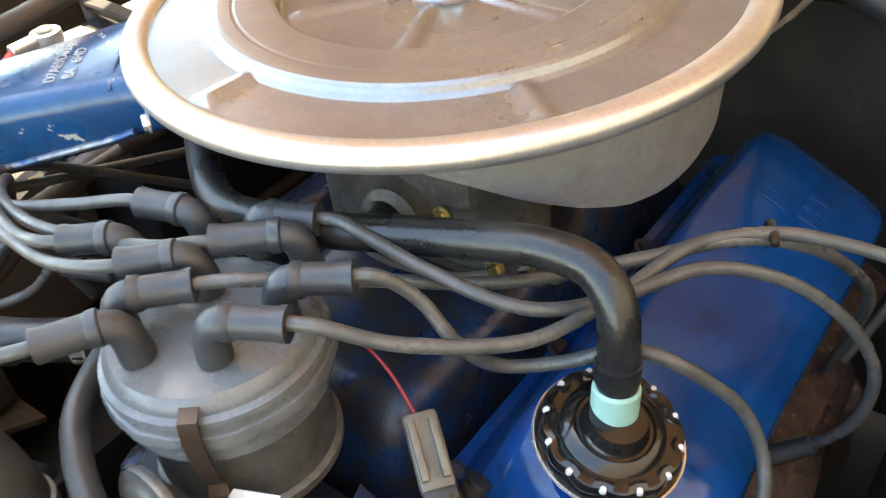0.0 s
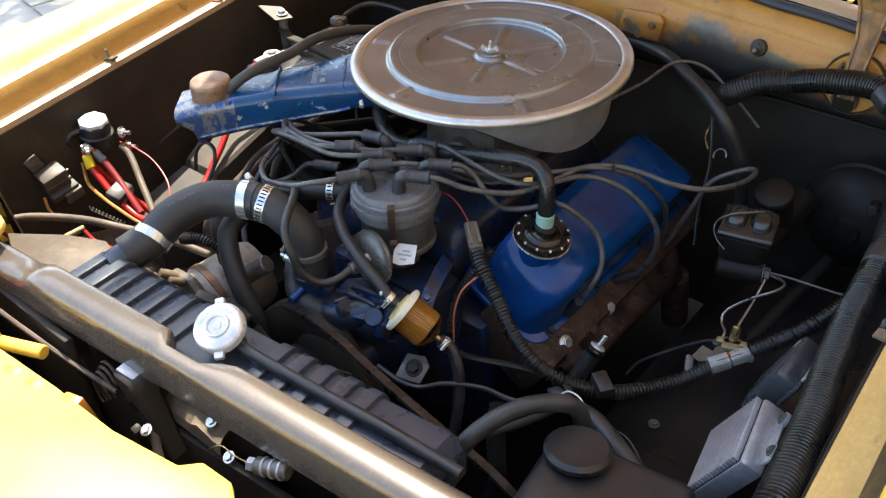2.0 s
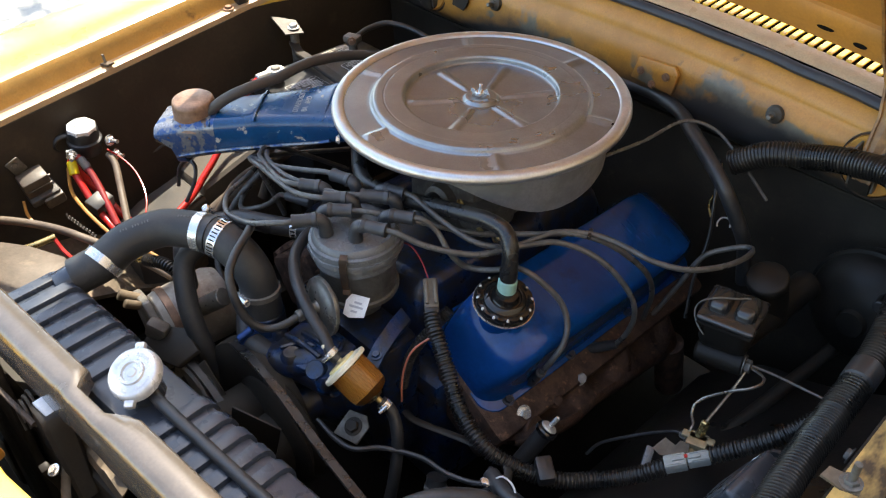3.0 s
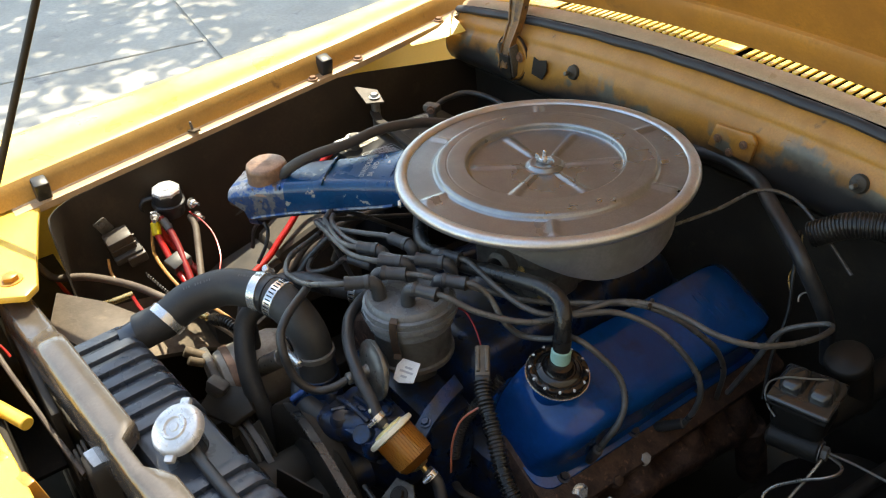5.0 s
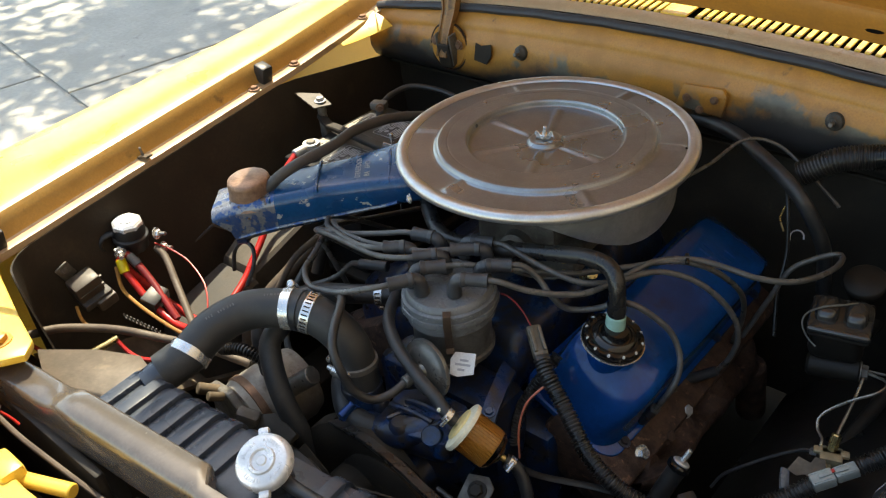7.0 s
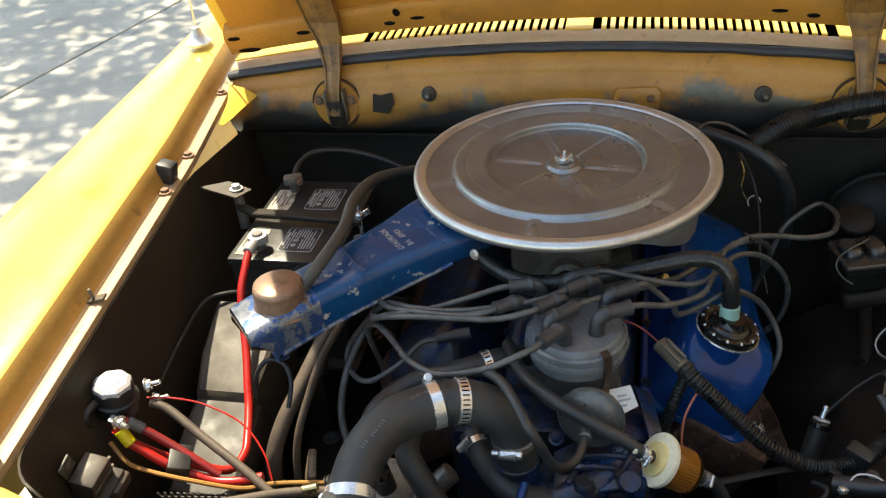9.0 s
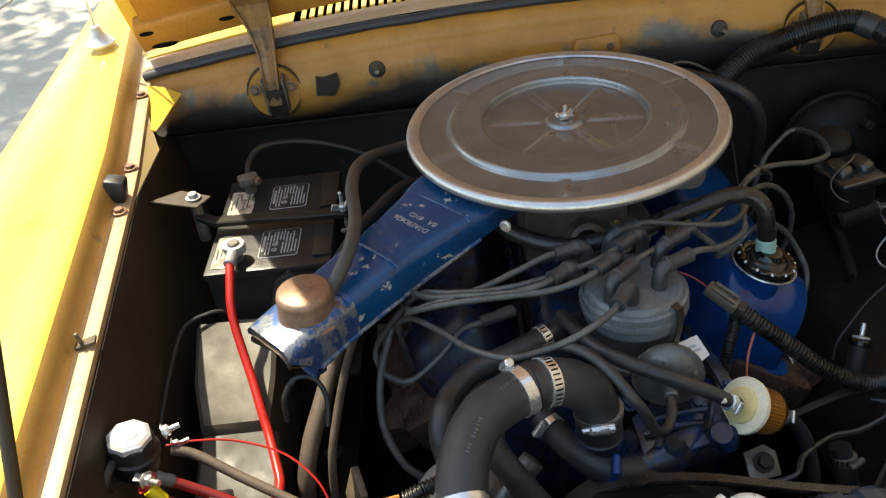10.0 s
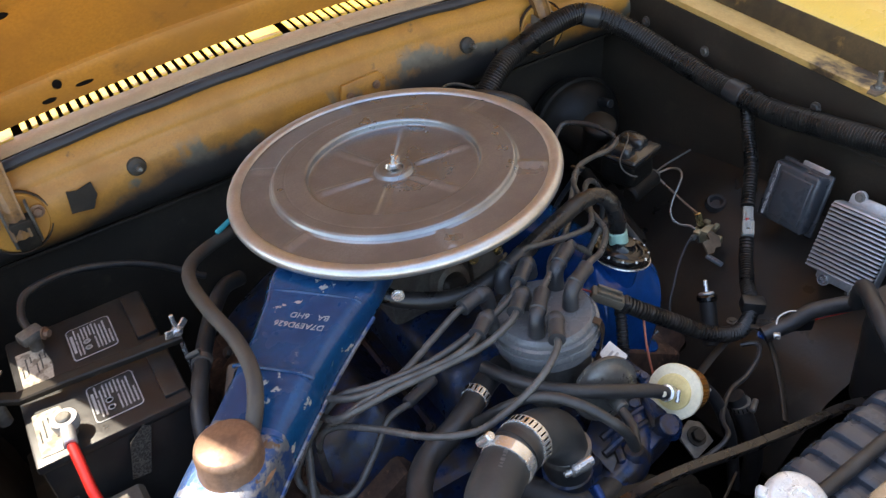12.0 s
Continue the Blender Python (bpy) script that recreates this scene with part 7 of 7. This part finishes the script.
part("red_pair", tube([(-0.56, -0.638, 0.73), (-0.525, -0.632, 0.718), (-0.48, -0.622, 0.712), (-0.448, -0.610, 0.714)], 0.0036, 8, 0.006), RED, wires)
part("tape", tube([(-0.452, -0.612, 0.714), (-0.432, -0.578, 0.722), (-0.425, -0.545, 0.726)], 0.0055, 10, 0.006), BRASS, wires, "yellowed tape")
part("red_wire", tube([(-0.425, -0.548, 0.725), (-0.40, -0.545, 0.708), (-0.369, -0.538, 0.705), (-0.34, -0.507, 0.70)], 0.0036, 8, 0.006), RED, wires)
part("coiled_lead", tube([(-0.475 + 0.09 * k / 40 + 0.004 * math.cos(k * 1.6), -0.505 + 0.01 * k / 40, 0.722 + 0.004 * math.sin(k * 1.6)) for k in range(41)], 0.0013, 6, 0.003), OLD_RUBBER, wires)
part("relay_wire", tube([(-0.535, -0.548, 0.742), (-0.52, -0.553, 0.725), (-0.50, -0.55, 0.715), (-0.47, -0.54, 0.72)], 0.0026, 8, 0.006), ORANGE, wires)
# pale discs stand in for sun specks at the drilled holes
for y0, z0 in ((-0.285, 0.845), (-0.255, 0.825), (-0.33, 0.815), (0.02, 0.86)):
    part("hole", lathe([(0, 0.001), (0.004, 0.0008), (0.0045, 0)], axis_matrix((pass_x(y0) + 0.0065, y0, z0), (1, 0, 0.08)), 10), ALU, ifp, "pale disc for the sun speck at a drilled hole")

apron = thing("apron", "dusty tan inner apron below the wiring", "apron")
part("panel", loft([[Vector(p) for p in row] for row in (
    [(-0.60, -0.62, 0.66), (-0.60, -0.62, 0.652), (-0.42, -0.60, 0.602), (-0.42, -0.60, 0.61)],
    [(-0.60, -0.45, 0.62), (-0.60, -0.45, 0.612), (-0.42, -0.45, 0.552), (-0.42, -0.45, 0.56)],
    [(-0.60, -0.28, 0.52), (-0.60, -0.28, 0.512), (-0.42, -0.26, 0.462), (-0.42, -0.26, 0.47)])]), TAN_METAL, apron)
part("bracket", box((-0.335, -0.36, 0.62), (0.012, 0.05, 0.06), 0.004, (10, 15, 20)), TAN_METAL, apron)
part("plate", box((-0.29, -0.40, 0.60), (0.045, 0.012, 0.05), 0.004, (10, 20, 10)), TAN_METAL, apron)
part("shelf", prism([(-0.44, -0.655), (-0.36, -0.600), (-0.296, -0.572), (-0.236, -0.585), (-0.246, -0.660), (-0.35, -0.690)], 0.768, 0.774, bevel=0.002), SHELF_BROWN, apron, "brown side shelf by the radiator")

comp = thing("smog_pump", "pale grey cast metal pump with a rusty label band", "pump")
PA = axis_matrix((-0.205, -0.500, 0.642), (0.12, 1, 0.06))
part("can", lathe([(0, 0), (0.040, 0), (0.054, 0.008), (0.058, 0.020), (0.059, 0.100), (0.052, 0.116), (0.030, 0.122), (0, 0.122)], PA, 40), PUMP_CASE, comp)
part("label", lathe([(0.0592, 0.018), (0.0600, 0.0185), (0.0600, 0.030), (0.0592, 0.0305)], PA, 40), COPPERY, comp, "dull rusty label band")
part("flange", prism([(-0.062, -0.03), (-0.03, -0.062), (0.04, -0.06), (0.066, -0.01), (0.05, 0.05), (-0.01, 0.066), (-0.058, 0.03)], -0.010, 0.004, PA, 0.003), GREY_IRON, comp, "cast mounting flange")
part("bracket", prism([(-0.04, -0.02), (0.05, -0.03), (0.075, 0.0), (0.03, 0.03), (-0.035, 0.025)], 0, 0.010, pose(-0.130, -0.520, 0.672, 28, -14, 20), 0.003), BLACK, comp, "black adjusting bracket")
part("stud", cyl((-0.232, -0.505, 0.690), (-0.246, -0.530, 0.706), 0.009, 12), TAN_METAL, comp)
part("stud", cyl((-0.205, -0.515, 0.700), (-0.212, -0.535, 0.712), 0.007, 12), TAN_METAL, comp)
part("ear", box((-0.150, -0.518, 0.690), (0.034, 0.022, 0.030), 0.006, (0, 20, 30)), GREY_IRON, comp)
part("nipple", cyl((-0.150, -0.45, 0.690), (-0.105, -0.425, 0.728), 0.0145, 16), DARK_CAN, comp, "grey outlet pipe")
part("pulley", lathe([(0, 0), (0.058, 0), (0.062, 0.004), (0.052, 0.012), (0.062, 0.02), (0.058, 0.024), (0, 0.024)], axis_matrix((-0.06, -0.50, 0.61), (0, -1, 0)), 32), GREY_IRON, comp)
part("belt", flat_belt([(-0.125, -0.512, 0.59), (-0.115, -0.512, 0.645), (-0.085, -0.512, 0.668), (-0.045, -0.512, 0.668), (0.02, -0.512, 0.64), (0.10, -0.512, 0.58)], 0.012, 0.008), RUBBER, comp, "worn black belt")
lp = thing("lower_hose", "black coolant hose dropping behind the radiator", "hose")
part("hose", tube([(-0.150, -0.425, 0.80), (-0.150, -0.452, 0.785), (-0.130, -0.470, 0.755), (-0.105, -0.480, 0.715), (-0.085, -0.480, 0.67), (-0.08, -0.47, 0.60)], 0.0155, 16, 0.008), HOSE, lp)
cc = thing("coiled_conduit", "short black corrugated conduit behind the upper hose", "conduit")
part("conduit", tube([(-0.255, -0.47, 0.735), (-0.215, -0.46, 0.745), (-0.18, -0.45, 0.735)], 0.009, 10, ridge=0.0022, pitch=0.005), LOOM, cc)
part("fitting", cyl((-0.265, -0.475, 0.733), (-0.285, -0.48, 0.73), 0.006, 10), BRASS, cc)

# ---- driver-side small parts ----
sm = thing("small_loom", "thin black corrugated loom beside the valve cover", "wiring loom", "wiring looms")
part("conduit", tube([(0.185, -0.238, 0.775), (0.178, -0.255, 0.755), (0.165, -0.275, 0.725), (0.155, -0.29, 0.69), (0.15, -0.30, 0.64)], 0.0075, 10, ridge=0.002, pitch=0.0046), LOOM, sm)
sw = thing("sensor_wire", "salmon wire looping from the loom", "wire")
part("wire", tube([(0.205, -0.268, 0.765), (0.192, -0.285, 0.755), (0.18, -0.305, 0.735), (0.178, -0.32, 0.70), (0.185, -0.33, 0.66)], 0.0016, 8, 0.005), SALMON, sw)
ts = thing("sending_unit", "black sending unit with a bright tip beside the exhaust manifold", "sensor")
part("body", cyl((0.345, -0.262, 0.610), (0.364, -0.228, 0.672), 0.0125, 18, 0.002), PLASTIC, ts, "black body")
part("collar", cyl((0.362, -0.231, 0.666), (0.3645, -0.2265, 0.674), 0.0155, 20, 0.002), CAP_BLACK, ts)
part("ring", cyl((0.3645, -0.2265, 0.674), (0.3655, -0.2245, 0.677), 0.0115, 18), ALU, ts, "bright ring")
part("tip", cyl((0.3655, -0.2245, 0.677), (0.371, -0.2145, 0.692), 0.0036, 10), CHROME, ts)
br = thing("torn_bracket", "torn brown plastic bracket by the brake lines", "bracket")
part("plate", prism([(-0.024, -0.004), (-0.008, 0.012), (0.006, 0.003), (0.012, 0.010), (0.024, 0.006), (0.022, -0.010), (0.006, -0.019), (-0.004, -0.011), (-0.014, -0.012)], 0, 0.003, pose(0.484, -0.112, 0.645, 30, -10, 30)), TAN_METAL, br)
part("clip", box((0.468, -0.14, 0.635), (0.012, 0.03, 0.006), 0.002, (20, 20, 30)), CAP_GREY, br)
drv_apron = thing("apron", "black painted inner apron under the brake lines", "apron")
rows = []
for i in range(15):
    y = -0.40 + 0.62 * i / 14
    row = []
    for k in range(14):
        x = 0.345 + 0.33 * k / 13
        dome = 0.045 * math.exp(-(((x - 0.585) / 0.075) ** 2 + ((y + 0.02) / 0.12) ** 2))
        row.append(Vector((x, y, 0.545 + 0.10 * (max(0.0, x - 0.425) / 0.25) ** 2 - 2.6 * max(0.0, 0.465 - x) ** 1.5 + dome)))
    rows.append(row)
part("panel", solid(loft(rows, close=False, caps=False), 0.003), APRON_BLACK, drv_apron, angle=60)
for x, y in ((0.470, 0.035), (0.482, 0.045)):
    part("hole", lathe([(0, 0.0012), (0.004, 0.001), (0.0046, 0)], axis_matrix((x, y, 0.5605), (-0.1, -0.1, 1)), 12), DEEP_SHADE, drv_apron)
for x, y in ((0.455, -0.20), (0.60, -0.30)):
    part("bolt", hex_bolt((x, y, 0.550 + 0.10 * ((x - 0.425) / 0.25) ** 2), (0, 0, 1), 0.006, 0.005), GREY_IRON, drv_apron)
part("grommet", lathe([(0.008, 0.002), (0.011, 0.009), (0.016, 0.009), (0.020, 0.0)], axis_matrix((0.588, -0.022, 0.630), (-0.2, -0.3, 1)), 20), RUBBER, drv_apron, "black rubber grommet")
hb = thing("harness_branch", "thick taped black harness with loose coloured wires", "harness")
part("harness", tube([(0.365, -0.335, 0.672), (0.40, -0.348, 0.682), (0.44, -0.355, 0.69), (0.50, -0.385, 0.695), (0.57, -0.42, 0.70), (0.64, -0.45, 0.72)], 0.0115, 14, 0.008), RUBBER, hb)
part("plug", box((0.405, -0.278, 0.668), (0.034, 0.022, 0.020), 0.003, (0, 10, -35)), PLASTIC, hb, "black two-pin plug")
part("second_plug", box((0.44, -0.335, 0.655), (0.034, 0.022, 0.020), 0.003, (0, 10, -20)), PLASTIC, hb, "black plug")
for m2, dz, dy in ((GREEN, 0.004, 0.0), (SALMON, 0.0, 0.008), (RED, -0.004, -0.004), (WIRE_GREY, 0.006, 0.012)):
    part("wire", tube([(0.452, -0.340 + dy * 0.3, 0.657 + dz), (0.474, -0.350 + dy, 0.664 + dz), (0.500, -0.368 + dy, 0.672 + dz), (0.535, -0.398 + dy * 0.5, 0.690)], 0.0014, 6, 0.006), m2, hb)
part("white_wire", tube([(0.378, -0.345, 0.684), (0.388, -0.338, 0.694), (0.408, -0.341, 0.697), (0.424, -0.352, 0.692)], 0.0013, 6, 0.005), WHITE, hb)
part("terminal", box((0.372, -0.352, 0.680), (0.014, 0.010, 0.008), 0.002, (0, 20, 40)), CHROME, hb)
bolt_plate = thing("mount_plate", "small dull bracket with a dark bolt on the front cover", "bracket")
part("plate", prism([(-0.022, -0.020), (0.018, -0.018), (0.022, 0.010), (0.010, 0.022), (-0.018, 0.018)], 0, 0.004, axis_matrix((0.172, -0.405, 0.655), (0.1, -0.5, 0.8)), 0.001), GREY_IRON, bolt_plate)
part("bolt", hex_bolt((0.174, -0.407, 0.660), (0.1, -0.5, 0.8), 0.009, 0.008), BLACK, bolt_plate)
fl = thing("fuel_line", "dusty steel fuel line bending along the front cover", "fuel line")
part("line", tube([(0.13, -0.435, 0.66), (0.17, -0.435, 0.655), (0.205, -0.43, 0.66), (0.225, -0.40, 0.655), (0.27, -0.37, 0.65), (0.31, -0.36, 0.645), (0.35, -0.345, 0.65), (0.36, -0.33, 0.655), (0.345, -0.315, 0.65)], 0.0038, 8, 0.006), RUBBER, fl)
psh = thing("steering_hose", "black hose with a blue clamp beside the engine", "hose")
part("hose", tube([(0.29, -0.36, 0.62), (0.30, -0.38, 0.57), (0.31, -0.39, 0.50), (0.30, -0.39, 0.44)], 0.014, 14, 0.008), RUBBER, psh)
hose_clamp((0.295, -0.368, 0.605), (0.1, -0.25, -0.9), 0.0142, 0.011, psh, GREY_IRON, (0.4, -0.6, 0.3))
arm = thing("shroud_arm", "black flat shroud bracket beside the engine", "bracket")
part("arm", tube([(0.185, -0.325, 0.635), (0.225, -0.335, 0.655), (0.30, -0.315, 0.665), (0.355, -0.305, 0.668), (0.378, -0.318, 0.664), (0.372, -0.345, 0.655), (0.335, -0.40, 0.64), (0.30, -0.44, 0.63)], 0.006, 10, 0.008, flat=0.5), BLACK, arm)
part("bolt", hex_bolt((0.372, -0.33, 0.664), (0, 0, 1), 0.006, 0.005), BLUE_BAND, arm)

# ---- hood latch and front details ----
latch = thing("hood_latch", "dusty black hood latch behind the header panel", "hood latch")
hook = part("hook", loft([[Vector((x + a2 * w, y + b2 * d, z)) for a2, b2 in ((-1, -0.7), (-0.7, -1), (0.7, -1), (1, -0.7), (1, 0.7), (0.7, 1), (-0.7, 1), (-1, 0.7))] for x, y, z, w, d in (
    (0.050, -0.722, 0.690, 0.013, 0.012), (0.030, -0.720, 0.722, 0.015, 0.014), (0.012, -0.718, 0.748, 0.018, 0.016), (-0.004, -0.716, 0.772, 0.022, 0.018), (-0.010, -0.715, 0.786, 0.022, 0.018), (-0.011, -0.715, 0.790, 0.018, 0.014))]), BLACK, latch, "dusty black hook block")
part("hook_top", box((-0.011, -0.715, 0.7905), (0.030, 0.024, 0.004), 0.0018, (0, 8, 8)), ALU, hook, "worn bright top of the hook")
part("notch", lathe([(0, 0.001), (0.0085, 0.001), (0.0095, 0)], axis_matrix((0.006, -0.7335, 0.752), (0.1, -1, 0.2)), 16), DEEP_SHADE, hook)
rows = []
for i in range(9):
    u = i / 8
    x = 0.012 + 0.112 * u
    dz = 0.004 * math.sin(7 * u) + 0.003 * math.sin(17 * u)
    rows.append([Vector((x, -0.664 + 0.004 * math.sin(5 * u), 0.752 + dz)), Vector((x, -0.678, 0.744 - 0.5 * dz)), Vector((x, -0.690, 0.742 + 0.6 * dz)), Vector((x + 0.004, -0.702, 0.737 - dz)), Vector((x + 0.006, -0.706, 0.724))])
part("plate", solid(loft(rows, close=False, caps=False), 0.002), TAN_METAL, latch, "bent dusty tan latch plate", angle=25)
part("release_arm", tube([(0.030, -0.728, 0.728), (0.048, -0.742, 0.712), (0.070, -0.752, 0.700), (0.100, -0.756, 0.694)], 0.006, 10, 0.006, flat=0.6), TAN_METAL, latch)
for k in range(4):
    part("cable_loop", tube([(-0.062 + (0.026 - 0.003 * k) * math.cos(a), -0.722 - 0.006 * k, 0.735 + (0.040 - 0.004 * k) * math.sin(a)) for a in [0.5 + 0.3 * n for n in range(13)]], 0.0022, 6, 0.005), OLD_RUBBER, latch)
part("lever", box((0.02, -0.745, 0.71), (0.012, 0.012, 0.08), 0.003, (10, 20, 0)), BLACK, latch)
for p in ((-0.005, -0.690, 0.800), (0.100, -0.688, 0.748), (0.150, -0.705, 0.735), (0.045, -0.745, 0.745)):
    part("bolt", hex_bolt(p, (0, -0.5, 1), 0.0055, 0.005), CHROME, latch)
part("back_plate", box((0.06, -0.672, 0.735), (0.22, 0.006, 0.10), 0.003, (-14, 0, 4)), BLACK, latch)
rod = thing("latch_cylinder", "small dull metal fitting on the support panel", "fitting")
part("body", cyl((0.212, -0.708, 0.772), (0.252, -0.694, 0.778), 0.0105, 18), GREY_IRON, rod)
for k in range(3):
    part("band", cyl((0.222 + 0.010 * k, -0.7045 + 0.0035 * k, 0.7735 + 0.0015 * k), (0.225 + 0.010 * k, -0.7034 + 0.0035 * k, 0.774 + 0.0015 * k), 0.0118, 18, 0.0006), ALU, rod)
part("nut", cyl((0.202, -0.7115, 0.7705), (0.212, -0.708, 0.772), 0.0085, 6), ALU, rod)
part("wire", tube([(0.145, -0.724, 0.765), (0.160, -0.716, 0.774), (0.182, -0.714, 0.770), (0.203, -0.711, 0.771)], 0.0009, 6, 0.005), BRASS, rod)
lead = thing("lamp_lead", "white plug and wire lying along the tie bar", "wire")
part("plug", box((-0.30, -0.775, 0.835), (0.022, 0.026, 0.034), 0.005, (10, 10, 20)), WHITE, lead)
part("wire", tube([(-0.295, -0.77, 0.82), (-0.25, -0.765, 0.80), (-0.18, -0.755, 0.78), (-0.10, -0.745, 0.765), (-0.03, -0.735, 0.755)], 0.0035, 8, 0.008), TAN_RUBBER, lead)
part("red_tail", tube([(-0.297, -0.765, 0.82), (-0.285, -0.758, 0.808), (-0.275, -0.755, 0.80)], 0.002, 6, 0.005), RED, lead)
pipe = thing("header_bracket", "yellow painted tube bracket on the header panel", "bracket")
part("tube", cyl((-0.19, -0.80, 0.80), (-0.115, -0.770, 0.80), 0.0095, 16), YELLOW, pipe)
part("foot", box((-0.20, -0.805, 0.80), (0.05, 0.03, 0.05), 0.006), YELLOW, pipe)
for x0, y0 in ((-0.06, -0.815), (-0.10, -0.82), (0.0, -0.80)):
    part("tab", box((x0, y0, 0.79), (0.028, 0.03, 0.05), 0.004, (10, 0, 15)), YELLOW_DULL, pipe)


# ---- underbody lumps in the dark ----
rails = thing("frame_rail", "black frame rail low in the engine bay", "frame rail", "frame rails")
part("rail", box((0.47, -0.2, 0.36), (0.09, 1.1, 0.12), 0.01), BLACK, rails)
for y in (-0.45, -0.1, 0.2):
    part("bolt", hex_bolt((0.47, y, 0.42), (0, 0, 1), 0.011, 0.009), GREY_IRON, rails)
rails2 = thing("frame_rail", "black frame rail low in the engine bay", "frame rail", "frame rails")
part("rail", box((-0.42, -0.2, 0.36), (0.09, 1.1, 0.12), 0.01), BLACK, rails2)
for y in (-0.45, -0.1, 0.2):
    part("bolt", hex_bolt((-0.42, y, 0.42), (0, 0, 1), 0.011, 0.009), GREY_IRON, rails2)
gear = thing("steering_gear", "dark steering gear box on the frame rail", "steering gear")
part("case", box((0.44, -0.30, 0.44), (0.10, 0.16, 0.12), 0.03, (0, 10, 10), 3), BLACK, gear)
part("shaft", cyl((0.45, -0.22, 0.50), (0.53, 0.33, 0.60), 0.011, 14), BLACK, gear)


# ---- tree that shades the driveway ----
def shade_tree(x, y, seed, radius, count):
    rnd = random.Random(seed)
    t = thing("tree", "broad leafy tree shading the driveway", "tree", "shade trees")
    part("trunk", tube([(x, y, 0), (x + 0.05, y - 0.04, 1.2), (x - 0.08, y + 0.05, 2.6), (x, y, 4.2)], 0.17, 12, 0.15, grow=lambda u: 1.25 - 0.6 * u), BARK, t)
    clumps = []
    for k in range(26):
        a, r = rnd.uniform(0, 2 * math.pi), radius * math.sqrt(rnd.random())
        c = Vector((x + r * math.cos(a), y + r * math.sin(a), 5.0 + rnd.uniform(-0.7, 1.3) * (1.1 - 0.5 * r / radius)))
        clumps.append((c, rnd.uniform(0.45, 0.9)))
        if k < 9:
            mid = Vector((x, y, 3.6)).lerp(c, 0.5) + Vector((0, 0, -0.25))
            part("limb", tube([(x, y, 3.3), mid, c], 0.06, 8, 0.3, grow=lambda u: 1.1 - 0.85 * u), BARK, t)
    verts, faces = [], []
    for i in range(count):
        c, s = clumps[rnd.randrange(len(clumps))]
        d2 = Vector((rnd.gauss(0, 1), rnd.gauss(0, 1), rnd.gauss(0, 0.7)))
        p = c + d2 * s * 0.55
        rot = Euler((rnd.uniform(0, 6.3), rnd.uniform(0, 6.3), rnd.uniform(0, 6.3))).to_matrix()
        l = rnd.uniform(0.06, 0.11)
        n = len(verts)
        verts += [p + rot @ Vector(v) * l for v in ((-1, 0, 0), (-0.2, 0.5, 0.08), (1, 0, 0), (-0.2, -0.5, 0.08))]
        faces.append((n, n + 1, n + 2, n + 3))
    me = bpy.data.meshes.new("crown")
    me.from_pydata(verts, [], faces)
    me.materials.append(LEAF)
    o = new("crown", me)
    o.parent = t


shade_tree(-6.3, 4.6, 5, 2.7, 9000)
shade_tree(-7.6, 1.2, 9, 2.3, 4200)
shade_tree(-5.2, 8.2, 12, 2.6, 7000)


# ---- dry leaves at the edge of the driveway ----
def leaf_litter(x, y, length, width, turn, count, seed):
    rnd = random.Random(seed)
    verts, faces = [], []
    c, w = math.cos(turn), math.sin(turn)
    for i in range(count):
        u, v = rnd.gauss(0, 0.42) * length, rnd.gauss(0, 0.36) * width
        rot = Euler((rnd.uniform(-0.7, 0.7), rnd.uniform(-0.7, 0.7), rnd.uniform(0, 6.3))).to_matrix()
        size = rnd.uniform(0.02, 0.045)
        p = Vector((x + u * c - v * w, y + u * w + v * c, 0.012 + rnd.uniform(0, 0.03)))
        n = len(verts)
        verts += [p + rot @ Vector(q) * size for q in ((-1, 0, 0), (-0.2, 0.5, 0.12), (1, 0, 0.05), (-0.2, -0.5, 0.12))]
        faces.append((n, n + 1, n + 2, n + 3))
    me = bpy.data.meshes.new("leaf_litter")
    me.from_pydata(verts, [], faces)
    me.materials.append(DRY_LEAF)
    tagged(new("leaf_litter", me), "drift of dry brown leaves on the driveway", "leaves", kind="stuff")


leaf_litter(-5.35, 2.15, 0.42, 0.20, 0.9, 700, 4)
